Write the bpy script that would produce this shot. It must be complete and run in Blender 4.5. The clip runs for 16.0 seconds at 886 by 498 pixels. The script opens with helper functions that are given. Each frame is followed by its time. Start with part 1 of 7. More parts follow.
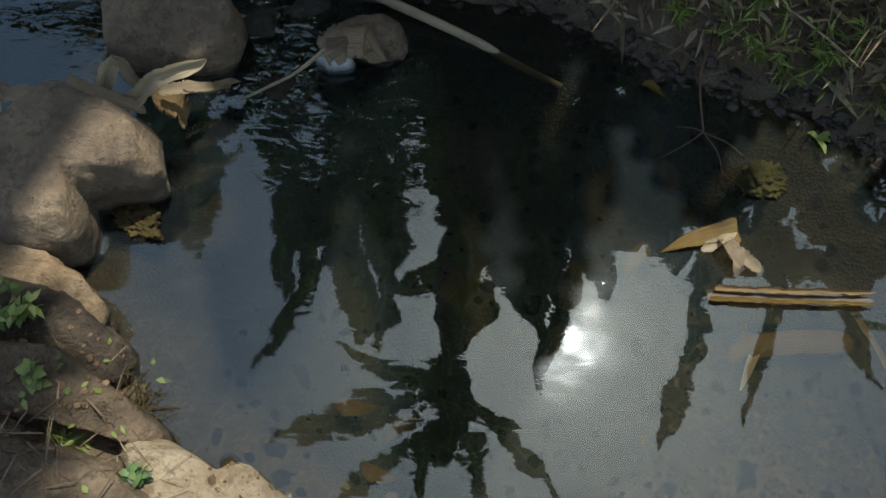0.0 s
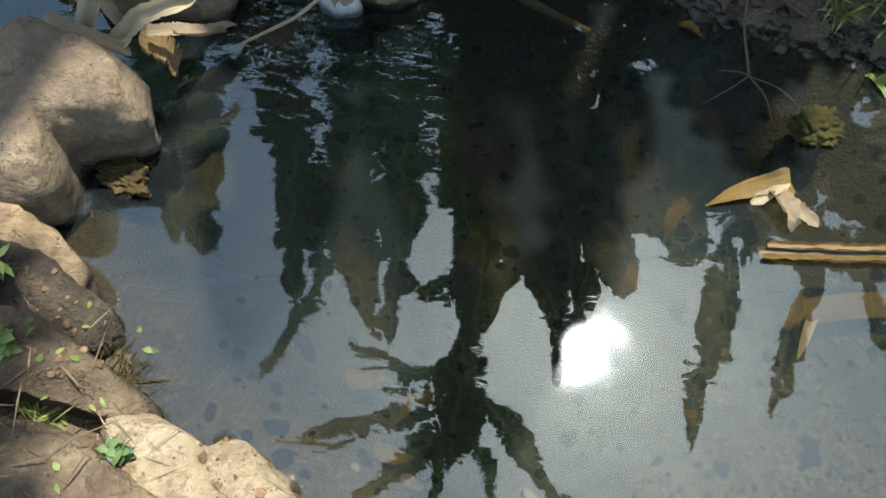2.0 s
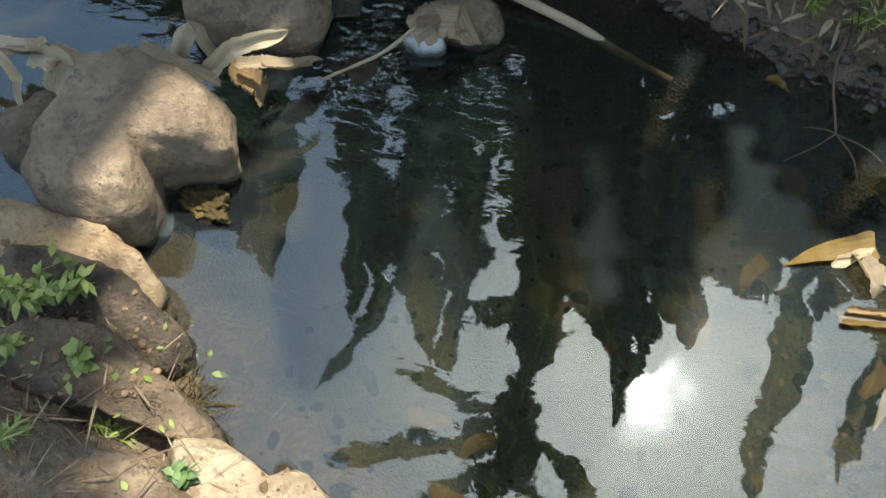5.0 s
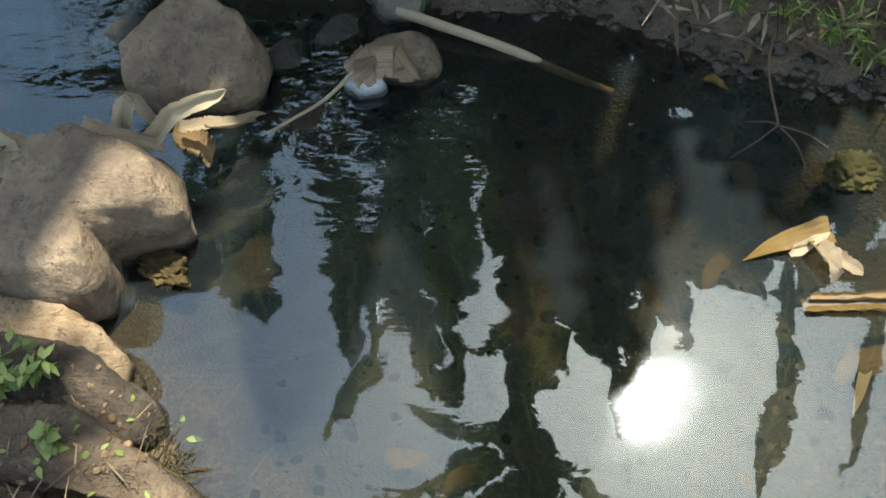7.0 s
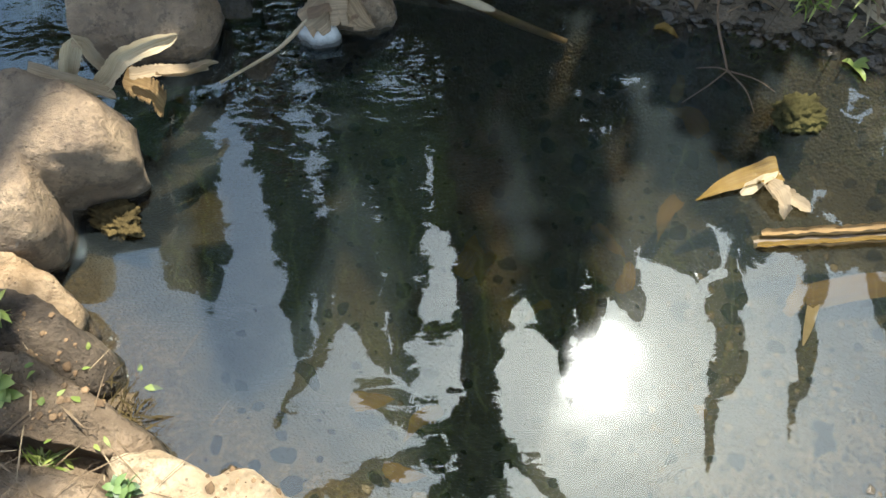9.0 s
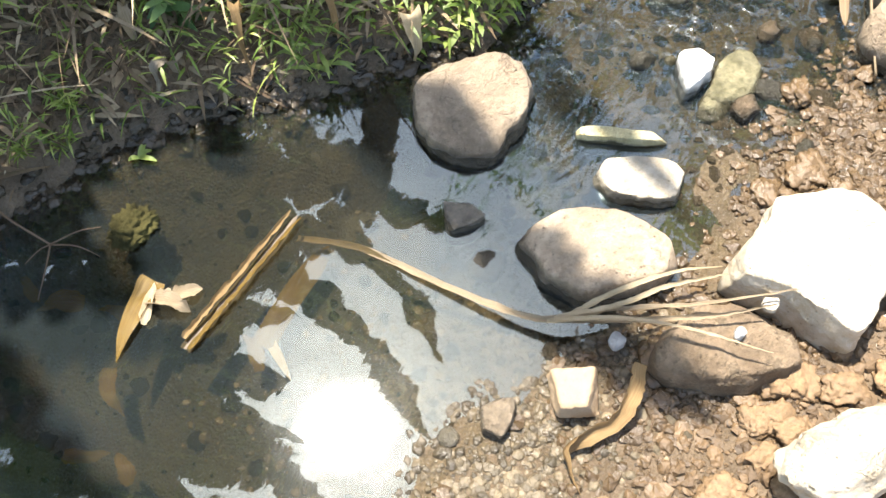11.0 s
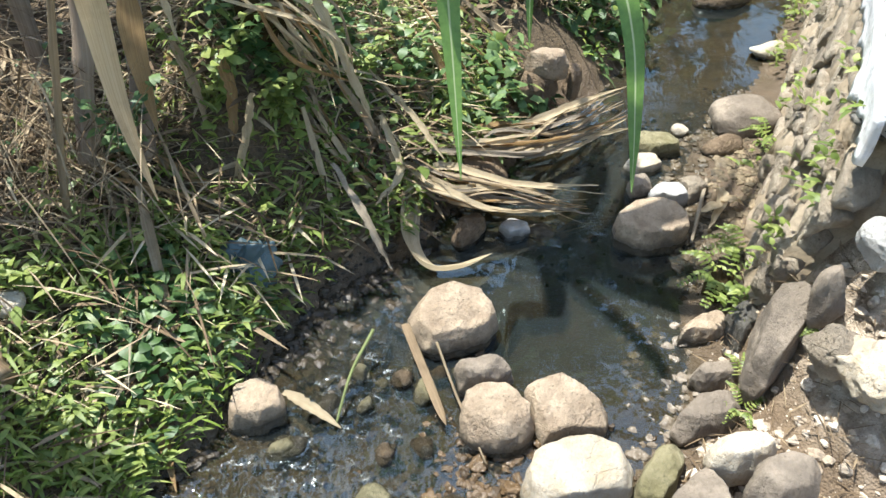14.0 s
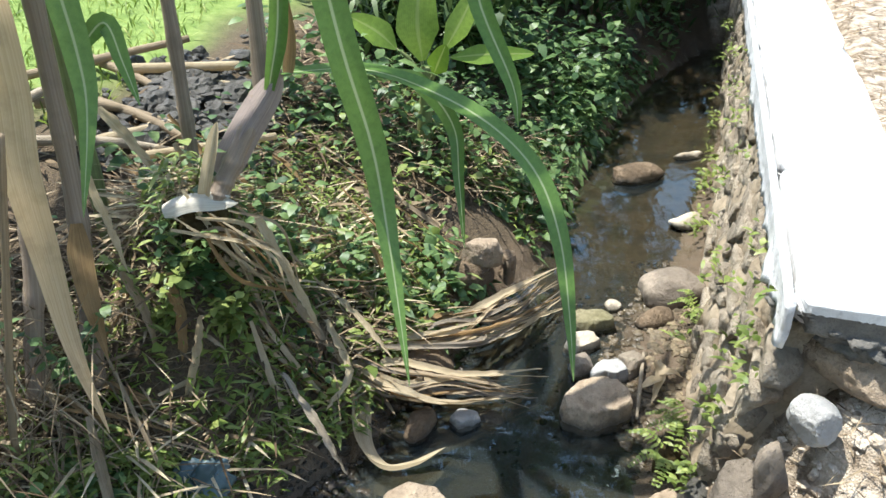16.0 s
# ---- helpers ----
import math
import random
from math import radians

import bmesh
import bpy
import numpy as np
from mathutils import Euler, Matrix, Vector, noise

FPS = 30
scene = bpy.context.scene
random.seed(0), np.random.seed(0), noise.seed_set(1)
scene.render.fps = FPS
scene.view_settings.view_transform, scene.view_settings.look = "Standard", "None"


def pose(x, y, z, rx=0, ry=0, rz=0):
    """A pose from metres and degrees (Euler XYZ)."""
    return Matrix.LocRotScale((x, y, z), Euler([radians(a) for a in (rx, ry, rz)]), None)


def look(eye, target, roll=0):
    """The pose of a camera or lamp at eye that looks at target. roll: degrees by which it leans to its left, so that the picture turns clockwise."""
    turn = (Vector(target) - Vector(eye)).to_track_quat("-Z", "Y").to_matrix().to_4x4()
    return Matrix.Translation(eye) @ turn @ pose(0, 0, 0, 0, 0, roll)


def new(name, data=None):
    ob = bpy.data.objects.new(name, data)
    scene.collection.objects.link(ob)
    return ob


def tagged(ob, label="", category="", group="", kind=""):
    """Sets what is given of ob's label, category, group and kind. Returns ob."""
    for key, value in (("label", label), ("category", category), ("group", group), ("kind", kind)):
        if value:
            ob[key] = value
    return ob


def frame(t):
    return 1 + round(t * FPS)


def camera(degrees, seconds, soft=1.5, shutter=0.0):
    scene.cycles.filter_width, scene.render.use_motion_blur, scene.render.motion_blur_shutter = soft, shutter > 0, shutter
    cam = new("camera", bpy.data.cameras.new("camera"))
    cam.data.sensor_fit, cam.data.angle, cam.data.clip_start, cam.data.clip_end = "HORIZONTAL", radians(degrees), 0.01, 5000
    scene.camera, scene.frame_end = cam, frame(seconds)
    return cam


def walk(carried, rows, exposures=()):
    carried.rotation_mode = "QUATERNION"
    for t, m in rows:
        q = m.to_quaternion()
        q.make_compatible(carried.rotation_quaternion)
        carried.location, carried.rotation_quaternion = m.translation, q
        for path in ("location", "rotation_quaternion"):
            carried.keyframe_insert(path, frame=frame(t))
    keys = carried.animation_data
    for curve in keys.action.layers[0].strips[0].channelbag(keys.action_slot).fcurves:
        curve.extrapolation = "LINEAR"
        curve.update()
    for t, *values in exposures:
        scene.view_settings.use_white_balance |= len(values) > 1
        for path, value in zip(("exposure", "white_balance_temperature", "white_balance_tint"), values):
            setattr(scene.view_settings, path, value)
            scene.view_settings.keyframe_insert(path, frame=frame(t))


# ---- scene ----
cam = camera(56.1, 16.0)
PATH = [
    (0, (0.051, 0.133, 1.635), (0.043, 0.88, -0.22), 3.2),
    (0.5, (0.033, 0.105, 1.442), (0.068, 0.8, -0.433), 7.1),
    (1, (0.04, 0.109, 1.429), (0.058, 0.848, -0.429), 4.4),
    (1.5, (0.044, 0.098, 1.423), (0.063, 0.82, -0.442), 4.8),
    (2, (0.039, 0.105, 1.429), (0.006, 0.871, -0.418), 1.0),
    (2.5, (0.025, 0.106, 1.429), (-0.084, 0.874, -0.415), -2.8),
    (3, (0.007, 0.107, 1.426), (-0.148, 0.843, -0.427), -3.9),
    (3.5, (0.002, 0.109, 1.427), (-0.149, 0.85, -0.425), -2.8),
    (3.7, (-0.001, 0.11, 1.425), (-0.155, 0.851, -0.426), -2.7),
    (6, (0.04, 0.147, 1.46), (-0.132, 0.993, -0.344), -8.1),
    (6.5, (0.055, 0.13, 1.442), (-0.069, 0.972, -0.367), -7.6),
    (7, (0.087, 0.14, 1.444), (-0.089, 1.016, -0.345), -10.7),
    (7.5, (0.047, 0.13, 1.446), (-0.164, 1.024, -0.331), -8.8),
    (8, (-0.026, 0.093, 1.408), (-0.213, 0.971, -0.379), -5.3),
    (8.2, (-0.028, 0.08, 1.395), (-0.211, 0.948, -0.397), -4.9),
    (10.3, (0.314, 0.026, 1.439), (0.709, 0.792, -0.365), -3.6),
    (10.5, (0.339, 0.012, 1.439), (0.813, 0.756, -0.355), -3.7),
    (10.7, (0.379, -0.004, 1.462), (0.978, 0.682, -0.319), -3.7),
    (11, (0.424, -0.059, 1.469), (1.179, 0.541, -0.283), -3.8),
    (11.5, (0.536, -0.037, 1.534), (1.404, 0.544, -0.172), -3.9),
    (12, (0.594, -0.025, 1.548), (1.544, 0.563, -0.111), -3.7),
    (12.5, (0.656, -0.025, 1.581), (1.774, 0.501, 0.008), -2.5),
    (13, (0.693, -0.045, 1.62), (1.978, 0.335, 0.135), 2.5),
    (13.5, (0.734, -0.061, 1.672), (2.116, 0.245, 0.259), 0.5),
    (14, (0.768, -0.087, 1.731), (2.262, 0.054, 0.409), 2.0),
    (14.5, (0.782, -0.082, 1.774), (2.381, -0.053, 0.575), 2.3),
    (15, (0.777, -0.086, 1.83), (2.455, -0.107, 0.743), 2.8),
    (15.5, (0.775, -0.084, 1.87), (2.484, -0.07, 0.831), 0.8),
    (16, (0.772, -0.083, 1.879), (2.495, -0.052, 0.863), 0.3),
]
EXPOSURES = [(0, 0.1, 6550, 4), (0.5, 0.28, 6550, 4), (1.2, 0.7, 6500, 3), (3.5, 1.24, 6650, 4), (6.5, 1.36, 6850, 4), (8.2, 1.42, 6800, 4), (10.3, 1.88, 6950, 10), (11.1, 1.80, 6850, 10), (11.6, 1.47, 6750, 8), (12.5, 1.24, 6600, 7), (14.5, 1.16, 6300, 7), (16.0, 1.05, 6300, 7)]
walk(cam, [(t, look(eye, target, roll)) for t, eye, target, roll in PATH], EXPOSURES)

# ---- light: a high sun beyond the far bank, hazy sky ----
SUN = Vector((0.149, 0.281, 0.948)).normalized()
world = bpy.data.worlds.new("sky")
scene.world = world
world.use_nodes = True
wn = world.node_tree
sky = wn.nodes.new("ShaderNodeTexSky")
sky.sky_type, sky.sun_disc = "NISHITA", False
sky.sun_elevation = math.asin(SUN.z)
sky.sun_rotation = math.atan2(SUN.x, SUN.y)
sky.air_density, sky.dust_density, sky.ozone_density = 1.4, 1.8, 3.0
wn.nodes["Background"].inputs["Strength"].default_value = 0.15
wn.links.new(sky.outputs["Color"], wn.nodes["Background"].inputs["Color"])
sun_data = bpy.data.lights.new("sun", "SUN")
sun_data.energy, sun_data.angle, sun_data.color = 5.0, radians(0.53), (1.0, 0.975, 0.93)
sun = new("sun", sun_data)
sun.matrix_world = look((0, 0, 6), (-SUN.x, -SUN.y, 6 - SUN.z))


# ---- materials ----
class Nodes:
    """Short hand for building a node material."""

    def __init__(self, name):
        self.mat = bpy.data.materials.new(name)
        self.mat.use_nodes = True
        self.tree = self.mat.node_tree
        self.bsdf = self.tree.nodes["Principled BSDF"]
        self.out = self.tree.nodes["Material Output"]

    def add(self, kind, **values):
        node = self.tree.nodes.new("ShaderNode" + kind)
        for key, value in values.items():
            node.inputs[key.replace("_", " ")].default_value = value
        return node

    def link(self, a, b):
        self.tree.links.new(a, b)

    def noise(self, vector, scale, detail=5.0, rough=0.6):
        n = self.add("TexNoise", Scale=scale, Detail=detail, Roughness=rough)
        self.link(vector, n.inputs["Vector"])
        return n.outputs["Fac"]

    def ramp(self, fac, *stops):
        r = self.add("ValToRGB")
        el = r.color_ramp.elements
        while len(el) < len(stops):
            el.new(0.5)
        for e, (pos, col) in zip(el, stops):
            e.position = pos
            e.color = (*col, 1) if isinstance(col, tuple) else (col, col, col, 1)
        self.link(fac, r.inputs["Fac"])
        return r.outputs["Color"]

    def mix(self, fac, a, b, blend="MIX"):
        m = self.tree.nodes.new("ShaderNodeMix")
        m.data_type, m.blend_type = "RGBA", blend
        for value, key in ((fac, 0), (a, 6), (b, 7)):
            if isinstance(value, (int, float)):
                m.inputs[key].default_value = value
            elif isinstance(value, tuple):
                m.inputs[key].default_value = (*value, 1)
            else:
                self.link(value, m.inputs[key])
        return m.outputs[2]

    def math(self, op, a, b=0.0, clamp=False):
        m = self.tree.nodes.new("ShaderNodeMath")
        m.operation, m.use_clamp = op, clamp
        for value, key in ((a, 0), (b, 1)):
            if isinstance(value, (int, float)):
                m.inputs[key].default_value = value
            else:
                self.link(value, m.inputs[key])
        return m.outputs[0]

    def bump(self, height, strength=0.5, distance=0.01):
        b = self.add("Bump", Strength=strength, Distance=distance)
        self.link(height, b.inputs["Height"])
        self.link(b.outputs["Normal"], self.bsdf.inputs["Normal"])
        return b.outputs["Normal"]

    def finish(self, color, rough=0.8, spec=0.3):
        if isinstance(color, tuple):
            self.bsdf.inputs["Base Color"].default_value = (*color, 1)
        else:
            self.link(color, self.bsdf.inputs["Base Color"])
        if isinstance(rough, (int, float)):
            self.bsdf.inputs["Roughness"].default_value = rough
        else:
            self.link(rough, self.bsdf.inputs["Roughness"])
        self.bsdf.inputs["Specular IOR Level"].default_value = spec
        return self.mat


def world_place(k):
    return k.add("NewGeometry").outputs["Position"]


def stone_mat(name, dark, light, stain=(0.12, 0.10, 0.06), stain_amount=0.35, scale=1.0, rough=0.85, wet_line=0.035, crag=1.0):
    """Weathered river stone: mottled, speckled, stained, and wet up to just over the water."""
    k = Nodes(name)
    co = k.add("TexCoord").outputs["Object"]
    rnd = k.add("ObjectInfo").outputs["Random"]
    big = k.noise(co, 13 * scale, 6, 0.65)
    fine = k.noise(co, 80 * scale, 6, 0.75)
    speck = k.noise(co, 160 * scale, 3, 0.6)
    vast = k.noise(k.add("NewGeometry").outputs["Position"], 4.5 * scale, 3, 0.55)
    col = k.mix(k.ramp(big, (0.34, 0.0), (0.62, 1.0)), dark, light)
    col = k.mix(k.ramp(vast, (0.46, 0.0), (0.6, 0.55)), col, tuple(0.62 * c for c in dark))
    col = k.mix(k.ramp(fine, (0.5, 0.0), (0.72, 0.5)), col, stain)
    col = k.mix(k.ramp(speck, (0.62, 0.0), (0.78, 0.35)), col, tuple(min(0.85, c * 1.45) for c in light))
    patch = k.noise(co, 24 * scale, 6, 0.72)
    col = k.mix(k.math("MULTIPLY", k.ramp(patch, (0.53, 0.0), (0.6, 1.0)), stain_amount), col, stain)
    col = k.mix(k.math("MULTIPLY", rnd, 0.25), col, tuple(0.6 * c for c in dark))
    z = k.add("SeparateXYZ")
    k.link(world_place(k), z.inputs[0])
    edge = k.math("ADD", z.outputs["Z"], k.math("MULTIPLY", k.math("SUBTRACT", big, 0.5), 0.05))
    wet = k.ramp(k.math("DIVIDE", edge, wet_line), (0.4, 1.0), (1.0, 0.0))
    col = k.mix(wet, col, k.mix(0.85, col, (0.026, 0.022, 0.012)))
    sunk = k.ramp(k.math("ADD", k.math("MULTIPLY", z.outputs["Z"], -30.0), 0.2), (0.25, 0.0), (0.8, 1.0))
    col = k.mix(sunk, col, k.mix(0.85, col, (0.018, 0.016, 0.009)))
    pits = k.add("TexVoronoi", Scale=70.0 * scale)
    k.link(co, pits.inputs["Vector"])
    hole = k.ramp(pits.outputs["Distance"], (0.08, 1.0), (0.2, 0.0))
    sparse = k.math("MULTIPLY", hole, k.ramp(patch, (0.44, 0.0), (0.5, 1.0)))
    col = k.mix(k.math("MULTIPLY", sparse, 0.5), col, tuple(0.4 * c for c in dark))
    crack = k.add("TexVoronoi", Scale=7.0 * scale)
    crack.feature = "DISTANCE_TO_EDGE"
    bent = k.mix(0.12, co, k.noise(co, 9 * scale, 4, 0.6))
    k.link(bent, crack.inputs["Vector"])
    split = k.math("MULTIPLY", k.ramp(crack.outputs["Distance"], (0.0, 1.0), (0.012, 0.0)), k.ramp(vast, (0.54, 0.0), (0.6, 0.5)))
    col = k.mix(k.math("MULTIPLY", split, 0.7), col, tuple(0.35 * c for c in dark))
    relief = k.math("ADD", k.math("MULTIPLY", big, 1.8), k.math("ADD", k.math("MULTIPLY", fine, 0.7), k.math("MULTIPLY", patch, 0.6)))
    relief = k.math("SUBTRACT", relief, k.math("ADD", k.math("MULTIPLY", sparse, 0.35), k.math("MULTIPLY", split, 0.5)))
    k.bump(relief, min(1.0, 0.8 * crag), 0.012 * crag)
    return k.finish(col, k.mix(wet, (rough,) * 3, (0.22,) * 3), 0.35)


def leaf_mat(name, colours, trans=0.3, rough=0.45, spec=0.4, per="island", rib=None):
    """Leaves: hues vary from leaf to leaf, light shines through."""
    k = Nodes(name)
    rnd = k.add("NewGeometry").outputs["Random Per Island"] if per == "island" else k.add("ObjectInfo").outputs["Random"]
    n = len(colours)
    col = k.ramp(rnd, *[(i / (n - 1), c) for i, c in enumerate(colours)])
    co = k.add("TexCoord").outputs["Object"]
    col = k.mix(k.ramp(k.noise(co, 60, 3, 0.6), (0.4, 0.0), (0.8, 0.5)), col, tuple(0.55 * c for c in colours[0]))
    if rib:
        uv = k.add("SeparateXYZ")
        k.link(k.add("TexCoord").outputs["UV"], uv.inputs[0])
        across = k.math("ABSOLUTE", k.math("SUBTRACT", uv.outputs["X"], 0.5))
        col = k.mix(k.ramp(across, (0.03, 1.0), (0.06, 0.0)), col, rib)
        veins = k.add("TexWave", Scale=7.0, Distortion=0.6, Detail=1.0)
        k.link(k.add("TexCoord").outputs["UV"], veins.inputs["Vector"])
        col = k.mix(k.math("MULTIPLY", veins.outputs["Fac"], 0.2), col, tuple(0.6 * c for c in colours[0]))
    k.finish(col, rough, spec)
    tl = k.add("BsdfTranslucent")
    k.link(k.mix(0.5, col, (0.35, 0.45, 0.05), "MULTIPLY") if trans > 0.4 else col, tl.inputs["Color"])
    ms = k.add("MixShader", Fac=trans)
    k.link(k.bsdf.outputs[0], ms.inputs[1])
    k.link(tl.outputs[0], ms.inputs[2])
    k.link(ms.outputs[0], k.out.inputs["Surface"])
    return k.mat


def dry_mat(name, pale, brown, rough=0.7, trans=0.12):
    """Dry leaf or husk with streaks that run along it."""
    k = Nodes(name)
    mp = k.add("Mapping")
    mp.inputs["Scale"].default_value = (26, 1.6, 1)
    k.link(k.add("TexCoord").outputs["UV"], mp.inputs["Vector"])
    streak = k.noise(mp.outputs[0], 1.0, 4, 0.6)
    co = k.add("TexCoord").outputs["Object"]
    blot = k.noise(co, 14, 4, 0.6)
    rnd = k.add("NewGeometry").outputs["Random Per Island"]
    col = k.mix(k.ramp(streak, (0.3, 0.0), (0.7, 1.0)), brown, pale)
    col = k.mix(k.ramp(blot, (0.5, 0.0), (0.7, 0.4)), col, tuple(0.5 * c for c in brown))
    col = k.mix(k.math("MULTIPLY", rnd, 0.35), col, tuple(0.55 * c for c in pale))
    k.bump(streak, 0.6, 0.004)
    k.finish(col, rough, 0.25)
    tl = k.add("BsdfTranslucent")
    k.link(col, tl.inputs["Color"])
    ms = k.add("MixShader", Fac=trans)
    k.link(k.bsdf.outputs[0], ms.inputs[1])
    k.link(tl.outputs[0], ms.inputs[2])
    k.link(ms.outputs[0], k.out.inputs["Surface"])
    return k.mat


def plain_mat(name, a, b, scale=30, rough=0.8, bump=0.4, spec=0.3):
    k = Nodes(name)
    co = k.add("TexCoord").outputs["Object"]
    big, fine = k.noise(co, scale * 0.2, 5), k.noise(co, scale * 3, 4)
    col = k.mix(k.ramp(big, (0.3, 0.0), (0.7, 1.0)), a, b)
    col = k.mix(k.ramp(fine, (0.5, 0.0), (0.8, 0.5)), col, tuple(0.5 * c for c in a))
    rnd = k.add("NewGeometry").outputs["Random Per Island"]
    col = k.mix(k.math("MULTIPLY", rnd, 0.4), col, tuple(0.5 * c for c in a))
    k.bump(k.math("ADD", big, k.math("MULTIPLY", fine, 0.4)), bump, 0.01)
    return k.finish(col, rough, spec)


def soil_mat(name, dark, light, wet_top=0.05):
    """Clods and gravel: wet and dark by the water, paler above."""
    k = Nodes(name)
    p = world_place(k)
    big, fine = k.noise(p, 9, 5), k.noise(p, 120, 4, 0.7)
    rnd = k.add("NewGeometry").outputs["Random Per Island"]
    col = k.mix(rnd, dark, light)
    col = k.mix(k.ramp(fine, (0.4, 0.0), (0.8, 0.7)), col, tuple(0.45 * c for c in dark))
    z = k.add("SeparateXYZ")
    k.link(p, z.inputs[0])
    wet = k.ramp(k.math("DIVIDE", k.math("ADD", z.outputs["Z"], k.math("MULTIPLY", k.math("SUBTRACT", big, 0.5), 0.06)), wet_top), (0.3, 1.0), (1.0, 0.0))
    col = k.mix(wet, col, k.mix(0.6, col, (0.03, 0.022, 0.012)))
    k.bump(k.math("ADD", big, k.math("MULTIPLY", fine, 0.5)), 0.8, 0.008)
    return k.finish(col, k.mix(wet, (0.9,) * 3, (0.25,) * 3), 0.4)


def ground_mat():
    """Silt bed, wet mud, bank soil, leaf litter and lawn, told apart by what the ground is there."""
    k = Nodes("ground_soil")
    p = world_place(k)
    kind = k.add("VertexColor")
    kind.layer_name = "kind"
    rgb = k.add("SeparateColor")
    k.link(kind.outputs["Color"], rgb.inputs[0])
    big, mid, fine = k.noise(p, 2.2, 5), k.noise(p, 14, 6, 0.65), k.noise(p, 110, 5, 0.75)
    vor = k.add("TexVoronoi", Scale=150.0)
    k.link(p, vor.inputs["Vector"])
    grit = k.ramp(vor.outputs["Color"], (0.15, (0.11, 0.082, 0.036)), (0.55, (0.20, 0.145, 0.07)), (0.95, (0.36, 0.27, 0.15)))
    grit = k.mix(k.ramp(fine, (0.35, 0.0), (0.7, 0.7)), grit, (0.085, 0.064, 0.03))
    grit = k.mix(k.ramp(k.noise(p, 6, 5, 0.6), (0.5, 0.0), (0.62, 0.8)), grit, (0.045, 0.036, 0.018))
    silt = k.mix(k.ramp(mid, (0.35, 0.0), (0.65, 1.0)), (0.026, 0.026, 0.016), (0.066, 0.058, 0.03))
    deep = k.add("SeparateXYZ")
    k.link(p, deep.inputs[0])
    shoal = k.ramp(k.math("ADD", k.math("MULTIPLY", deep.outputs["Z"], 8.0), k.math("ADD", 0.85, k.math("MULTIPLY", k.math("SUBTRACT", big, 0.5), 0.9))), (0.2, 0.0), (0.6, 1.0))
    mire = k.ramp(k.math("ADD", deep.outputs["Y"], k.math("MULTIPLY", k.math("SUBTRACT", big, 0.5), 0.3)), (0.58, 0.0), (0.85, 0.85))
    pooled = k.math("MULTIPLY", k.ramp(k.math("SUBTRACT", deep.outputs["X"], 2.0), (0.05, 0.0), (0.35, 0.9)), k.ramp(k.math("SUBTRACT", 4.0, deep.outputs["X"]), (0.2, 0.0), (0.8, 1.0)))
    bed = k.mix(k.math("MAXIMUM", mire, pooled), k.mix(shoal, silt, grit), silt)
    soil = k.mix(k.ramp(mid, (0.3, 0.0), (0.7, 1.0)), (0.10, 0.068, 0.04), (0.21, 0.148, 0.092))
    soil = k.mix(k.ramp(fine, (0.4, 0.0), (0.75, 0.6)), soil, (0.07, 0.05, 0.032))
    litter = k.mix(k.ramp(fine, (0.35, 0.0), (0.65, 1.0)), (0.035, 0.026, 0.017), (0.135, 0.098, 0.056))
    lawn = k.mix(k.ramp(mid, (0.35, 0.0), (0.7, 1.0)), (0.12, 0.19, 0.035), (0.24, 0.31, 0.085))
    rubble = k.mix(k.ramp(mid, (0.35, 0.0), (0.65, 1.0)), (0.30, 0.235, 0.165), (0.60, 0.51, 0.40))
    z = k.add("SeparateXYZ")
    k.link(p, z.inputs[0])
    level = k.math("ADD", z.outputs["Z"], k.math("MULTIPLY", k.math("SUBTRACT", mid, 0.5), 0.04))
    col = k.mix(k.ramp(k.math("ADD", level, 0.02), (0.005, 0.0), (0.03, 1.0)), bed, soil)
    col = k.mix(k.math("MULTIPLY", rgb.outputs[0], k.ramp(big, (0.2, 0.8), (0.7, 1.0))), col, litter)
    col = k.mix(rgb.outputs[1], col, lawn)
    col = k.mix(k.math("MULTIPLY", rgb.outputs[2], k.ramp(mid, (0.35, 0.2), (0.6, 1.0))), col, rubble)
    damp = k.ramp(level, (0.0, 1.0), (0.09, 0.0))
    col = k.mix(damp, col, k.mix(0.5, col, (0.035, 0.027, 0.016)))
    k.bump(k.math("ADD", mid, k.math("ADD", k.math("MULTIPLY", fine, 0.45), k.math("MULTIPLY", vor.outputs["Distance"], 0.4))), 0.8, 0.015)
    return k.finish(col, k.mix(damp, (0.92,) * 3, (0.3,) * 3), 0.35)


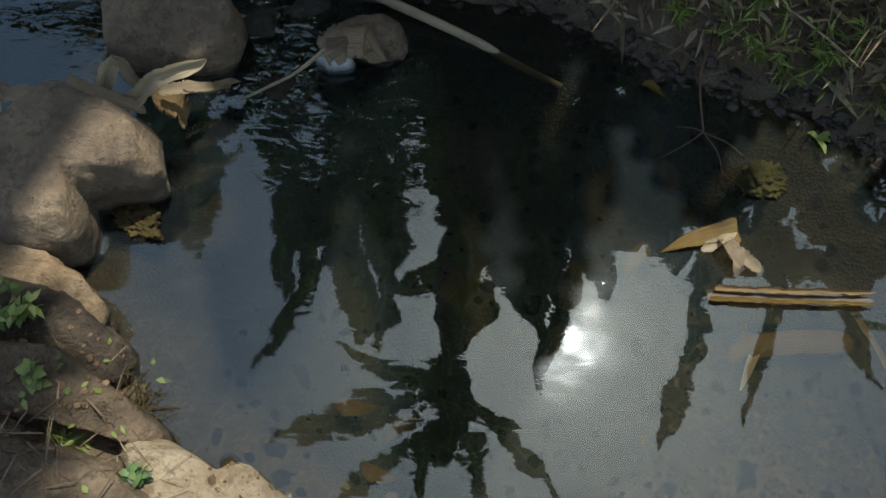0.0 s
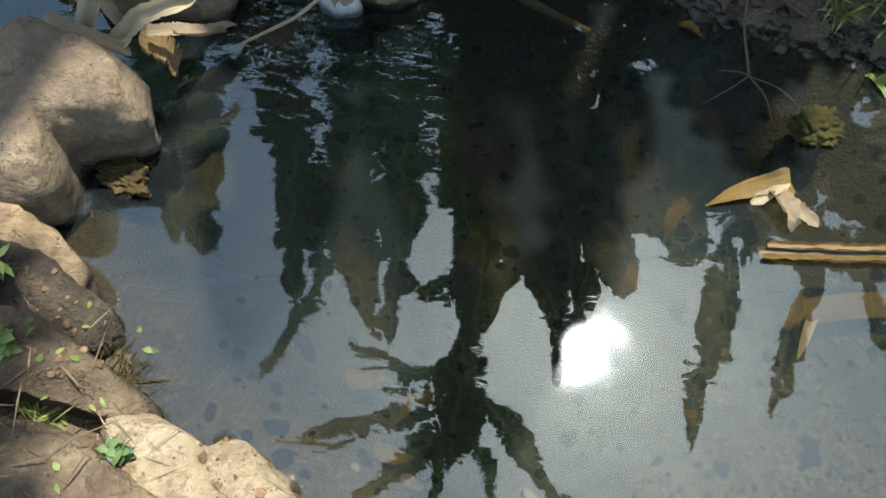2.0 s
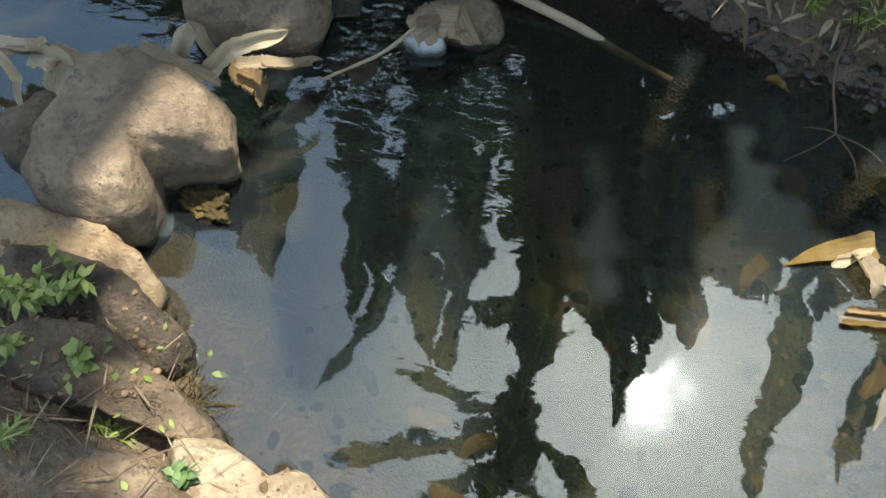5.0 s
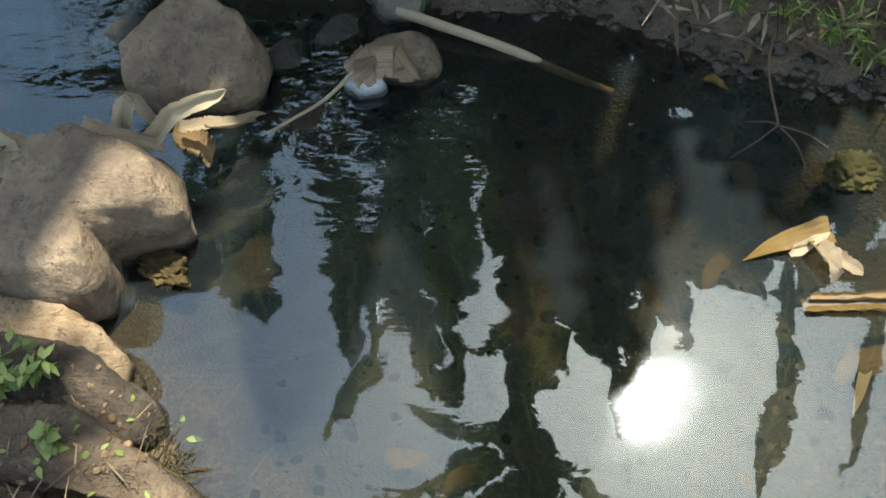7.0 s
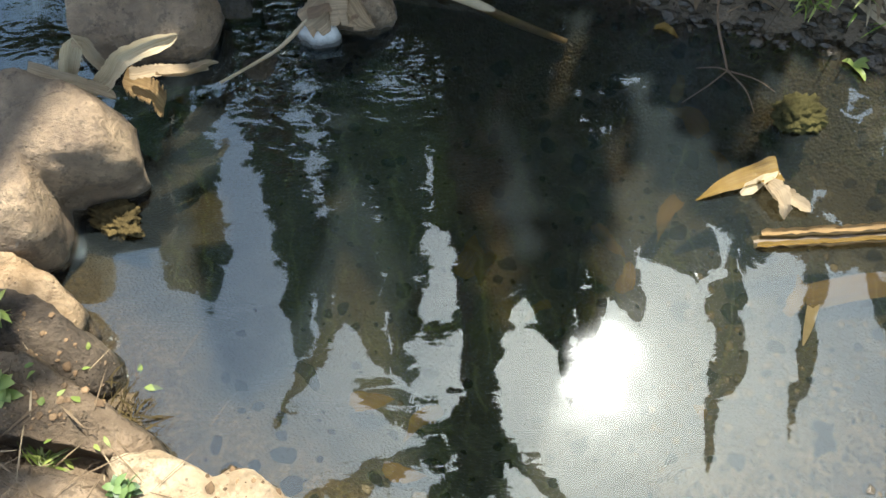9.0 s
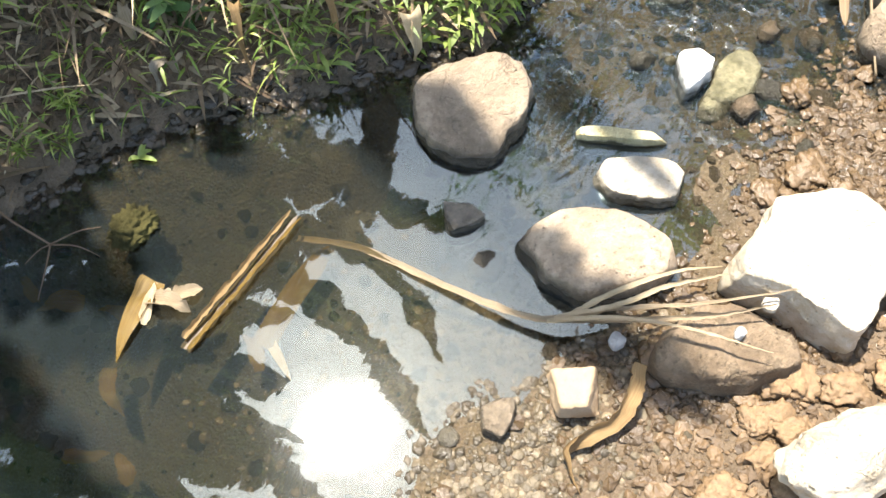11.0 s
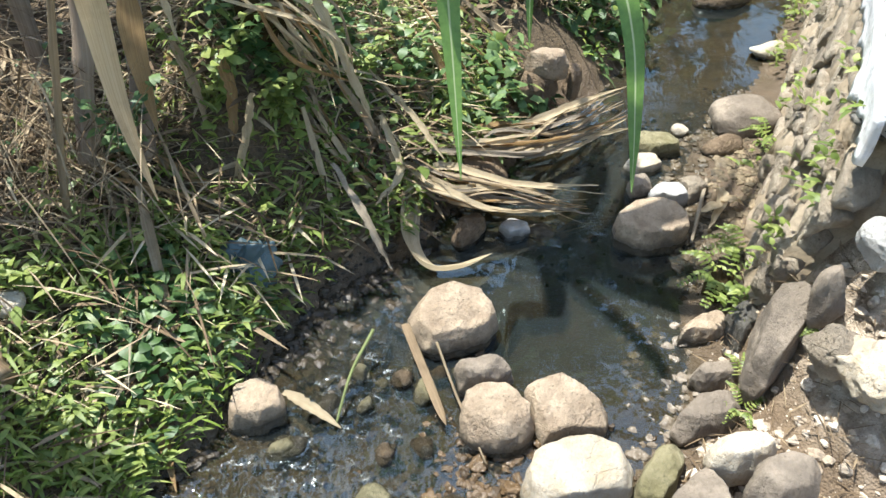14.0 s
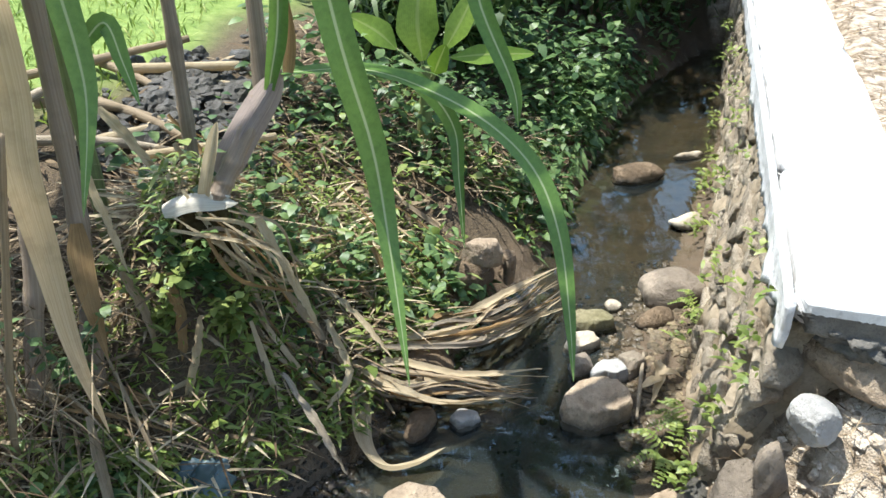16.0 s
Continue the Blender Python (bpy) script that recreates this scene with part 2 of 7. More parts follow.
def water_mat():
    """Clear, slightly tea-coloured water: see-through, with a mirror of the sky that Fresnel drives."""
    k = Nodes("water")
    p = world_place(k)
    k.tree.nodes.remove(k.bsdf)
    body = k.add("BsdfTransparent", Color=(0.58, 0.54, 0.42, 1))
    murk = k.add("BsdfDiffuse", Color=(0.066, 0.086, 0.092, 1))
    calm = k.add("TexNoise", Scale=5.0, Detail=2.0, Roughness=0.5)
    k.link(p, calm.inputs["Vector"])
    rip = k.add("TexNoise", Scale=20.0, Detail=2.0, Roughness=0.55, Distortion=0.6)
    long = k.add("Mapping")
    long.inputs["Scale"].default_value = (0.5, 1.35, 1.0)
    k.link(p, long.inputs["Vector"])
    k.link(long.outputs[0], rip.inputs["Vector"])
    kind = k.add("VertexColor")
    kind.layer_name = "flow"
    flow = k.add("SeparateColor")
    k.link(kind.outputs["Color"], flow.inputs[0])
    chop = k.add("TexNoise", Scale=38.0, Detail=1.0, Roughness=0.5)
    k.link(p, chop.inputs["Vector"])
    gust = k.ramp(k.noise(p, 11, 2, 0.5), (0.5, 0.0), (0.62, 1.0))
    crest = k.math("MULTIPLY", k.math("MULTIPLY", chop.outputs["Fac"], k.math("MULTIPLY", flow.outputs[1], gust)), 1.0)
    height = k.math("ADD", crest, k.math("ADD", k.math("MULTIPLY", calm.outputs["Fac"], 0.10), k.math("MULTIPLY", rip.outputs["Fac"], k.math("ADD", k.math("MULTIPLY", flow.outputs[0], 0.42), 0.006))))
    b = k.add("Bump", Strength=1.0, Distance=0.02)
    k.link(height, b.inputs["Height"])
    fres = k.add("Fresnel", IOR=1.76)
    k.link(b.outputs["Normal"], fres.inputs["Normal"])
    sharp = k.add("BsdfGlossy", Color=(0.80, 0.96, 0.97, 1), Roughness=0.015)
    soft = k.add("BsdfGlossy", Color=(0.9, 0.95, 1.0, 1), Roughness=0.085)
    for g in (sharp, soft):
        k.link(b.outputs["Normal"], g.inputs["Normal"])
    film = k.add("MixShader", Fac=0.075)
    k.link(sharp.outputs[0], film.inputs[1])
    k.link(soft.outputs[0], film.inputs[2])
    deep = k.add("MixShader")
    k.link(k.math("ADD", k.math("MULTIPLY", flow.outputs[2], 0.09), 0.085), deep.inputs[0])
    k.link(body.outputs[0], deep.inputs[1])
    k.link(murk.outputs[0], deep.inputs[2])
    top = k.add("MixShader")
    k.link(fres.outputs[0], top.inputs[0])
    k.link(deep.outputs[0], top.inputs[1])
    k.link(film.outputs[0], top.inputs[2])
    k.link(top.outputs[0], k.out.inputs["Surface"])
    return k.mat


DUSKY = stone_mat("dusky_boulder_stone", (0.185, 0.13, 0.085), (0.40, 0.29, 0.18), stain=(0.10, 0.074, 0.052), stain_amount=0.6, crag=1.6)
GREY = stone_mat("grey_river_stone", (0.16, 0.13, 0.10), (0.325, 0.265, 0.20), stain=(0.10, 0.08, 0.055))
# Colour carries the crest's sun; the high wet line stands in for face shade.
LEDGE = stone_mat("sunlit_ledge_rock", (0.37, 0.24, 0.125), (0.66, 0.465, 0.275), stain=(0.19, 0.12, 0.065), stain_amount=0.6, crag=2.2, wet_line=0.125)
# Ledge rock made paler still, with strong sunlight put into its colour.
SUNLIT = stone_mat("sunlit_pale_ledge", (0.42, 0.30, 0.175), (0.71, 0.56, 0.37), stain=(0.24, 0.155, 0.08), stain_amount=0.6, crag=2.2, wet_line=0.065)
COBBLE = stone_mat("pale_grey_cobble", (0.31, 0.30, 0.28), (0.48, 0.465, 0.435), stain=(0.26, 0.24, 0.20))
TAN = stone_mat("tan_river_stone", (0.31, 0.23, 0.155), (0.56, 0.44, 0.31), stain=(0.18, 0.135, 0.09), stain_amount=0.5, wet_line=0.058, crag=1.3)
PALE = stone_mat("pale_stone", (0.42, 0.355, 0.26), (0.62, 0.55, 0.44), stain=(0.36, 0.25, 0.12))
SLAB = stone_mat("yellowish_slab", (0.34, 0.28, 0.13), (0.60, 0.53, 0.32), stain=(0.24, 0.18, 0.08), wet_line=0.012)
WHITE = stone_mat("white_stone", (0.66, 0.64, 0.60), (0.80, 0.78, 0.74), stain=(0.5, 0.45, 0.36), stain_amount=0.15)
DARK = stone_mat("dark_wet_and_shaded_stone", (0.045, 0.042, 0.036), (0.11, 0.10, 0.085), stain=(0.05, 0.045, 0.02), rough=0.5, wet_line=0.08)
BROWN = stone_mat("brown_stone", (0.14, 0.095, 0.056), (0.34, 0.245, 0.155), stain=(0.08, 0.06, 0.036), stain_amount=0.6, crag=1.8)
# Shade of the bank rock's near face, put into a near-black stone colour.
SHADED_FACE = stone_mat("shaded_bank_face", (0.06, 0.044, 0.03), (0.16, 0.118, 0.078), stain=(0.04, 0.031, 0.021), stain_amount=0.6, crag=1.8)
ALGAE = stone_mat("algae_stone", (0.13, 0.115, 0.05), (0.32, 0.28, 0.17), stain=(0.07, 0.065, 0.03), stain_amount=0.6)
MOSS = plain_mat("moss", (0.03, 0.023, 0.010), (0.115, 0.082, 0.032), 60, 0.95, 1.0, 0.1)
DARKMOSS = plain_mat("dark_moss", (0.016, 0.014, 0.006), (0.075, 0.066, 0.022), 45, 0.95, 1.0, 0.1)
MORTAR = plain_mat("wall_mortar", (0.20, 0.155, 0.10), (0.42, 0.345, 0.25), 30, 0.95, 0.9, 0.1)
WALLSTONE = stone_mat("wall_stone", (0.31, 0.25, 0.18), (0.54, 0.46, 0.35), stain=(0.21, 0.16, 0.10), wet_line=0.02, crag=2.0)
RUBBLE = soil_mat("pale_rubble", (0.30, 0.235, 0.165), (0.62, 0.53, 0.42), 0.03)
WHITEWASH = stone_mat("whitewash", (0.70, 0.69, 0.67), (0.83, 0.82, 0.80), stain=(0.36, 0.35, 0.33), stain_amount=0.55, scale=0.45, crag=0.9)
CLAY = plain_mat("fired_clay", (0.36, 0.25, 0.15), (0.50, 0.37, 0.24), 40, 0.9, 0.5, 0.2)
CLOD = soil_mat("mud_clods", (0.075, 0.045, 0.022), (0.255, 0.16, 0.082), 0.075)
SILT = soil_mat("dark_shore_mud", (0.03, 0.024, 0.016), (0.085, 0.065, 0.042), 0.12)
GRAVEL = soil_mat("wet_gravel", (0.06, 0.047, 0.028), (0.28, 0.215, 0.13), 0.03)
STRAW = dry_mat("straw_husk", (0.70, 0.59, 0.40), (0.44, 0.32, 0.18), trans=0.42)
SHEATH = dry_mat("bleached_sheath", (0.74, 0.69, 0.58), (0.52, 0.45, 0.34))
MAUVE = dry_mat("purplish_sheath", (0.37, 0.30, 0.255), (0.20, 0.15, 0.13), 0.55)
CONCRETE = plain_mat("rough_concrete", (0.07, 0.066, 0.058), (0.20, 0.185, 0.16), 60, 0.95, 1.0, 0.2)
# Tan of a dead leaf, brightened so the colour carries sunlight.
TANLEAF = dry_mat("sunlit_tan_leaf", (0.74, 0.57, 0.35), (0.52, 0.34, 0.17), trans=0.45)
BUFF = dry_mat("dull_dry_leaf", (0.48, 0.38, 0.25), (0.24, 0.17, 0.10), trans=0.35)
RUST = dry_mat("rust_dry_leaf", (0.42, 0.28, 0.13), (0.20, 0.115, 0.05), trans=0.35)
ASHEN = dry_mat("ashen_dry_leaf", (0.30, 0.25, 0.185), (0.115, 0.09, 0.062))
BARKY = dry_mat("stiff_brown_husk", (0.36, 0.26, 0.155), (0.10, 0.065, 0.035))
OLDWOOD = dry_mat("dark_old_wood", (0.25, 0.20, 0.145), (0.075, 0.055, 0.038), 0.85, 0.0)
AMBER = dry_mat("amber_wet_leaf", (0.21, 0.135, 0.034), (0.08, 0.044, 0.012), 0.22)
WOOD = dry_mat("weathered_wood", (0.44, 0.37, 0.27), (0.13, 0.095, 0.06), 0.85, 0.0)
BARK = dry_mat("fibrous_bark", (0.20, 0.13, 0.075), (0.07, 0.045, 0.028), 0.9, 0.0)
CULM = dry_mat("cane_culm", (0.32, 0.25, 0.185), (0.17, 0.125, 0.09), 0.5, 0.0)
CULM_GREEN = dry_mat("green_cane_culm", (0.20, 0.25, 0.09), (0.13, 0.13, 0.05), 0.5, 0.0)
GRASS = leaf_mat("grass_leaves", [(0.10, 0.16, 0.025), (0.22, 0.30, 0.05), (0.42, 0.44, 0.13)], 0.4)
CREEPER = leaf_mat("creeper_leaves", [(0.045, 0.095, 0.03), (0.10, 0.175, 0.055), (0.22, 0.31, 0.11)], 0.4)
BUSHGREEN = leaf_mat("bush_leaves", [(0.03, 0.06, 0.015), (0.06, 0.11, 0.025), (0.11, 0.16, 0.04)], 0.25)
WEED = leaf_mat("weed_leaves", [(0.13, 0.18, 0.04), (0.22, 0.28, 0.065), (0.36, 0.40, 0.12)], 0.4)
CANELEAF = leaf_mat("cane_leaf", [(0.10, 0.19, 0.04), (0.14, 0.25, 0.05), (0.19, 0.31, 0.075)], 0.4, 0.4, 0.5, "object", rib=(0.42, 0.48, 0.25))
BANANA = leaf_mat("banana_leaf", [(0.04, 0.075, 0.02), (0.065, 0.11, 0.025), (0.11, 0.15, 0.035)], 0.14, 0.4, 0.5, "object", rib=(0.28, 0.32, 0.10))
YOUNG = leaf_mat("young_banana_leaf", [(0.16, 0.27, 0.03), (0.22, 0.34, 0.04), (0.27, 0.38, 0.06)], 0.4, 0.4, 0.5, "object", rib=(0.35, 0.42, 0.12))
LITTER = leaf_mat("dry_litter", [(0.08, 0.052, 0.03), (0.19, 0.135, 0.078), (0.40, 0.315, 0.20)], 0.1, 0.8, 0.2)
ROOTS = leaf_mat("brown_roots", [(0.03, 0.018, 0.01), (0.08, 0.05, 0.028), (0.17, 0.115, 0.065)], 0.1, 0.85, 0.2)
STRAWBITS = leaf_mat("pale_straw", [(0.30, 0.22, 0.13), (0.50, 0.41, 0.26), (0.66, 0.56, 0.38)], 0.2, 0.8, 0.2)
PLASTIC = plain_mat("plastic_film", (0.02, 0.042, 0.048), (0.10, 0.155, 0.165), 20, 0.5, 0.3, 0.5)
GROUND, WATER = ground_mat(), water_mat()
import mathutils


# ---- building helpers ----
rng = np.random.default_rng(7)


def mesh_of(name, verts, faces, mat, uvs=None, smooth=True):
    me = bpy.data.meshes.new(name)
    me.from_pydata([tuple(v) for v in verts], [], [tuple(f) for f in faces])
    if uvs is not None:
        layer = me.uv_layers.new(name="UVMap")
        index = np.empty(len(me.loops), dtype=np.int32)
        me.loops.foreach_get("vertex_index", index)
        layer.data.foreach_set("uv", np.asarray(uvs, dtype=np.float32)[index].ravel())
    me.materials.append(mat)
    if smooth:
        me.polygons.foreach_set("use_smooth", np.ones(len(me.polygons), dtype=bool))
    me.update()
    return me


def thing(name, me, label, category, group="", kind="", at=None):
    ob = tagged(new(name, me), label, category, group, kind)
    if at is not None:
        ob.matrix_world = at
    return ob


def root(name, x, y, z, label, category, group=""):
    ob = tagged(new(name), label, category, group)
    ob.location = (x, y, z)
    ob.empty_display_size = 0.05
    return ob


def part(name, me, parent, label=""):
    """A mesh given in world places, hung under its thing without moving it."""
    ob = new(name, me)
    ob.parent = parent
    base, up = Vector((0, 0, 0)), parent
    while up:
        base += up.location
        up = up.parent
    ob.matrix_parent_inverse = Matrix.Translation(-base)
    if label:
        tagged(ob, label)
    return ob


def spline(points, n):
    """n points on a smooth curve through the given ones."""
    p = np.asarray(points, float)
    p = np.vstack([2 * p[0] - p[1], p, 2 * p[-1] - p[-2]])
    u = np.linspace(0, len(p) - 3 - 1e-6, n)
    i = u.astype(int)
    f = (u - i)[:, None]
    a, b, c, d = p[i], p[i + 1], p[i + 2], p[i + 3]
    return 0.5 * (2 * b + (c - a) * f + (2 * a - 5 * b + 4 * c - d) * f**2 + (3 * b - a - 3 * c + d) * f**3)


def unit(v):
    return v / np.maximum(np.linalg.norm(v, axis=-1, keepdims=True), 1e-9)


def blade(points, width, n=22, fold=0.12, face=(0, 0, 1), roll=(0, 0), torn=0.0, wave=0.0, taper=3.0, base=0.45, blunt=1.0, seed=0, rumple=0.0, kink=False):
    """A long leaf along a curve: a ribbon with a folded middle rib. face: the way its upper side looks; roll: degrees at base and tip."""
    r = np.random.default_rng(seed)
    pts = spline(points, n)
    if kink:
        corners = np.asarray(points, float)
        way = np.linspace(0, len(corners) - 1, n)
        pts = 0.75 * np.stack([np.interp(way, np.arange(len(corners)), corners[:, k]) for k in range(3)], 1) + 0.25 * pts
    tan = unit(np.gradient(pts, axis=0))
    side = unit(np.cross(tan, np.asarray(face, float)))
    nrm = unit(np.cross(side, tan))
    ang = np.radians(np.linspace(roll[0], roll[1], n))[:, None]
    side, nrm = side * np.cos(ang) + nrm * np.sin(ang), nrm * np.cos(ang) - side * np.sin(ang)
    s = np.linspace(0, 1, n)
    w = width * np.minimum(1, base + 2.2 * s) * (1 - s**taper) ** blunt + 0.002
    us = (-1, -0.5, 0, 0.5, 1)
    cut = 1 - torn * r.random((n, 2)) ** 2 * (r.random((n, 2)) < 0.6)
    rows, uv = [], []
    lift = wave * width * np.sin(s * 17 + r.random() * 6)
    for u in us:
        edge = np.where(u < 0, cut[:, 0], cut[:, 1]) if abs(u) > 0.6 else 1.0
        off = (u * 0.5 * w * edge)[:, None] * side + (fold * abs(u) * w + lift * u * u)[:, None] * nrm
        rows.append(pts + off)
        uv.append(np.stack([np.full(n, 0.5 + u / 2), s], 1))
    v = np.stack(rows, 1).reshape(-1, 3)
    uv = np.stack(uv, 1).reshape(-1, 2)
    if rumple:
        o = Vector(r.random(3) * 30)
        v = v + rumple * width * np.array([noise.noise_vector(Vector(p) * (1.1 / width) + o) for p in v])
    f = [(i * 5 + j, i * 5 + j + 1, i * 5 + j + 6, i * 5 + j + 5) for i in range(n - 1) for j in range(4)]
    return v, f, uv


def tube(points, radii, n=20, seg=10, bumpy=0.0, knots=(), seed=0):
    """A stem, stick or log along a curve, closed at both ends."""
    r = np.random.default_rng(seed)
    pts = spline(points, n)
    tan = unit(np.gradient(pts, axis=0))
    a = unit(np.cross(tan, (0.31, 0.17, 0.93)))
    b = np.cross(tan, a)
    rad = np.interp(np.linspace(0, 1, n), np.linspace(0, 1, len(radii)), radii)
    for k in knots:
        rad = rad * (1 + 0.16 * np.exp(-((np.linspace(0, 1, n) - k) * n * 0.8) ** 2))
    th = np.linspace(0, 2 * np.pi, seg, endpoint=False)
    jig = 1 + bumpy * (r.random((n, seg)) - 0.5)
    ring = pts[:, None] + (rad[:, None] * jig)[..., None] * (np.cos(th)[None, :, None] * a[:, None] + np.sin(th)[None, :, None] * b[:, None])
    v = np.vstack([ring.reshape(-1, 3), pts[:1], pts[-1:]])
    uv = np.vstack([np.stack(np.meshgrid(np.linspace(0, 1, n), np.linspace(0, 1, seg), indexing="ij")[::-1], -1).reshape(-1, 2), [[0.5, 0], [0.5, 1]]])
    f = [(i * seg + j, i * seg + (j + 1) % seg, (i + 1) * seg + (j + 1) % seg, (i + 1) * seg + j) for i in range(n - 1) for j in range(seg)]
    f += [(n * seg, (j + 1) % seg, j) for j in range(seg)] + [(n * seg + 1, (n - 1) * seg + j, (n - 1) * seg + (j + 1) % seg) for j in range(seg)]
    return v, f, uv


def joined(name, pieces, mat, smooth=True):
    vs, fs, us, base = [], [], [], 0
    for v, f, uv in pieces:
        vs.append(v)
        us.append(uv)
        fs += [tuple(i + base for i in q) for q in f]
        base += len(v)
    return mesh_of(name, np.vstack(vs), fs, mat, np.vstack(us), smooth)


def sphere(level):
    bm = bmesh.new()
    bmesh.ops.create_icosphere(bm, subdivisions=level, radius=1)
    v = np.array([x.co[:] for x in bm.verts])
    f = [tuple(q.index for q in x.verts) for x in bm.faces]
    bm.free()
    return v, f


SPHERES = {level: sphere(level) for level in (1, 2, 3, 4, 5)}


def boulder(size, seed, box=0.2, facets=7, lump=0.16, rough=0.05, level=4, flat=0.0, dents=(), cube=0.0):
    """A stone of the given half sizes: rounded or boxy, with worn facets and small knobs."""
    r = np.random.default_rng(seed)
    v, f = SPHERES[level]
    v = np.sign(v) * np.abs(v) ** (1 - 0.65 * box)
    if cube:
        v = (1 - cube) * v + cube * SPHERES[level][0] / np.abs(SPHERES[level][0]).max(1, keepdims=True)
        v[:, :2] *= (1 - 0.12 * v[:, 2:]) * (1 + 0.1 * v[:, 1:2] * np.array([1, 0]))
    for _ in range(facets):
        nrm = unit(r.normal(size=3))
        far = 0.66 + 0.24 * r.random()
        over = np.maximum(v @ nrm - far, 0)[:, None]
        v = v - over * nrm * 0.92
    if flat:
        v[:, 2] = np.where(v[:, 2] > flat, flat + (v[:, 2] - flat) * 0.18, v[:, 2])
    for nrm, wide, deep in dents:
        nrm = unit(np.array(nrm, float))
        v = v * (1 - deep * np.exp(-(((unit(v) - nrm) ** 2).sum(1)) / wide**2))[:, None]
    o = Vector(r.random(3) * 50)
    d = np.array([noise.noise(Vector(p) * 1.3 + o) * lump + noise.noise(Vector(p) * 4.1 + o) * rough + noise.noise(Vector(p) * 9 + o) * rough * 0.5 + noise.noise(Vector(p) * 18 + o) * rough * 0.28 for p in v])
    v = v * (1 + d)[:, None]
    return v * np.asarray(size), f


# ---- the plan: shore lines, ground and water ----
NORTH = [(-6, 2.6), (-2.5, 1.95), (-1.0, 1.78), (-0.5, 1.62), (-0.15, 1.46), (0.26, 1.43), (0.49, 1.30), (0.66, 1.24), (0.87, 1.2), (0.97, 1.13), (1.12, 1.01), (1.24, 0.9), (1.36, 0.85), (1.42, 0.77),
         (1.54, 0.67), (1.76, 0.67), (1.98, 0.58), (2.2, 0.52), (2.4, 0.46), (2.57, 0.33), (2.69, 0.2), (2.91, 0.11), (3.16, -0.07), (3.44, -0.18), (3.69, -0.38), (4.19, -0.59), (4.61, -0.69), (5.65, -1.09), (6.18, -1.37), (7.0, -1.9)]
SOUTH = [(7.0, -2.1), (6.2, -1.91), (5.22, -1.57), (4.21, -1.17), (3.71, -0.97), (3.45, -0.77), (3.2, -0.69), (2.99, -0.69), (2.8, -0.71), (2.68, -0.69), (2.56, -0.63), (2.4, -0.62), (2.24, -0.63), (2.1, -0.57), (1.96, -0.46), (1.87, -0.33), (1.78, -0.14), (1.62, 0.0), (1.42, 0.0),
         (1.24, 0.02), (1.08, 0.09), (0.97, 0.13), (0.9, 0.14), (0.82, 0.2), (0.69, 0.23), (0.55, 0.19), (0.4, 0.10), (0.2, 0.05), (0.0, 0.10), (-0.17, 0.2), (-0.33, 0.28), (-0.49, 0.37), (-0.55, 0.47), (-0.69, 0.62), (-0.95, 0.68), (-1.3, 0.7), (-2.5, 0.95), (-6, 1.5)]
NL, SL = np.array(NORTH, float), np.array(SOUTH, float)


def line_distance(p, line):
    best = np.full(len(p), 1e9)
    for a, b in zip(line[:-1], line[1:]):
        ab = b - a
        t = np.clip(((p - a) @ ab) / (ab @ ab), 0, 1)[:, None]
        best = np.minimum(best, np.linalg.norm(p - a - t * ab, axis=1))
    return best


def inside(p, poly):
    c = np.zeros(len(p), bool)
    for a, b in zip(poly, np.roll(poly, -1, 0)):
        hit = (a[1] > p[:, 1]) != (b[1] > p[:, 1])
        x = (b[0] - a[0]) * (p[:, 1] - a[1]) / np.where(b[1] == a[1], 1e-9, b[1] - a[1]) + a[0]
        c ^= hit & (p[:, 0] < x)
    return c


def ease(x, a, b):
    t = np.clip((x - a) / (b - a), 0, 1)
    return t * t * (3 - 2 * t)


def lumps(p, scale, seed):
    """Cheap smooth noise on the plan, from a few slanted waves."""
    r = np.random.default_rng(seed)
    total = np.zeros(len(p))
    for k in range(7):
        a = r.random() * 6.28
        total += np.sin((p[:, 0] * np.cos(a) + p[:, 1] * np.sin(a)) * scale * (0.6 + r.random()) + r.random() * 6.28)
    return total / 4


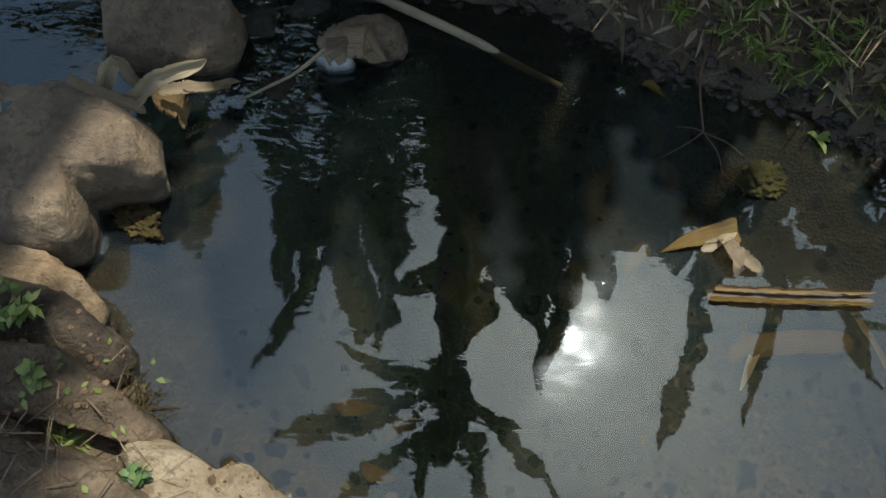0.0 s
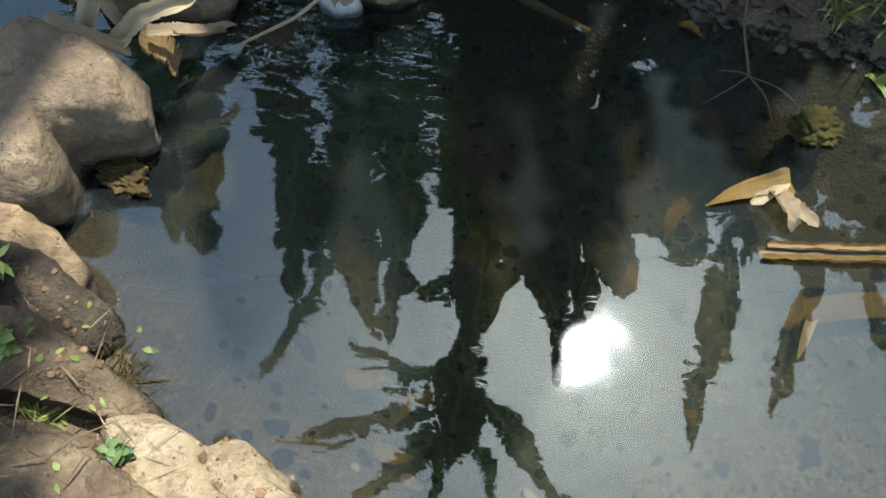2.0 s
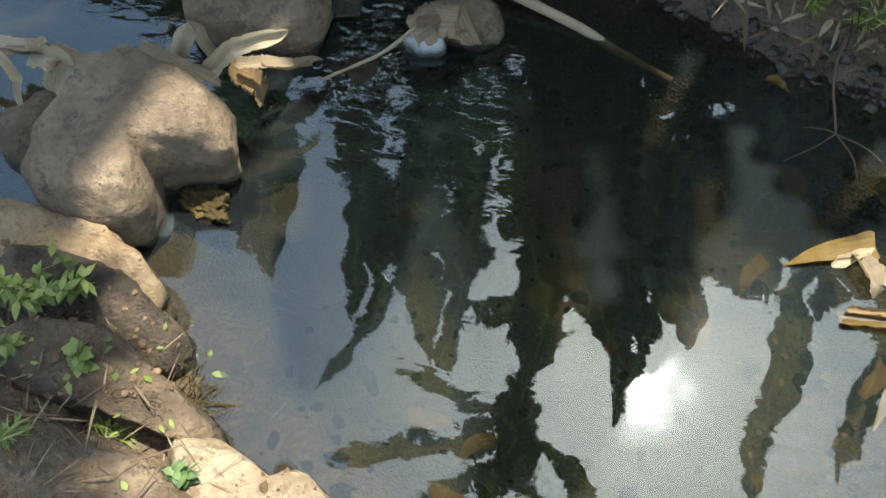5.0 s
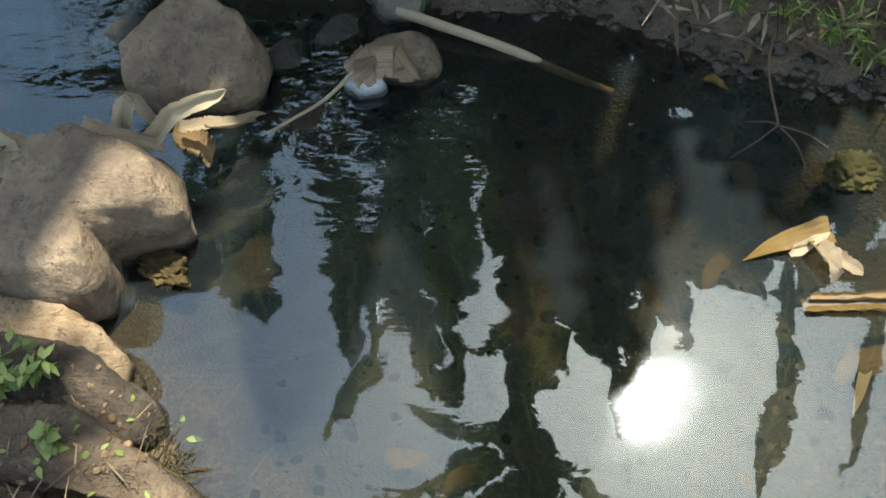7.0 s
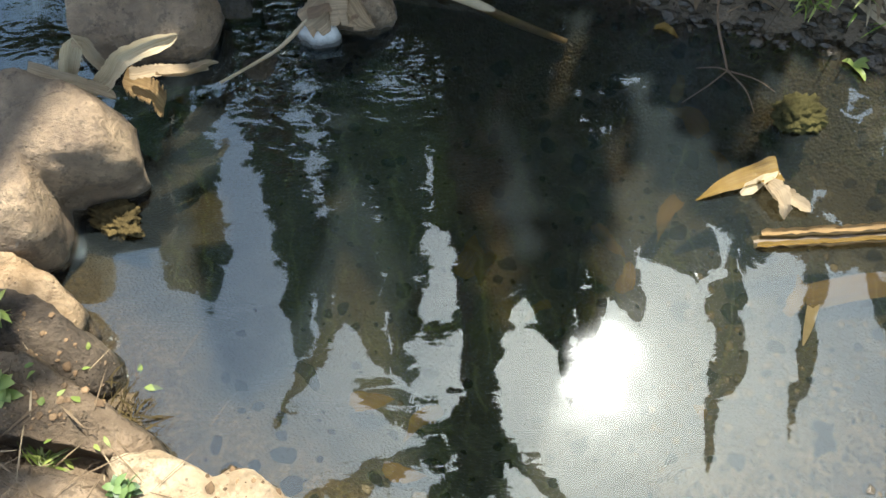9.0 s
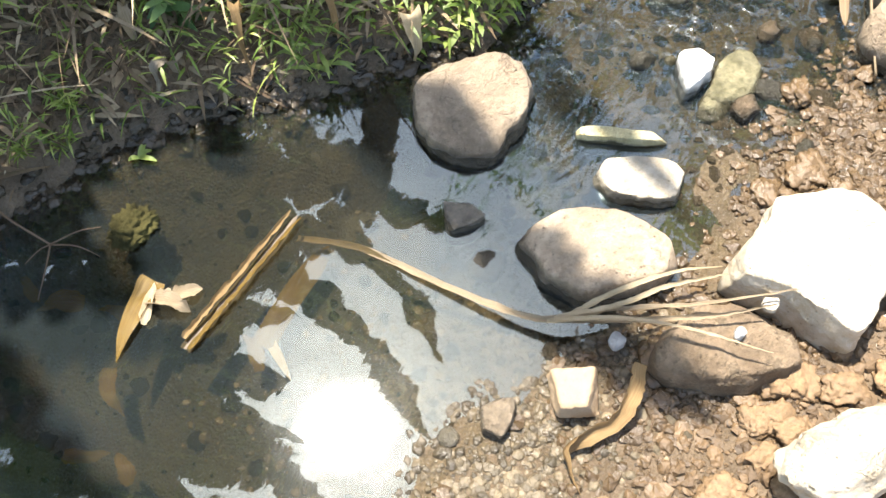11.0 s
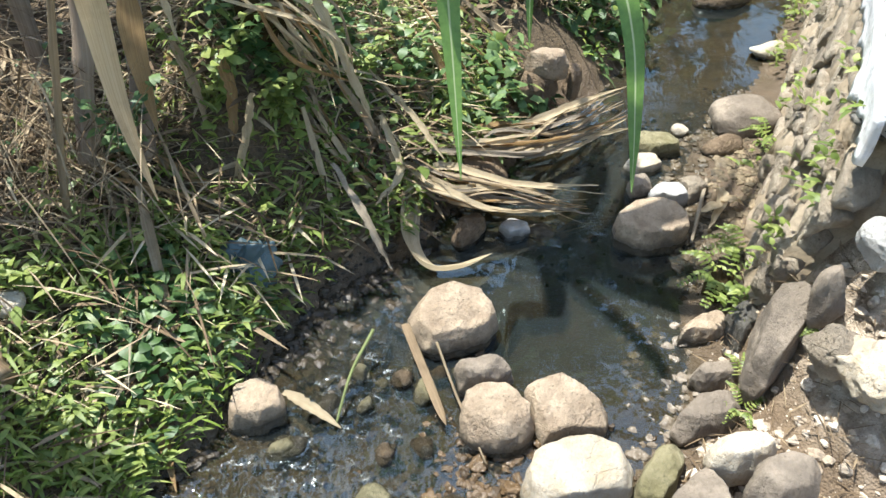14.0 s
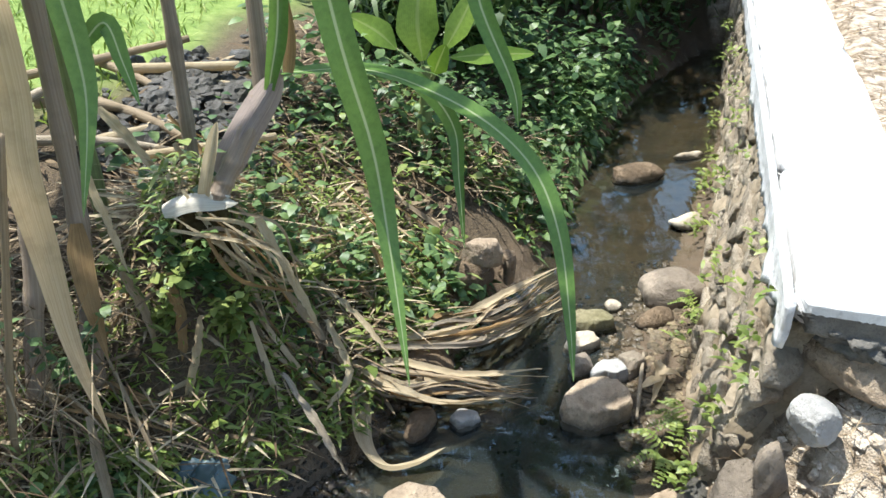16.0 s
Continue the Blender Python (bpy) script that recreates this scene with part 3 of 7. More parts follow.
def ground_height(p):
    """Height of the ground: bed under the water, a steep far bank, a low muddy near bank, and the raised path behind the wall."""
    p = np.atleast_2d(np.asarray(p, float))[:, :2]
    wet = inside(p, np.vstack([NL, SL]))
    edge = 0.02 * lumps(p, 24, 5) + 0.01 * lumps(p, 70, 6)
    dn, ds = (np.abs(np.where(wet, d, -d) + edge) for d in (line_distance(p, NL), line_distance(p, SL)))
    x = p[:, 0]
    depth = 0.15 + 0.08 * ease(-x, -0.5, 0.1) - 0.09 * ease(x, 1.2, 1.6) - 0.03 * ease(x, 0.3, 0.9) + 0.03 * ease(x, 2.0, 2.5)
    bed = -depth * ease(np.minimum(dn * 1.4, ds), 0, 0.42)
    mid = np.interp(x, NL[:, 0], NL[:, 1]) / 2 + np.interp(x, SL[::-1, 0], SL[::-1, 1]) / 2
    north = p[:, 1] > mid
    n_z = np.interp(dn, [0, 0.05, 0.35, 0.8, 1.4, 3, 30, 300], [0, 0.06, 0.27, 0.50, 0.70, 0.80, 0.9, 1.0])
    a_z = np.interp(ds, [0, 0.05, 0.15, 0.5, 1.5, 300], [0, 0.015, 0.05, 0.16, 0.35, 0.7])
    b_z = np.interp(ds, [0, 0.2, 0.45, 0.8, 1.3, 300], [0, 0.02, 0.06, 0.16, 0.5, 0.7])
    c_z = np.interp(ds, [0, 0.12, 0.3, 0.42, 0.6, 300], [0, 0.05, 0.36, 0.53, 0.64, 0.72])
    s_z = a_z + (b_z - a_z) * ease(x, 0.15, 0.6)
    s_z = s_z + (c_z - s_z) * ease(x, 1.75, 2.35)
    d_z = np.interp(ds, [0, 0.12, 0.24, 0.42, 0.6, 300], [0, 0.025, 0.05, 0.6, 0.68, 0.72])
    s_z = s_z + (d_z - s_z) * ease(x, 2.55, 2.85) * ease(-x, -4.4, -3.9)
    n_z = n_z + 0.16 * np.exp(-(((x - 2.95) / 0.38) ** 2 + ((p[:, 1] - 0.78) / 0.26) ** 2)) * 0.2 + 0.44 * np.exp(-(((x - 2.86) / 0.30) ** 2 + ((p[:, 1] - 0.68) / 0.21) ** 2))
    dry = np.where(north, n_z, s_z)
    rough = 0.012 * lumps(p, 9, 3) + 0.006 * lumps(p, 31, 4)
    return np.where(wet, bed, dry + 0.5 * rough * ease(np.where(north, dn, ds), 0, 0.2)) + np.where(wet, rough * 0.6 * ease(np.minimum(dn, ds), 0, 0.15), 0)


def gz(x, y):
    return float(ground_height([(x, y)])[0])


def axis_steps(lo, hi, step, far):
    inner = np.arange(lo, hi + step, step)
    out, d = [], step
    while d < far:
        d *= 1.5
        out.append(d)
    return np.concatenate([lo - np.array(out[::-1]), inner, hi + np.array(out)])


gx, gy = axis_steps(-1.4, 6.4, 0.022, 400), axis_steps(-2.0, 2.0, 0.022, 400)
grid = np.stack(np.meshgrid(gx, gy, indexing="ij"), -1).reshape(-1, 2)
gh = ground_height(grid)
cols, rows = len(gx), len(gy)
gf = [(i * rows + j, (i + 1) * rows + j, (i + 1) * rows + j + 1, i * rows + j + 1) for i in range(cols - 1) for j in range(rows - 1)]
gm = mesh_of("ground", np.column_stack([grid, gh]), gf, GROUND)
kind = gm.color_attributes.new("kind", "FLOAT_COLOR", "POINT")
dn, ds = line_distance(grid, NL), line_distance(grid, SL)
mid_y = np.interp(grid[:, 0], NL[:, 0], NL[:, 1]) / 2 + np.interp(grid[:, 0], SL[::-1, 0], SL[::-1, 1]) / 2
is_north = (grid[:, 1] > mid_y) & (gh > 0)
litter = np.where(is_north, ease(dn, 0.02, 0.2), 0.0) + np.where(~is_north & (gh > 0.5), 0.35, 0)
lawn = np.where(is_north, ease(dn + 0.15 * lumps(grid, 5, 9), 1.5, 1.9), 0.0) + np.where(~is_north, ease(ds, 3, 5), 0.0)
rubble = np.where(~is_north & (gh > 0), ease(grid[:, 0], 0.7, 1.7) * ease(gh, 0.1, 0.3), 0.0) + np.where(~is_north & (gh > 0.04), 0.3 * ease(-grid[:, 0], -1.2, -0.3), 0.0)
kind.data.foreach_set("color", np.column_stack([litter.clip(0, 1), lawn.clip(0, 1), rubble.clip(0, 1), np.ones(len(grid))]).astype(np.float32).ravel())
thing("ground", gm, "brown silt bed, muddy banks, leaf litter and lawn", "ground", kind="structure")

wx, wy = np.arange(-6, 7.2, 0.06), np.arange(-2.3, 2.8, 0.06)
wgrid = np.stack(np.meshgrid(wx, wy, indexing="ij"), -1).reshape(-1, 2)
wf = [(i * len(wy) + j, (i + 1) * len(wy) + j, (i + 1) * len(wy) + j + 1, i * len(wy) + j + 1) for i in range(len(wx) - 1) for j in range(len(wy) - 1)]
wm = mesh_of("water", np.column_stack([wgrid, np.zeros(len(wgrid))]), wf, WATER)


def blob(p, x, y, r):
    return np.exp(-((p[:, 0] - x) ** 2 + (p[:, 1] - y) ** 2) / r**2)


run = 0.3 * blob(wgrid, 1.62, 0.5, 0.22) + 0.28 * blob(wgrid, 1.7, 0.2, 0.22) + 0.3 * blob(wgrid, 2.05, 0.25, 0.26) + 0.25 * blob(wgrid, 1.3, 0.38, 0.14) + 0.38 * blob(wgrid, -0.2, 1.12, 0.18) + 0.4 * blob(wgrid, -0.45, 1.25, 0.17) + 0.5 * blob(wgrid, -0.4, 1.5, 0.2) + 0.9 * blob(wgrid, -1.2, 1.55, 0.35) + 0.25 * blob(wgrid, 3.3, -0.5, 0.3) + 0.08 * blob(wgrid, 4.5, -0.9, 1.0)
flow = wm.color_attributes.new("flow", "FLOAT_COLOR", "POINT")
chop = blob(wgrid, 1.80, 0.58, 0.12) + 0.9 * blob(wgrid, 1.62, 0.60, 0.10) + 0.8 * blob(wgrid, 1.72, 0.12, 0.12) + blob(wgrid, 1.95, 0.30, 0.14) + 0.8 * blob(wgrid, 2.2, 0.26, 0.12) + 0.6 * blob(wgrid, 2.2, -0.45, 0.10) + 0.5 * blob(wgrid, 2.9, -0.28, 0.12) + 0.5 * blob(wgrid, -0.36, 1.3, 0.14)
flow.data.foreach_set("color", np.column_stack([run.clip(0, 1), chop.clip(0, 1), ease(wgrid[:, 0], 2.1, 2.5) * ease(-wgrid[:, 0], -4.2, -3.2) + 1.5 * blob(wgrid, 0.53, 1.12, 0.12) + 0.7 * blob(wgrid, 0.42, 0.78, 0.16), np.ones(len(wgrid))]).astype(np.float32).ravel())
thing("water", wm, "clear dark stream water, still in the pool and rippling between stones", "water", kind="structure")


# ---- stones ----
def stone(x, y, z, size, mat, label, turn=0, seed=0, tilt=(0, 0), name="rock", category="rock", group="", **shape):
    v, f = boulder(size, seed, **shape)
    return thing(name, mesh_of(name, v, f, mat), label, category, group, at=pose(x, y, z, tilt[0], tilt[1], turn))


BANK_ROCKS = []


def on_rocks(p, objects):
    """Drops plan places onto the rocks or, beside them, onto the ground."""
    verts, faces = [], []
    for ob in objects:
        base = len(verts)
        m = ob.matrix_world if ob.parent is None and ob.matrix_basis == ob.matrix_world else ob.matrix_basis
        verts += [m @ v.co for v in ob.data.vertices]
        faces += [tuple(i + base for i in f.vertices) for f in ob.data.polygons]
    tree = mathutils.bvhtree.BVHTree.FromPolygons(verts, faces)
    out = []
    for x, y in p:
        hit = tree.ray_cast(Vector((x, y, 2.0)), Vector((0, 0, -1)))[0]
        z = gz(x, y)
        out.append((x, y, max(z, hit.z) if hit else z))
    return np.array(out)


def crag(plan, z0, z1, mat, label, seed, boxy=0.4, slope=(0, 0), rough=0.006, lump=0.01, facets=6, level=5, bank=False, name="rock", category="rock"):
    """A stone with the given outline on the plan, from z0 up to z1: rounded (boxy 0) or block-like (1), its top sloping, with worn facets and knobs."""
    r = np.random.default_rng(seed)
    plan = np.array(plan, float)
    mid = (plan.min(0) + plan.max(0)) / 2
    ring = plan - mid
    v, f = SPHERES[level]
    flat, tall = np.hypot(v[:, 0], v[:, 1]), v[:, 2]
    m = np.maximum(flat, np.abs(tall))
    out, up = flat * (1 - boxy + boxy / m), tall * (1 - boxy + boxy / m)
    ang = np.arctan2(v[:, 1], v[:, 0])
    reach = np.zeros(len(v))
    for turn in (-0.09, 0.0, 0.09):
        d = np.stack([np.cos(ang + turn), np.sin(ang + turn)], 1)
        best = np.full(len(v), 1e-3)
        for a, b in zip(ring, np.roll(ring, -1, 0)):
            e = b - a
            det = d[:, 0] * -e[1] + d[:, 1] * e[0]
            det = np.where(np.abs(det) < 1e-9, 1e-9, det)
            k = (a[0] * -e[1] + a[1] * e[0]) / det
            s = (d[:, 0] * a[1] - d[:, 1] * a[0]) / det
            best = np.where((k > 0) & (s >= -1e-6) & (s <= 1 + 1e-6), np.maximum(best, k), best)
        reach += best / 3
    d = np.stack([np.cos(ang), np.sin(ang)], 1)
    wiggle = 1 + np.array([noise.noise(Vector((2.2 * math.cos(a), 2.2 * math.sin(a), seed * 0.7))) * 0.07 + noise.noise(Vector((6 * math.cos(a), 6 * math.sin(a), seed * 0.7))) * 0.035 for a in ang])
    xy = d * (reach * wiggle * out * (1.0 + (0.05 if bank else -0.03) * up))[:, None]
    half = (z1 - z0) / 2
    z = half * up + (xy @ np.array(slope, float)) * (0.5 + 0.5 * up)
    w = np.column_stack([xy, z])
    o = Vector(r.random(3) * 50)
    push = np.array([noise.noise(Vector(p) * 9 + o) * 1.3 * lump + (0.5 - abs(noise.noise(Vector(p) * 15 + o))) * 1.8 * rough for p in w])
    w = w + unit(w * (1, 1, 1.3)) * push[:, None]
    for k in range(facets + 1):
        nrm = unit(unit(r.normal(size=3)) * (1, 1, 0.6) + (0, 0, 0.5)) if k else unit(np.array([-slope[0], -slope[1], 1.0]))
        far = (w @ nrm).max() * (0.83 + 0.14 * r.random() if k else 0.82 - 0.1 * boxy)
        over = np.maximum(w @ nrm - far, 0)[:, None]
        w = w - over * nrm * (0.85 if k else 0.75)
    push = np.array([noise.noise(Vector(p) * 34 + o) * 0.6 + noise.noise(Vector(p) * 80 + o) * 0.35 + noise.noise(Vector(p) * 170 + o) * 0.2 for p in w]) * rough
    w = w + unit(w * (1, 1, 1.3)) * push[:, None]
    ob = thing(name, mesh_of(name, w, f, mat), label, category, at=pose(mid[0], mid[1], z0 + half))
    if bank:
        BANK_ROCKS.append(ob)
    return ob


# stones given by their outlines on the plan
crag([(-0.907, 0.778), (-0.906, 0.842), (-0.890, 0.930), (-0.834, 1.019), (-0.756, 1.043), (-0.672, 1.023), (-0.592, 0.986), (-0.544, 0.934), (-0.531, 0.894), (-0.542, 0.850), (-0.614, 0.837), (-0.687, 0.812), (-0.669, 0.761), (-0.668, 0.715), (-0.721, 0.673), (-0.796, 0.686), (-0.856, 0.708), (-0.890, 0.742)], -0.06, 0.235, DUSKY, "large rounded grey-brown boulder with a hollow on its pool side", 300, boxy=0.30, slope=(-0.05, 0.1), rough=0.007, lump=0.016, facets=3)
crag([(-0.776, 1.246), (-0.653, 1.361), (-0.592, 1.387), (-0.556, 1.389), (-0.513, 1.334), (-0.445, 1.301), (-0.442, 1.246), (-0.466, 1.193), (-0.532, 1.169), (-0.652, 1.172), (-0.769, 1.187)], -0.08, 0.16, DUSKY, "grey-brown boulder with a flat sloping face in the water", 301, boxy=0.78, slope=(0.05, 0.5), rough=0.007, lump=0.006, facets=6)
crag([(-1.030, 0.645), (-0.948, 0.687), (-0.878, 0.705), (-0.791, 0.689), (-0.715, 0.667), (-0.649, 0.629), (-0.594, 0.582), (-0.553, 0.521), (-0.573, 0.496), (-0.629, 0.532), (-0.688, 0.568), (-0.759, 0.577), (-0.844, 0.572), (-0.977, 0.555)], -0.08, 0.16, LEDGE, "pale brown bank rock with a worn sloping top, sunlight put into its colour", 302, boxy=0.86, slope=(-0.28, 0.12), rough=0.009, lump=0.012, facets=8, bank=True)
# Same bank rock's shaded side, modelled apart so its shade can be coloured in.
crag([(-0.869, 0.609), (-0.776, 0.621), (-0.687, 0.609), (-0.615, 0.560), (-0.552, 0.526), (-0.525, 0.489), (-0.537, 0.453), (-0.606, 0.444), (-0.686, 0.475), (-0.771, 0.487), (-0.869, 0.536)], -0.08, 0.135, SHADED_FACE, "rock face below the pale bank rock, its shade put into dark colour", 306, boxy=0.75, slope=(-0.3, 0.35), rough=0.009, lump=0.012, facets=9, bank=True)
crag([(-0.761, 0.488), (-0.654, 0.495), (-0.589, 0.452), (-0.499, 0.398), (-0.428, 0.346), (-0.504, 0.334), (-0.636, 0.364), (-0.776, 0.378), (-0.842, 0.431)], -0.08, 0.15, BROWN, "dark brown ledge rock along the bank", 303, boxy=0.80, slope=(-0.3, 0.1), rough=0.009, lump=0.012, facets=8, bank=True)
crag([(-0.511, 0.370), (-0.420, 0.346), (-0.339, 0.290), (-0.298, 0.306), (-0.252, 0.271), (-0.173, 0.217), (-0.052, 0.148), (-0.190, 0.105), (-0.391, 0.193), (-0.517, 0.306)], -0.08, 0.125, SUNLIT, "long rock ledge at the water's edge, sunlight put into its colour", 304, boxy=0.82, slope=(-0.1, -0.12), rough=0.012, lump=0.014, facets=7, bank=True)
crag([(-0.760, 0.339), (-0.616, 0.301), (-0.521, 0.278), (-0.441, 0.236), (-0.352, 0.184), (-0.267, 0.100), (-0.513, 0.013), (-0.788, 0.059), (-0.862, 0.188)], -0.05, 0.2, BROWN, "lichen-spotted brown rock set in the bank", 305, boxy=0.70, slope=(-0.1, -0.05), rough=0.012, lump=0.02, facets=10, bank=True)
crag([(1.313, 0.717), (1.390, 0.713), (1.467, 0.660), (1.502, 0.593), (1.514, 0.519), (1.493, 0.483), (1.448, 0.488), (1.417, 0.475), (1.354, 0.473), (1.295, 0.470), (1.256, 0.495), (1.239, 0.548), (1.242, 0.606), (1.270, 0.671)], -0.07, 0.075, TAN, "large smooth tan boulder in the shallow riffle", 306, boxy=0.86, slope=(0.12, 0.05), rough=0.006, lump=0.007, facets=5)
crag([(1.136, 0.323), (1.187, 0.320), (1.244, 0.277), (1.273, 0.243), (1.296, 0.179), (1.297, 0.116), (1.278, 0.054), (1.240, 0.022), (1.176, 0.068), (1.097, 0.146), (1.095, 0.235)], -0.06, 0.085, TAN, "flat oval tan stone with a worn top", 307, boxy=0.72, slope=(0.06, -0.1), rough=0.004, lump=0.006, facets=4)
crag([(1.360, 0.282), (1.409, 0.277), (1.449, 0.233), (1.487, 0.161), (1.474, 0.124), (1.421, 0.103), (1.379, 0.138), (1.347, 0.219)], -0.05, 0.04, PALE, "small flat-topped stone awash with a pale dry top", 308, boxy=0.85, rough=0.004, lump=0.005, facets=5)
crag([(1.444, 0.382), (1.479, 0.339), (1.550, 0.186), (1.534, 0.184), (1.481, 0.273), (1.433, 0.369)], -0.04, 0.03, SLAB, "thin yellowish slab of stone awash in the water", 309, boxy=0.9, rough=0.003, lump=0.003, facets=5)
crag([(1.147, 0.505), (1.167, 0.456), (1.165, 0.401), (1.131, 0.417), (1.092, 0.446), (1.097, 0.468)], -0.05, 0.03, GREY, "dark three-cornered stone in the riffle", 310, boxy=0.80, rough=0.004, lump=0.004, facets=6)
crag([(1.748, 0.285), (1.772, 0.255), (1.786, 0.212), (1.732, 0.198), (1.686, 0.207), (1.660, 0.218), (1.694, 0.252)], -0.05, 0.06, WHITE, "small bright white pointed stone", 311, boxy=0.80, rough=0.003, lump=0.003, facets=8)
crag([(1.788, 0.203), (1.860, 0.188), (1.867, 0.135), (1.819, 0.098), (1.737, 0.104), (1.636, 0.161), (1.639, 0.189), (1.717, 0.184)], -0.05, 0.03, ALGAE, "greenish algae-covered stone with pale streaks", 312, boxy=0.55, rough=0.007, lump=0.01, facets=8)
crag([(1.278, -0.047), (1.371, -0.060), (1.429, -0.054), (1.503, -0.110), (1.506, -0.190), (1.486, -0.334), (1.446, -0.333), (1.375, -0.284), (1.303, -0.286), (1.258, -0.300), (1.264, -0.249), (1.277, -0.174)], 0.0, 0.165, PALE, "big pale angular block with a flat sunlit top", 313, boxy=0.97, slope=(0.1, -0.05), rough=0.008, lump=0.003, facets=6)
crag([(1.049, -0.019), (1.117, -0.013), (1.194, -0.038), (1.239, -0.095), (1.244, -0.173), (1.217, -0.246), (1.173, -0.236), (1.100, -0.164), (1.043, -0.070)], -0.03, 0.105, BROWN, "brown rounded stone caked with dry mud", 314, boxy=0.55, rough=0.007, lump=0.01, facets=4)
crag([(0.818, 0.189), (0.853, 0.180), (0.866, 0.152), (0.828, 0.133), (0.788, 0.130), (0.785, 0.161)], -0.02, 0.04, TAN, "small rough tan stone at the gravel edge", 315, boxy=0.65, rough=0.005, lump=0.006, facets=6)
crag([(2.362, 0.158), (2.427, 0.135), (2.476, 0.044), (2.456, -0.039), (2.390, -0.093), (2.334, -0.083), (2.299, -0.024), (2.263, 0.073), (2.306, 0.137)], -0.08, 0.125, TAN, "rounded tan boulder standing in the dark pool", 316, boxy=0.60, slope=(0.1, 0.0), rough=0.005, lump=0.008, facets=5)
crag([(2.198, 0.005), (2.239, -0.042), (2.235, -0.118), (2.195, -0.149), (2.162, -0.111), (2.148, -0.016)], -0.08, 0.115, GREY, "rough grey stone leaning on the boulders", 317, boxy=0.60, rough=0.009, lump=0.012, facets=12)
crag([(2.104, -0.018), (2.129, -0.066), (2.135, -0.138), (2.072, -0.200), (2.004, -0.208), (1.972, -0.138), (1.980, -0.054), (2.041, -0.026)], -0.08, 0.12, TAN, "smooth boulder among stones midstream", 318, boxy=0.55, rough=0.005, lump=0.008, facets=6)
crag([(2.162, -0.180), (2.186, -0.245), (2.155, -0.326), (2.097, -0.402), (2.043, -0.397), (2.028, -0.288), (2.000, -0.220), (2.077, -0.204)], -0.08, 0.115, TAN, "long tan stone with a flat sloping side", 319, boxy=0.70, slope=(0.2, 0.1), rough=0.005, lump=0.006, facets=7)
crag([(1.871, -0.184), (1.942, -0.210), (1.988, -0.298), (1.982, -0.391), (1.931, -0.438), (1.877, -0.428), (1.842, -0.342), (1.813, -0.216)], -0.07, 0.13, PALE, "pale yellowish stone with cracks in its top", 320, boxy=0.75, slope=(0.15, 0.0), rough=0.006, lump=0.008, facets=8)
crag([(1.984, 0.559), (2.055, 0.556), (2.089, 0.498), (2.071, 0.435), (2.011, 0.411), (1.966, 0.468), (1.957, 0.537)], -0.06, 0.09, TAN, "tan rounded stone at the foot of the grass", 321, boxy=0.50, rough=0.004, lump=0.006, facets=5)
crag([(2.867, -0.432), (2.962, -0.496), (2.978, -0.606), (2.872, -0.679), (2.809, -0.620), (2.786, -0.531), (2.814, -0.451)], -0.07, 0.12, TAN, "angular tan boulder beside the wall foot", 322, boxy=0.80, slope=(0.1, 0.0), rough=0.005, lump=0.006, facets=8)
crag([(3.092, -0.563), (3.112, -0.669), (3.053, -0.692), (3.022, -0.640), (3.048, -0.560)], -0.06, 0.08, COBBLE, "whitish stone behind the tan boulder", 323, boxy=0.70, rough=0.004, lump=0.006, facets=6)
crag([(3.125, -0.490), (3.162, -0.568), (3.078, -0.579), (3.063, -0.502)], -0.06, 0.075, GREY, "grey stone beside a whitish one", 324, boxy=0.4, rough=0.004, lump=0.006, facets=6)
crag([(3.141, -0.664), (3.175, -0.742), (3.107, -0.763), (3.060, -0.691)], -0.06, 0.08, WALLSTONE, "rough block of stone at the shore", 325, boxy=0.5, rough=0.007, lump=0.008, facets=8)
crag([(3.232, -0.480), (3.296, -0.520), (3.314, -0.602), (3.247, -0.624), (3.200, -0.539)], -0.05, 0.05, PALE, "flat pale stone in the stream", 326, boxy=0.60, rough=0.004, lump=0.006, facets=5)
crag([(3.369, -0.514), (3.422, -0.545), (3.427, -0.691), (3.357, -0.703), (3.319, -0.586), (3.328, -0.521)], -0.05, 0.07, ALGAE, "greenish-brown blocky stone in the stream", 327, boxy=0.6, rough=0.005, lump=0.006, facets=7)
crag([(2.751, 0.076), (2.831, 0.054), (2.872, -0.006), (2.833, -0.031), (2.746, 0.009), (2.719, 0.051)], -0.03, 0.075, BROWN, "brown potato-shaped stone by the bank", 328, boxy=0.2, rough=0.003, lump=0.006, facets=3)
crag([(2.829, -0.065), (2.868, -0.099), (2.868, -0.163), (2.823, -0.170), (2.787, -0.105)], -0.03, 0.045, COBBLE, "small white stone at the water's edge", 329, boxy=0.3, rough=0.003, lump=0.005, facets=4)
crag([(2.415, -0.590), (2.469, -0.640), (2.502, -0.720), (2.440, -0.744), (2.415, -0.688)], -0.05, 0.09, TAN, "tan stone at the foot of the wall", 330, boxy=0.60, rough=0.006, lump=0.008, facets=7)
# Near-black stone colour stands in for the shade on this rock.
crag([(2.403, -0.714), (2.472, -0.719), (2.510, -0.784), (2.504, -0.828), (2.424, -0.804), (2.349, -0.747)], -0.05, 0.15, DARK, "rock at the foot of the wall, its shade put into dark stone", 331, boxy=0.35, rough=0.005, lump=0.01, facets=6)
crag([(2.185, -0.718), (2.302, -0.751), (2.378, -0.777), (2.368, -0.847), (2.320, -0.875), (2.236, -0.823), (2.150, -0.747)], 0.0, 0.32, GREY, "tall grey slab leaning against the bank", 332, boxy=0.55, slope=(0.3, -0.6), rough=0.008, lump=0.01, facets=7)
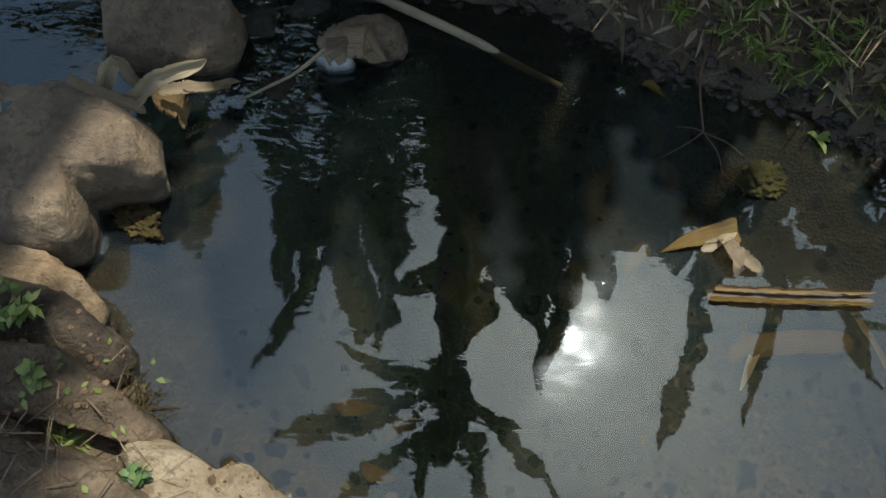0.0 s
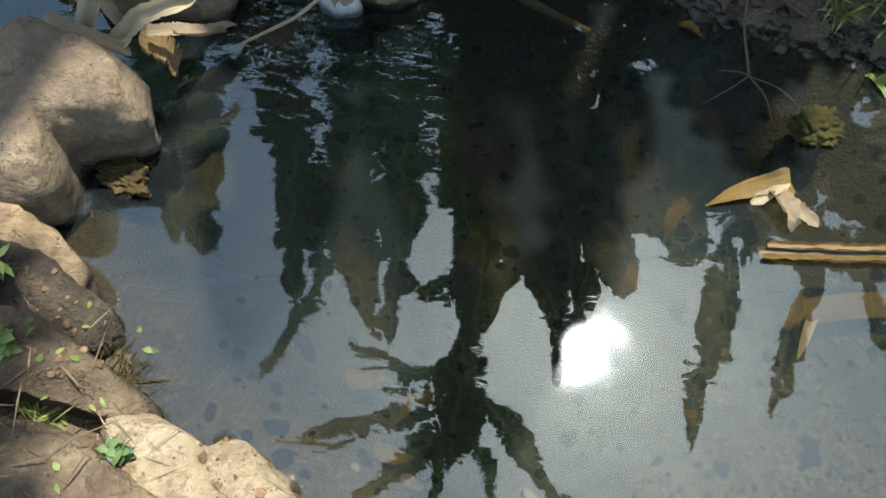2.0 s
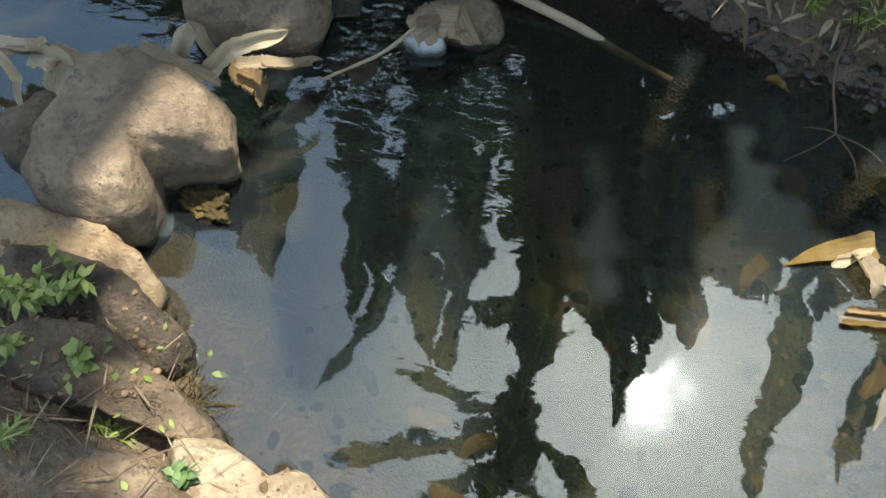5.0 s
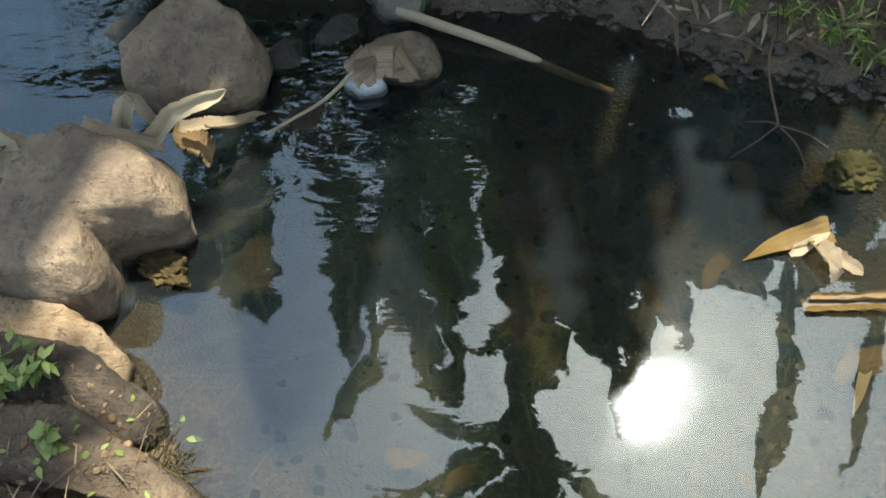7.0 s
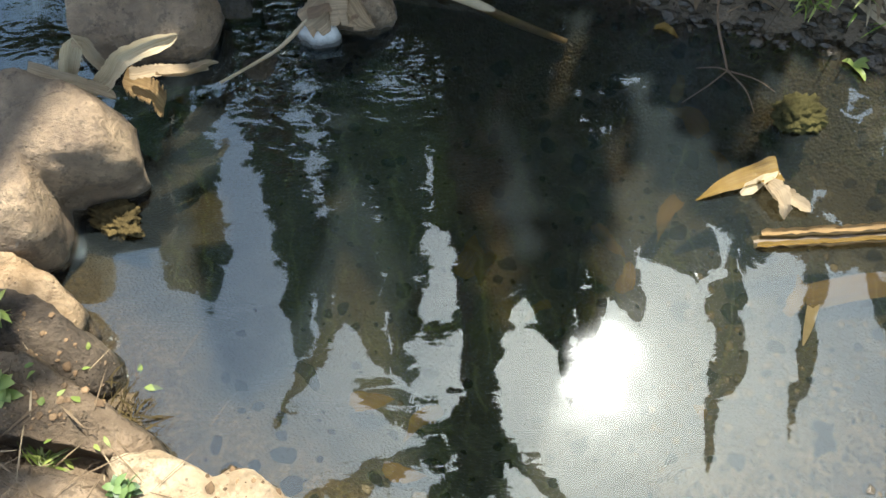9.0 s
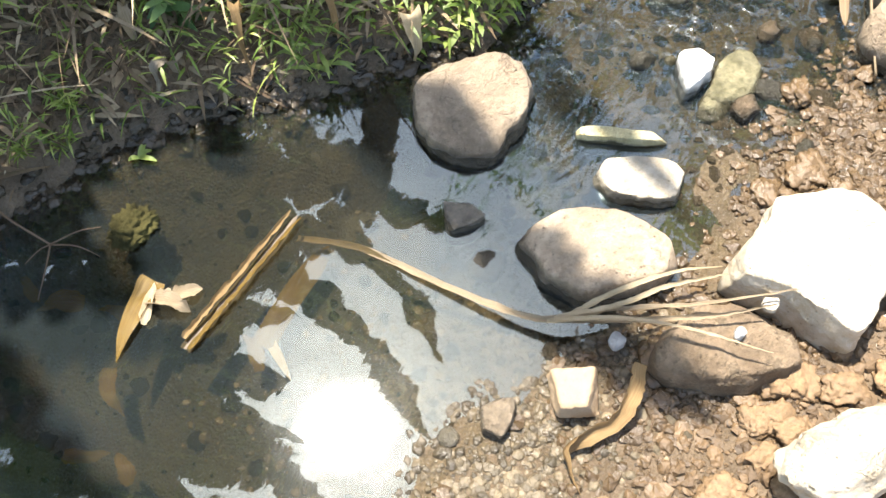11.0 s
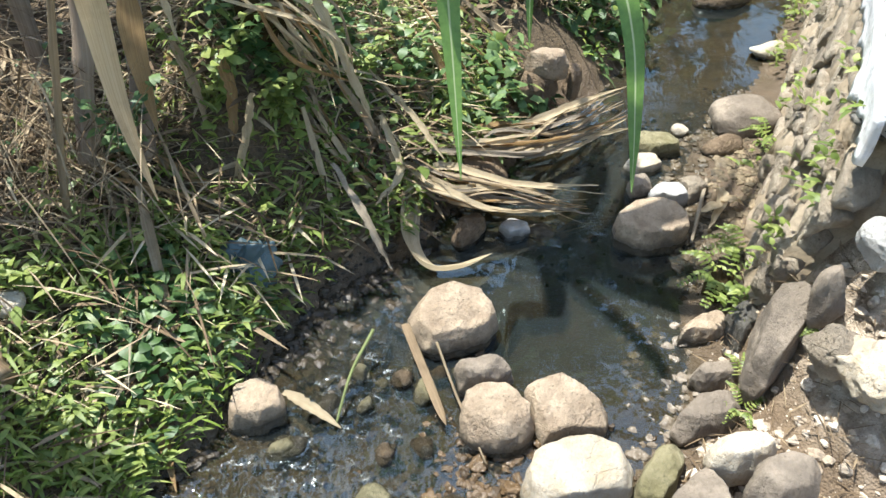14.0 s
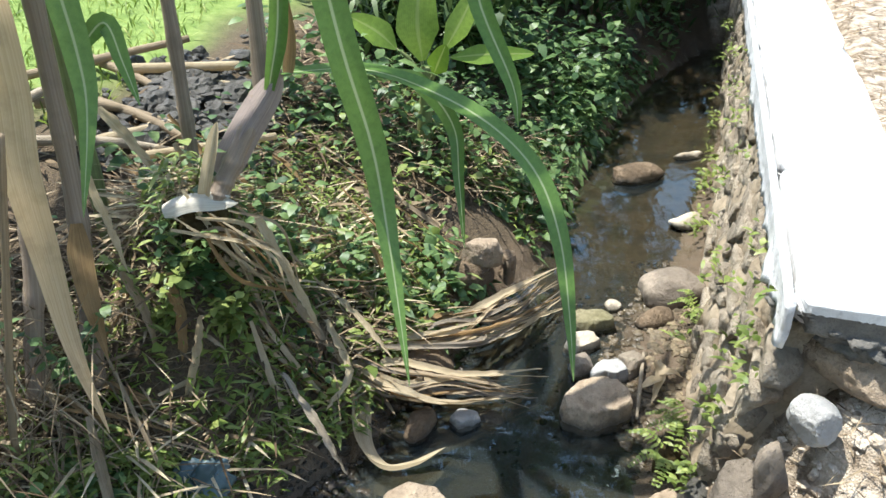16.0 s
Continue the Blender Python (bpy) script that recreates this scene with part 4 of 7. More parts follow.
crag([(2.261, -0.609), (2.303, -0.670), (2.305, -0.743), (2.256, -0.738), (2.237, -0.644)], -0.04, 0.1, GREY, "grey slanting rock at the foot of the bank", 333, boxy=0.5, rough=0.006, lump=0.008, facets=9)
crag([(2.085, -0.545), (2.170, -0.613), (2.201, -0.714), (2.147, -0.729), (2.081, -0.656), (2.056, -0.569)], -0.04, 0.11, GREY, "low grey rock at the foot of the bank", 334, boxy=0.45, rough=0.006, lump=0.01, facets=8)
crag([(1.870, -0.433), (2.007, -0.502), (2.038, -0.551), (2.017, -0.580), (1.914, -0.539), (1.840, -0.498)], -0.05, 0.09, ALGAE, "greenish-brown long rock in the shade", 335, boxy=0.4, rough=0.005, lump=0.006, facets=6)
crag([(1.935, -0.591), (1.977, -0.617), (1.997, -0.708), (1.976, -0.758), (1.928, -0.722), (1.902, -0.646), (1.906, -0.601)], 0.06, 0.22, PALE, "smooth pale rounded stone on the bank", 336, boxy=0.2, rough=0.003, lump=0.006, facets=4)
crag([(1.721, -0.423), (1.836, -0.513), (1.937, -0.596), (1.914, -0.635), (1.765, -0.623), (1.670, -0.590), (1.646, -0.440)], -0.04, 0.18, GREY, "big grey slab leaning on the bank", 337, boxy=0.65, slope=(-0.2, -0.35), rough=0.006, lump=0.01, facets=7)
crag([(1.843, -0.657), (1.906, -0.695), (1.936, -0.764), (1.904, -0.824), (1.830, -0.803), (1.798, -0.712)], 0.06, 0.25, GREY, "rounded grey stone on the bank", 338, boxy=0.2, rough=0.004, lump=0.008, facets=4)
crag([(-0.270, 1.262), (-0.245, 1.309), (-0.183, 1.339), (-0.121, 1.343), (-0.078, 1.303), (-0.084, 1.263), (-0.121, 1.240), (-0.182, 1.236), (-0.244, 1.238)], -0.05, 0.085, BROWN, "dark rounded stone wrapped in wet husk", 350, boxy=0.3, rough=0.007, lump=0.008, facets=6)
crag([(-0.282, 1.236), (-0.258, 1.252), (-0.222, 1.250), (-0.186, 1.230), (-0.196, 1.214), (-0.242, 1.210), (-0.274, 1.218)], -0.03, 0.052, WHITE, "small white stone under a curled husk", 351, boxy=0.4, rough=0.003, lump=0.004, facets=4, level=4, name="pebble", category="pebble")
crag([(3.514, -0.067), (3.600, -0.092), (3.635, -0.158), (3.591, -0.234), (3.514, -0.236), (3.446, -0.159), (3.465, -0.089)], 0.08, 0.22, BROWN, "round brown stone on the bank", 360, boxy=0.3, rough=0.004, lump=0.006, facets=4)
crag([(3.527, -0.103), (3.558, -0.141), (3.567, -0.213), (3.554, -0.271), (3.521, -0.268), (3.490, -0.188), (3.500, -0.130)], 0.18, 0.30, TAN, "pale stone on top of a heap of stones", 361, boxy=0.45, rough=0.005, lump=0.008, facets=7)
crag([(3.609, -0.246), (3.627, -0.285), (3.603, -0.324), (3.536, -0.316), (3.511, -0.282)], 0.08, 0.22, BROWN, "lumpy brown stone on the bank", 362, boxy=0.3, rough=0.005, lump=0.008, facets=5)

# round the pool
stone(-0.17, 1.47, 0.02, (0.08, 0.07, 0.05), GREY, "grey stone at the far edge of the pool", 0, 15, level=3)
stone(-0.36, 1.17, -0.01, (0.045, 0.04, 0.025), BROWN, "small brown stone awash in the pool", 0, 16, level=3)
stone(-0.42, 1.34, -0.02, (0.06, 0.05, 0.035), DARK, "dark wet stone in the trickle", 0, 17, level=3)
stone(-0.30, 1.40, -0.015, (0.07, 0.05, 0.03), DARK, "dark wet stone in the trickle", 40, 18, level=3)
stone(-0.80, 1.42, -0.01, (0.06, 0.05, 0.035), DARK, "dark wet stone beside the boulders", 10, 19, level=3)
stone(-1.0, 0.92, 0.0, (0.07, 0.10, 0.07), BROWN, "brown stone behind the large boulder", 10, 20, level=3)
BANK_ROCKS.append(stone(-0.80, 0.28, 0.05, (0.20, 0.14, 0.14), BROWN, "brown rock half buried in the bank", -20, 27, level=5, cube=0.3, rough=0.10, facets=11))
stone(-0.608, 0.809, 0.0, (0.055, 0.035, 0.035), MOSS, "clump of yellow-green moss on a stone", -30, 28, name="moss_clump", category="moss", level=5, rough=0.36, lump=0.4)
stone(0.735, 1.0, 0.0, (0.05, 0.042, 0.036), DARKMOSS, "round mossy stone standing out of the pool", 0, 29, name="moss_clump", category="moss", level=5, rough=0.3, lump=0.12, facets=2)

# the riffle
stone(1.08, 0.355, -0.016, (0.045, 0.035, 0.02), GREY, "small grey stone just under the surface", 10, 36, level=3)
stone(0.745, 0.215, 0.0, (0.022, 0.02, 0.016), PALE, "pale pebble at the gravel edge", 0, 43, name="pebble", category="pebble", level=3)
stone(0.99, 0.15, 0.006, (0.02, 0.016, 0.012), BROWN, "brown pebble at the water's edge", 0, 44, name="pebble", category="pebble", level=3)
stone(1.06, 0.055, 0.04, (0.018, 0.016, 0.014), COBBLE, "small white round pebble on the mud", 0, 45, name="pebble", category="pebble", level=3)
stone(1.165, -0.12, 0.105, (0.013, 0.011, 0.010), COBBLE, "small white round pebble on the mud", 0, 46, name="pebble", category="pebble", level=3)
stone(1.245, -0.14, 0.11, (0.018, 0.016, 0.014), PALE, "small white round pebble on the mud", 0, 47, name="pebble", category="pebble", level=3)
stone(1.06, -0.36, 0.12, (0.13, 0.09, 0.09), PALE, "pale crumbly rubble stone on the bank", -30, 48, level=5, rough=0.1, facets=8)

# small stones awash in the riffle
q = np.random.default_rng(77)
for k in range(26):
    x, y = q.uniform(1.62, 2.32), q.uniform(-0.08, 0.42)
    s = q.uniform(0.016, 0.036)
    stone(x, y, q.uniform(-0.02, 0.002), (s * q.uniform(0.9, 1.5), s, 0.6 * s + 0.012), (ALGAE, DARK, BROWN, ALGAE)[k % 4], ("small yellow-green stone awash in the riffle", "small black wet stone in the riffle", "small brown stone awash in the riffle", "small yellow-green stone awash in the riffle")[k % 4], q.uniform(0, 180), 900 + k, group="small stones in the riffle", level=3, facets=8, lump=0.2, rough=0.1)

# below the riffle
stone(1.945, 0.385, -0.01, (0.035, 0.045, 0.03), DARK, "small dark stone in the riffle", 0, 57, level=3)
stone(3.51, -0.71, 0.01, (0.035, 0.035, 0.03), PALE, "small round pale stone in the stream", 0, 62, level=3)
stone(3.41, -0.85, 0.02, (0.055, 0.085, 0.05), BROWN, "brown stone by the wall foot", 15, 63, level=3)
stone(3.575, -0.95, 0.05, (0.095, 0.135, 0.08), GREY, "smooth grey boulder against the wall foot", 8, 64, level=4, facets=2)
stone(2.87, -0.21, -0.02, (0.06, 0.06, 0.03), GREY, "grey stone awash under the husks", 0, 67, level=3)
stone(3.04, 0.03, 0.06, (0.09, 0.11, 0.07), BROWN, "rounded stone under a heap of husks", 30, 68, level=4)
stone(4.20, -1.16, 0.02, (0.06, 0.10, 0.04), PALE, "flat pale stone in the far water", 20, 73, level=3)
stone(4.72, -1.01, 0.02, (0.09, 0.155, 0.05), BROWN, "flat brown stone in the far water", 15, 74, level=3)
stone(4.98, -1.35, 0.01, (0.03, 0.09, 0.025), PALE, "thin pale stone in the far water", 15, 75, level=3)
stone(4.80, -0.70, 0.04, (0.07, 0.09, 0.05), BROWN, "brown stone at the far bank's edge", 15, 76, level=3)
stone(2.27, -0.865, 0.36, (0.035, 0.048, 0.10), GREY, "upright grey stone in the wall's broken end", 20, 84, (0, 8), level=4)
stone(2.275, -0.935, 0.54, (0.058, 0.058, 0.054), COBBLE, "round pale grey cobble in the wall's broken end", 0, 85, level=5, facets=4, rough=0.04)
stone(2.365, -1.045, 0.63, (0.155, 0.06, 0.062), TAN, "long smooth tan cobble under the coping", 36, 86, level=5, facets=3, lump=0.08)
stone(1.62, -0.64, 0.12, (0.11, 0.09, 0.08), PALE, "pale broken stone on the bank", 30, 87, level=5, cube=0.4, facets=12, rough=0.14)
stone(2.05, -0.92, 0.37, (0.10, 0.08, 0.06), PALE, "pale mortar-crusted stone on the bank", 10, 88, level=5, rough=0.1, facets=10)
stone(2.13, -0.86, 0.34, (0.07, 0.06, 0.06), WALLSTONE, "crusted rubble stone lodged in the bank", 25, 93, level=5, rough=0.1, facets=9)


def leaf_cloud(name, p, d, length, width, mat, label, category, droop=0.35, seed=1, ob_kind="stuff", parent=None):
    """Many small pointed leaves in one mesh: each starts at p and runs along d, bending down."""
    r = np.random.default_rng(seed)
    n = len(p)
    d = unit(d)
    side = unit(np.cross(d, unit(r.normal(size=(n, 3)) * 0.35 + (0, 0, 1))))
    top = np.cross(side, d)
    length, width = np.broadcast_to(length, n)[:, None], np.broadcast_to(width, n)[:, None]
    rows, prof = [], ((0.0, 0.12), (0.3, 1.0), (0.65, 0.8), (1.0, 0.0))
    for s, w in prof:
        c = p + d * length * s - np.array([0, 0, 1.0]) * droop * length * s * s
        if w:
            rows += [c - side * width * w / 2 + top * width * 0.12 * w, c + side * width * w / 2 + top * width * 0.12 * w]
        else:
            rows.append(c)
    v = np.stack(rows, 1).reshape(-1, 3)
    b = (np.arange(n) * 7)[:, None]
    quads = np.vstack([b + (0, 1, 3, 2), b + (2, 3, 5, 4)])
    tris = b + (4, 5, 6)
    me = bpy.data.meshes.new(name)
    me.from_pydata(v.tolist(), [], quads.tolist() + tris.tolist())
    me.materials.append(mat)
    me.polygons.foreach_set("use_smooth", np.ones(len(me.polygons), dtype=bool))
    if parent:
        return part(name, me, parent, label)
    return thing(name, me, label, category, kind=ob_kind)


def ways(n, low, high, seed):
    """Directions all round, between two elevations in degrees."""
    r = np.random.default_rng(seed)
    a, e = r.random(n) * 2 * np.pi, np.radians(r.uniform(low, high, n))
    return np.stack([np.cos(a) * np.cos(e), np.sin(a) * np.cos(e), np.sin(e)], 1)


def on_bank(n, box, seed, near=0.0, far=9.0, side="north", clump=0.0, scale=6.0):
    """n places on the dry ground inside a box of the plan, between two distances from the shore, in clumps."""
    r = np.random.default_rng(seed)
    p = np.column_stack([r.uniform(box[0], box[2], n * 6), r.uniform(box[1], box[3], n * 6)])
    line = NL if side == "north" else SL
    d = line_distance(p, line)
    keep = (d > near) & (d < far) & ~inside(p, np.vstack([NL, SL]))
    m = np.interp(p[:, 0], NL[:, 0], NL[:, 1]) / 2 + np.interp(p[:, 0], SL[::-1, 0], SL[::-1, 1]) / 2
    keep &= (p[:, 1] > m) if side == "north" else (p[:, 1] < m)
    keep &= np.hypot(p[:, 0] - 3.75, p[:, 1] + 0.22) > 0.2
    if clump:
        keep &= lumps(p, scale, seed + 50) > clump * r.random(len(p)) * 1.6 - 0.5
    p = p[keep][:n]
    return np.column_stack([p, ground_height(p)])


def crowd(name, p, size, mat, label, category, seed, squash=0.7, level=1, jag=0.35):
    """Many small stones or clods in one mesh."""
    r = np.random.default_rng(seed)
    base_v, base_f = SPHERES[level]
    kinds = [boulder((1, 1, 1), 7000 + 13 * seed + k, box=0.1, facets=9, lump=jag, rough=0.6 * jag, level=level)[0] for k in range(8)]
    vs, fs = [], []
    nf, nv = np.array(base_f), len(base_v)
    for i, q in enumerate(p):
        s = size[i] * np.array([r.uniform(0.7, 1.3), r.uniform(0.7, 1.3), squash * r.uniform(0.7, 1.2)])
        a = r.random() * 6.28
        v = kinds[i % 8] * s
        v = np.column_stack([v[:, 0] * np.cos(a) - v[:, 1] * np.sin(a), v[:, 0] * np.sin(a) + v[:, 1] * np.cos(a), v[:, 2]]) + q
        vs.append(v)
        fs.append(nf + i * nv)
    me = bpy.data.meshes.new(name)
    me.from_pydata(np.vstack(vs).tolist(), [], np.vstack(fs).tolist())
    me.materials.append(mat)
    return thing(name, me, label, category, kind="stuff")


# ---- retaining wall with whitewashed coping ----
WALL_A, WALL_U, WALL_N = np.array([2.33, -0.85]), np.array([0.967, -0.253]), np.array([0.253, 0.967])
WALL_LEN, WALL_TOP = 4.6, 0.72


def wall_place(s, h, out=0.0):
    """A place on the wall's battered face."""
    lean = np.interp(s, [0, 1, 3, 5], [0.17, 0.16, 0.04, 0.02]) * (1 - h / WALL_TOP)
    q = WALL_A + WALL_U * s + WALL_N * (lean + out)
    return (q[0], q[1], h)


wall = tagged(new("wall_south"), "rubble stone retaining wall with a whitewashed coping", "wall", kind="structure")
ss, hs = np.linspace(0.12, WALL_LEN, 260), np.linspace(-0.15, WALL_TOP, 36)
cv = []
for s in ss:
    for h in hs:
        q = Vector((s * 9, h * 9, 0.3))
        cv.append(wall_place(s, h, 0.035 * noise.noise(q) + 0.02 * noise.noise(q * 3.1) + 0.01 * noise.noise(q * 8) - 0.034))
cv += [wall_place(s, WALL_TOP, -0.42) for s in ss] + [wall_place(s, -0.15, -0.42) for s in ss]
na, nh = len(ss), len(hs)
nb = na * nh
cf = [(i * nh + j, i * nh + j + 1, i * nh + j + nh + 1, i * nh + j + nh) for i in range(na - 1) for j in range(nh - 1)]
cf += [(i * nh + nh - 1, nb + i, nb + i + 1, i * nh + 2 * nh - 1) for i in range(na - 1)] + [(nb + i, nb + na + i, nb + na + 1 + i, nb + i + 1) for i in range(na - 1)]
cf += [(*range(nh - 1, -1, -1), nb + na, nb), (*range((na - 1) * nh, na * nh), nb + na - 1, nb + 2 * na - 1)]
part("mortar_core", mesh_of("mortar_core", cv, cf, MORTAR), wall)
h, row = 0.03, 0
while h < 0.58:
    tall, s = rng.uniform(0.07, 0.13), rng.uniform(0.0, 0.15)
    while s < WALL_LEN:
        long = rng.uniform(0.07, 0.20) * (1 + 0.15 * s)
        v, f = boulder((long * 0.48, 0.055, tall * 0.5), int(1000 * s) + row * 77, cube=0.6, facets=9, lump=0.25, rough=0.13, level=2 if s > 2 else 3)
        v[:, 1] = np.clip(v[:, 1], -0.06, 0.034) + 0.12 * v[:, 1].clip(0.034, 1)
        me = mesh_of("stone", v, f, WALLSTONE)
        ob = new("stone", me)
        x, y, z = wall_place(s + long / 2, h + tall / 2, -0.052 + rng.uniform(-0.016, 0.010))
        ob.matrix_basis = pose(x, y, z, rng.uniform(2, 14), rng.uniform(-35, 35), math.degrees(math.atan2(WALL_U[1], WALL_U[0])) + rng.uniform(-8, 8))
        ob.parent = wall
        s += long + rng.uniform(0.0, 0.025)
    h += tall
    row += 1


def slab(long, deep, thick, seed, n=26):
    """A block with worn, crumbled edges."""
    v, f = SPHERES[5]
    m = np.abs(v).max(1, keepdims=True)
    v = v / m
    r = np.random.default_rng(seed)
    o = Vector(r.random(3) * 40)
    near = np.sort(np.abs(v), axis=1)[:, 1]
    v = v * np.array([long / 2, deep / 2, thick / 2])
    wear = np.array([noise.noise(Vector(p) * 9 + o) * 0.5 + noise.noise(Vector(p) * 30 + o) * 0.3 + 0.45 for p in v])
    v = v - np.sign(v) * (np.maximum(near - 0.86, 0) / 0.14 * wear.clip(0, 1) * 0.03)[:, None]
    v[:, 2] += np.array([noise.noise(Vector(p) * 5 + o) for p in v]) * 0.006
    v[:, 1] += np.array([noise.noise(Vector((p[0] * 7, p[1] * 3, 0)) + o) for p in v]) * 0.009
    return v, f


v, f = boulder((0.041, 0.041, 0.037), 9, cube=0.94, facets=3, lump=0.05, rough=0.05)
thing("brick", mesh_of("brick", v, f, CLAY), "broken square piece of pale fired brick", "brick", at=pose(0.935, 0.068, 0.034, 3, -2, -51))
s = 0.045
for long, seed in ((0.78, 1), (1.35, 2), (1.5, 3), (1.1, 4)):
    v, f = slab(long - 0.004, 0.36, 0.10, seed)
    me = mesh_of("coping", v, f, WHITEWASH)
    if seed == 1:
        me.materials.append(CONCRETE)
        for face in me.polygons:
            if face.center.x < 0.03 - long / 2 and face.center.z < 0.012:
                face.material_index = 1
    ob = new("coping", me)
    tagged(ob, "whitewashed concrete coping block with chipped edges")
    q = WALL_A + WALL_U * (s + long / 2) + WALL_N * -0.195
    ob.matrix_basis = pose(q[0], q[1], 0.768 + rng.uniform(-0.004, 0.004), 0, 0, math.degrees(math.atan2(WALL_U[1], WALL_U[0])))
    ob.parent = wall
    s += long
edge_s = np.linspace(0.05, 4.4, 300)
drop = 0.035 + np.array([0.04 * noise.noise(Vector((a * 3, 0, 1))) + 0.03 * noise.noise(Vector((a * 13, 0, 2))) + 0.02 * noise.noise(Vector((a * 40, 0, 3))) for a in edge_s])
drop = np.clip(drop, 0.008, 0.12) + 0.03 * np.exp(-(((edge_s - 0.08) / 0.06) ** 2)) + 0.05 * np.exp(-(((edge_s - 0.42) / 0.08) ** 2))
cv, cf = [], []
for k, (a, d) in enumerate(zip(edge_s, drop)):
    for m in range(7):
        z = 0.80 - m / 6 * (d + 0.08)
        x, y, _ = wall_place(a, min(z, WALL_TOP), -0.008 + 0.003 * noise.noise(Vector((a * 18, z * 18, 5))) - 0.006 * (m / 6) ** 2)
        cv.append((x, y, z))
    if k:
        cf += [(7 * k - 7 + m, 7 * k - 6 + m, 7 * k + m + 1, 7 * k + m) for m in range(6)]
me = mesh_of("whitewash_run", cv, cf, WHITEWASH)
ob = tagged(new("whitewash_run", me), "whitewashed plaster running down from the coping's edge")
thick = ob.modifiers.new("thickness", "SOLIDIFY")
thick.thickness, thick.offset = 0.02, -1
ob.parent = wall
bedv, bedf = boulder((0.13, 0.17, 0.06), 99, cube=0.7, lump=0.3, rough=0.3, facets=7, level=5)
q = WALL_A + WALL_U * 0.145 + WALL_N * -0.195
ob = tagged(new("mortar_bed", mesh_of("mortar_bed", bedv, bedf, CONCRETE)), "crumbling grey concrete under the coping")
ob.matrix_basis = pose(q[0], q[1], 0.735, 0, 0, math.degrees(math.atan2(WALL_U[1], WALL_U[0])))
ob.parent = wall

# ---- mud, gravel and clods ----
r = np.random.default_rng(21)


def in_box(n, x0, y0, x1, y1, seed):
    q = np.random.default_rng(seed)
    p = np.column_stack([q.uniform(x0, x1, n), q.uniform(y0, y1, n)])
    return np.column_stack([p, ground_height(p)])


def spread(n, x, y, sx, sy, seed):
    q = np.random.default_rng(seed)
    p = np.column_stack([q.normal(x, sx, n), q.normal(y, sy, n)])
    return np.column_stack([p, ground_height(p)])


p = np.vstack([spread(1500, 0.72, 0.10, 0.16, 0.10, 1), spread(500, 0.95, 0.08, 0.12, 0.1, 2), spread(900, 0.75, 0.42, 0.25, 0.14, 4)])
crowd("gravel", p, 0.003 + 0.010 * r.random(len(p)) ** 2.5, GRAVEL, "wet mixed gravel at the pool's edge", "gravel", 3, 0.6, 2, 0.3)
p = np.vstack([spread(1500, 1.06, -0.16, 0.16, 0.12, 5), spread(2200, 1.68, -0.18, 0.17, 0.11, 6), spread(600, 1.85, -0.10, 0.12, 0.07, 7), spread(900, 1.55, -0.38, 0.2, 0.1, 8)])
p[:, 2] = np.maximum(p[:, 2], -0.006) + 0.002
crowd("mud_clods", p, 0.003 + 0.016 * r.random(len(p)) ** 3.5, CLOD, "lumps of brown mud, wet near the water", "mud", 9, 0.7, 2, 0.6)
for k in range(64):
    x, y = (rng.normal(1.68, 0.15), rng.normal(-0.17, 0.09)) if k % 2 else (rng.normal(1.06, 0.12), rng.normal(-0.22, 0.08))
    s = rng.uniform(0.012, 0.036)
    v, f = boulder((s * rng.uniform(0.8, 1.4), s, s * 0.6), 700 + k, box=0.2, facets=5, lump=0.45, rough=0.28, level=4)
    thing("mud_clod", mesh_of("mud_clod", v, f, CLOD), "rough brown lump of mud by the stream", "mud", "mud clods on the shore", at=pose(x, y, max(gz(x, y), 0) + s * 0.25, 0, 0, rng.uniform(0, 360)))
shore = spline([(q[0], q[1], 0) for q in NORTH[3:24]], 420)
p = shore[rng.integers(0, 420, 900)] + rng.normal(0, 0.03, (900, 3)) * (1, 1, 0)
p[:, 2] = np.maximum(ground_height(p), -0.03)
crowd("shore_mud", p, 0.004 + 0.02 * r.random(len(p)) ** 3, SILT, "dark wet mud and stones along the far shore", "mud", 22, 0.6, 2, 0.6)
p = np.vstack([in_box(2600, 1.5, -1.3, 2.5, -0.45, 11), in_box(260, 0.6, -0.7, 1.5, -0.3, 12), in_box(250, -1.0, -0.1, 0.2, 0.3, 13)])
crowd("rubble", p, 0.002 + 0.018 * r.random(len(p)) ** 4, RUBBLE, "loose pale rubble and grit on the bank", "rubble", 14, 0.7, 2, 0.45)
p = in_box(1600, 2.65, -1.0, 3.9, -0.62, 23)
p = p[(p[:, 2] > -0.02) & (p[:, 2] < 0.1)]
crowd("shore_gravel", p, 0.003 + 0.02 * r.random(len(p)) ** 3, GRAVEL, "muddy gravel along the wall foot", "gravel", 24, 0.6, 2, 0.45)
p = np.vstack([in_box(420, 1.2, 0.05, 2.1, 0.6, 15), in_box(200, 2.6, -0.7, 3.7, -0.2, 16), in_box(160, -0.6, 1.1, -0.1, 1.5, 17)])
p[:, 2] = np.maximum(p[:, 2], -0.06)
crowd("stream_pebbles", p, 0.004 + 0.018 * r.random(len(p)) ** 3, BROWN, "dark wet pebbles on the stream bed", "pebbles", 18, 0.6, 2, 0.4)
p = in_box(500, -0.4, 0.2, 1.1, 1.3, 19)
crowd("bed_stones", p, 0.004 + 0.02 * r.random(len(p)) ** 4, BROWN, "silt-covered stones on the pool bed", "pebbles", 20, 0.5, 2, 0.4)


# ---- dry leaves, husks and sticks ----
def husk(points, width, mat, label, name="dry_leaf", category="dry leaf", group="", seed=0, **shape):
    v, f, uv = blade(points, width, seed=seed, **shape)
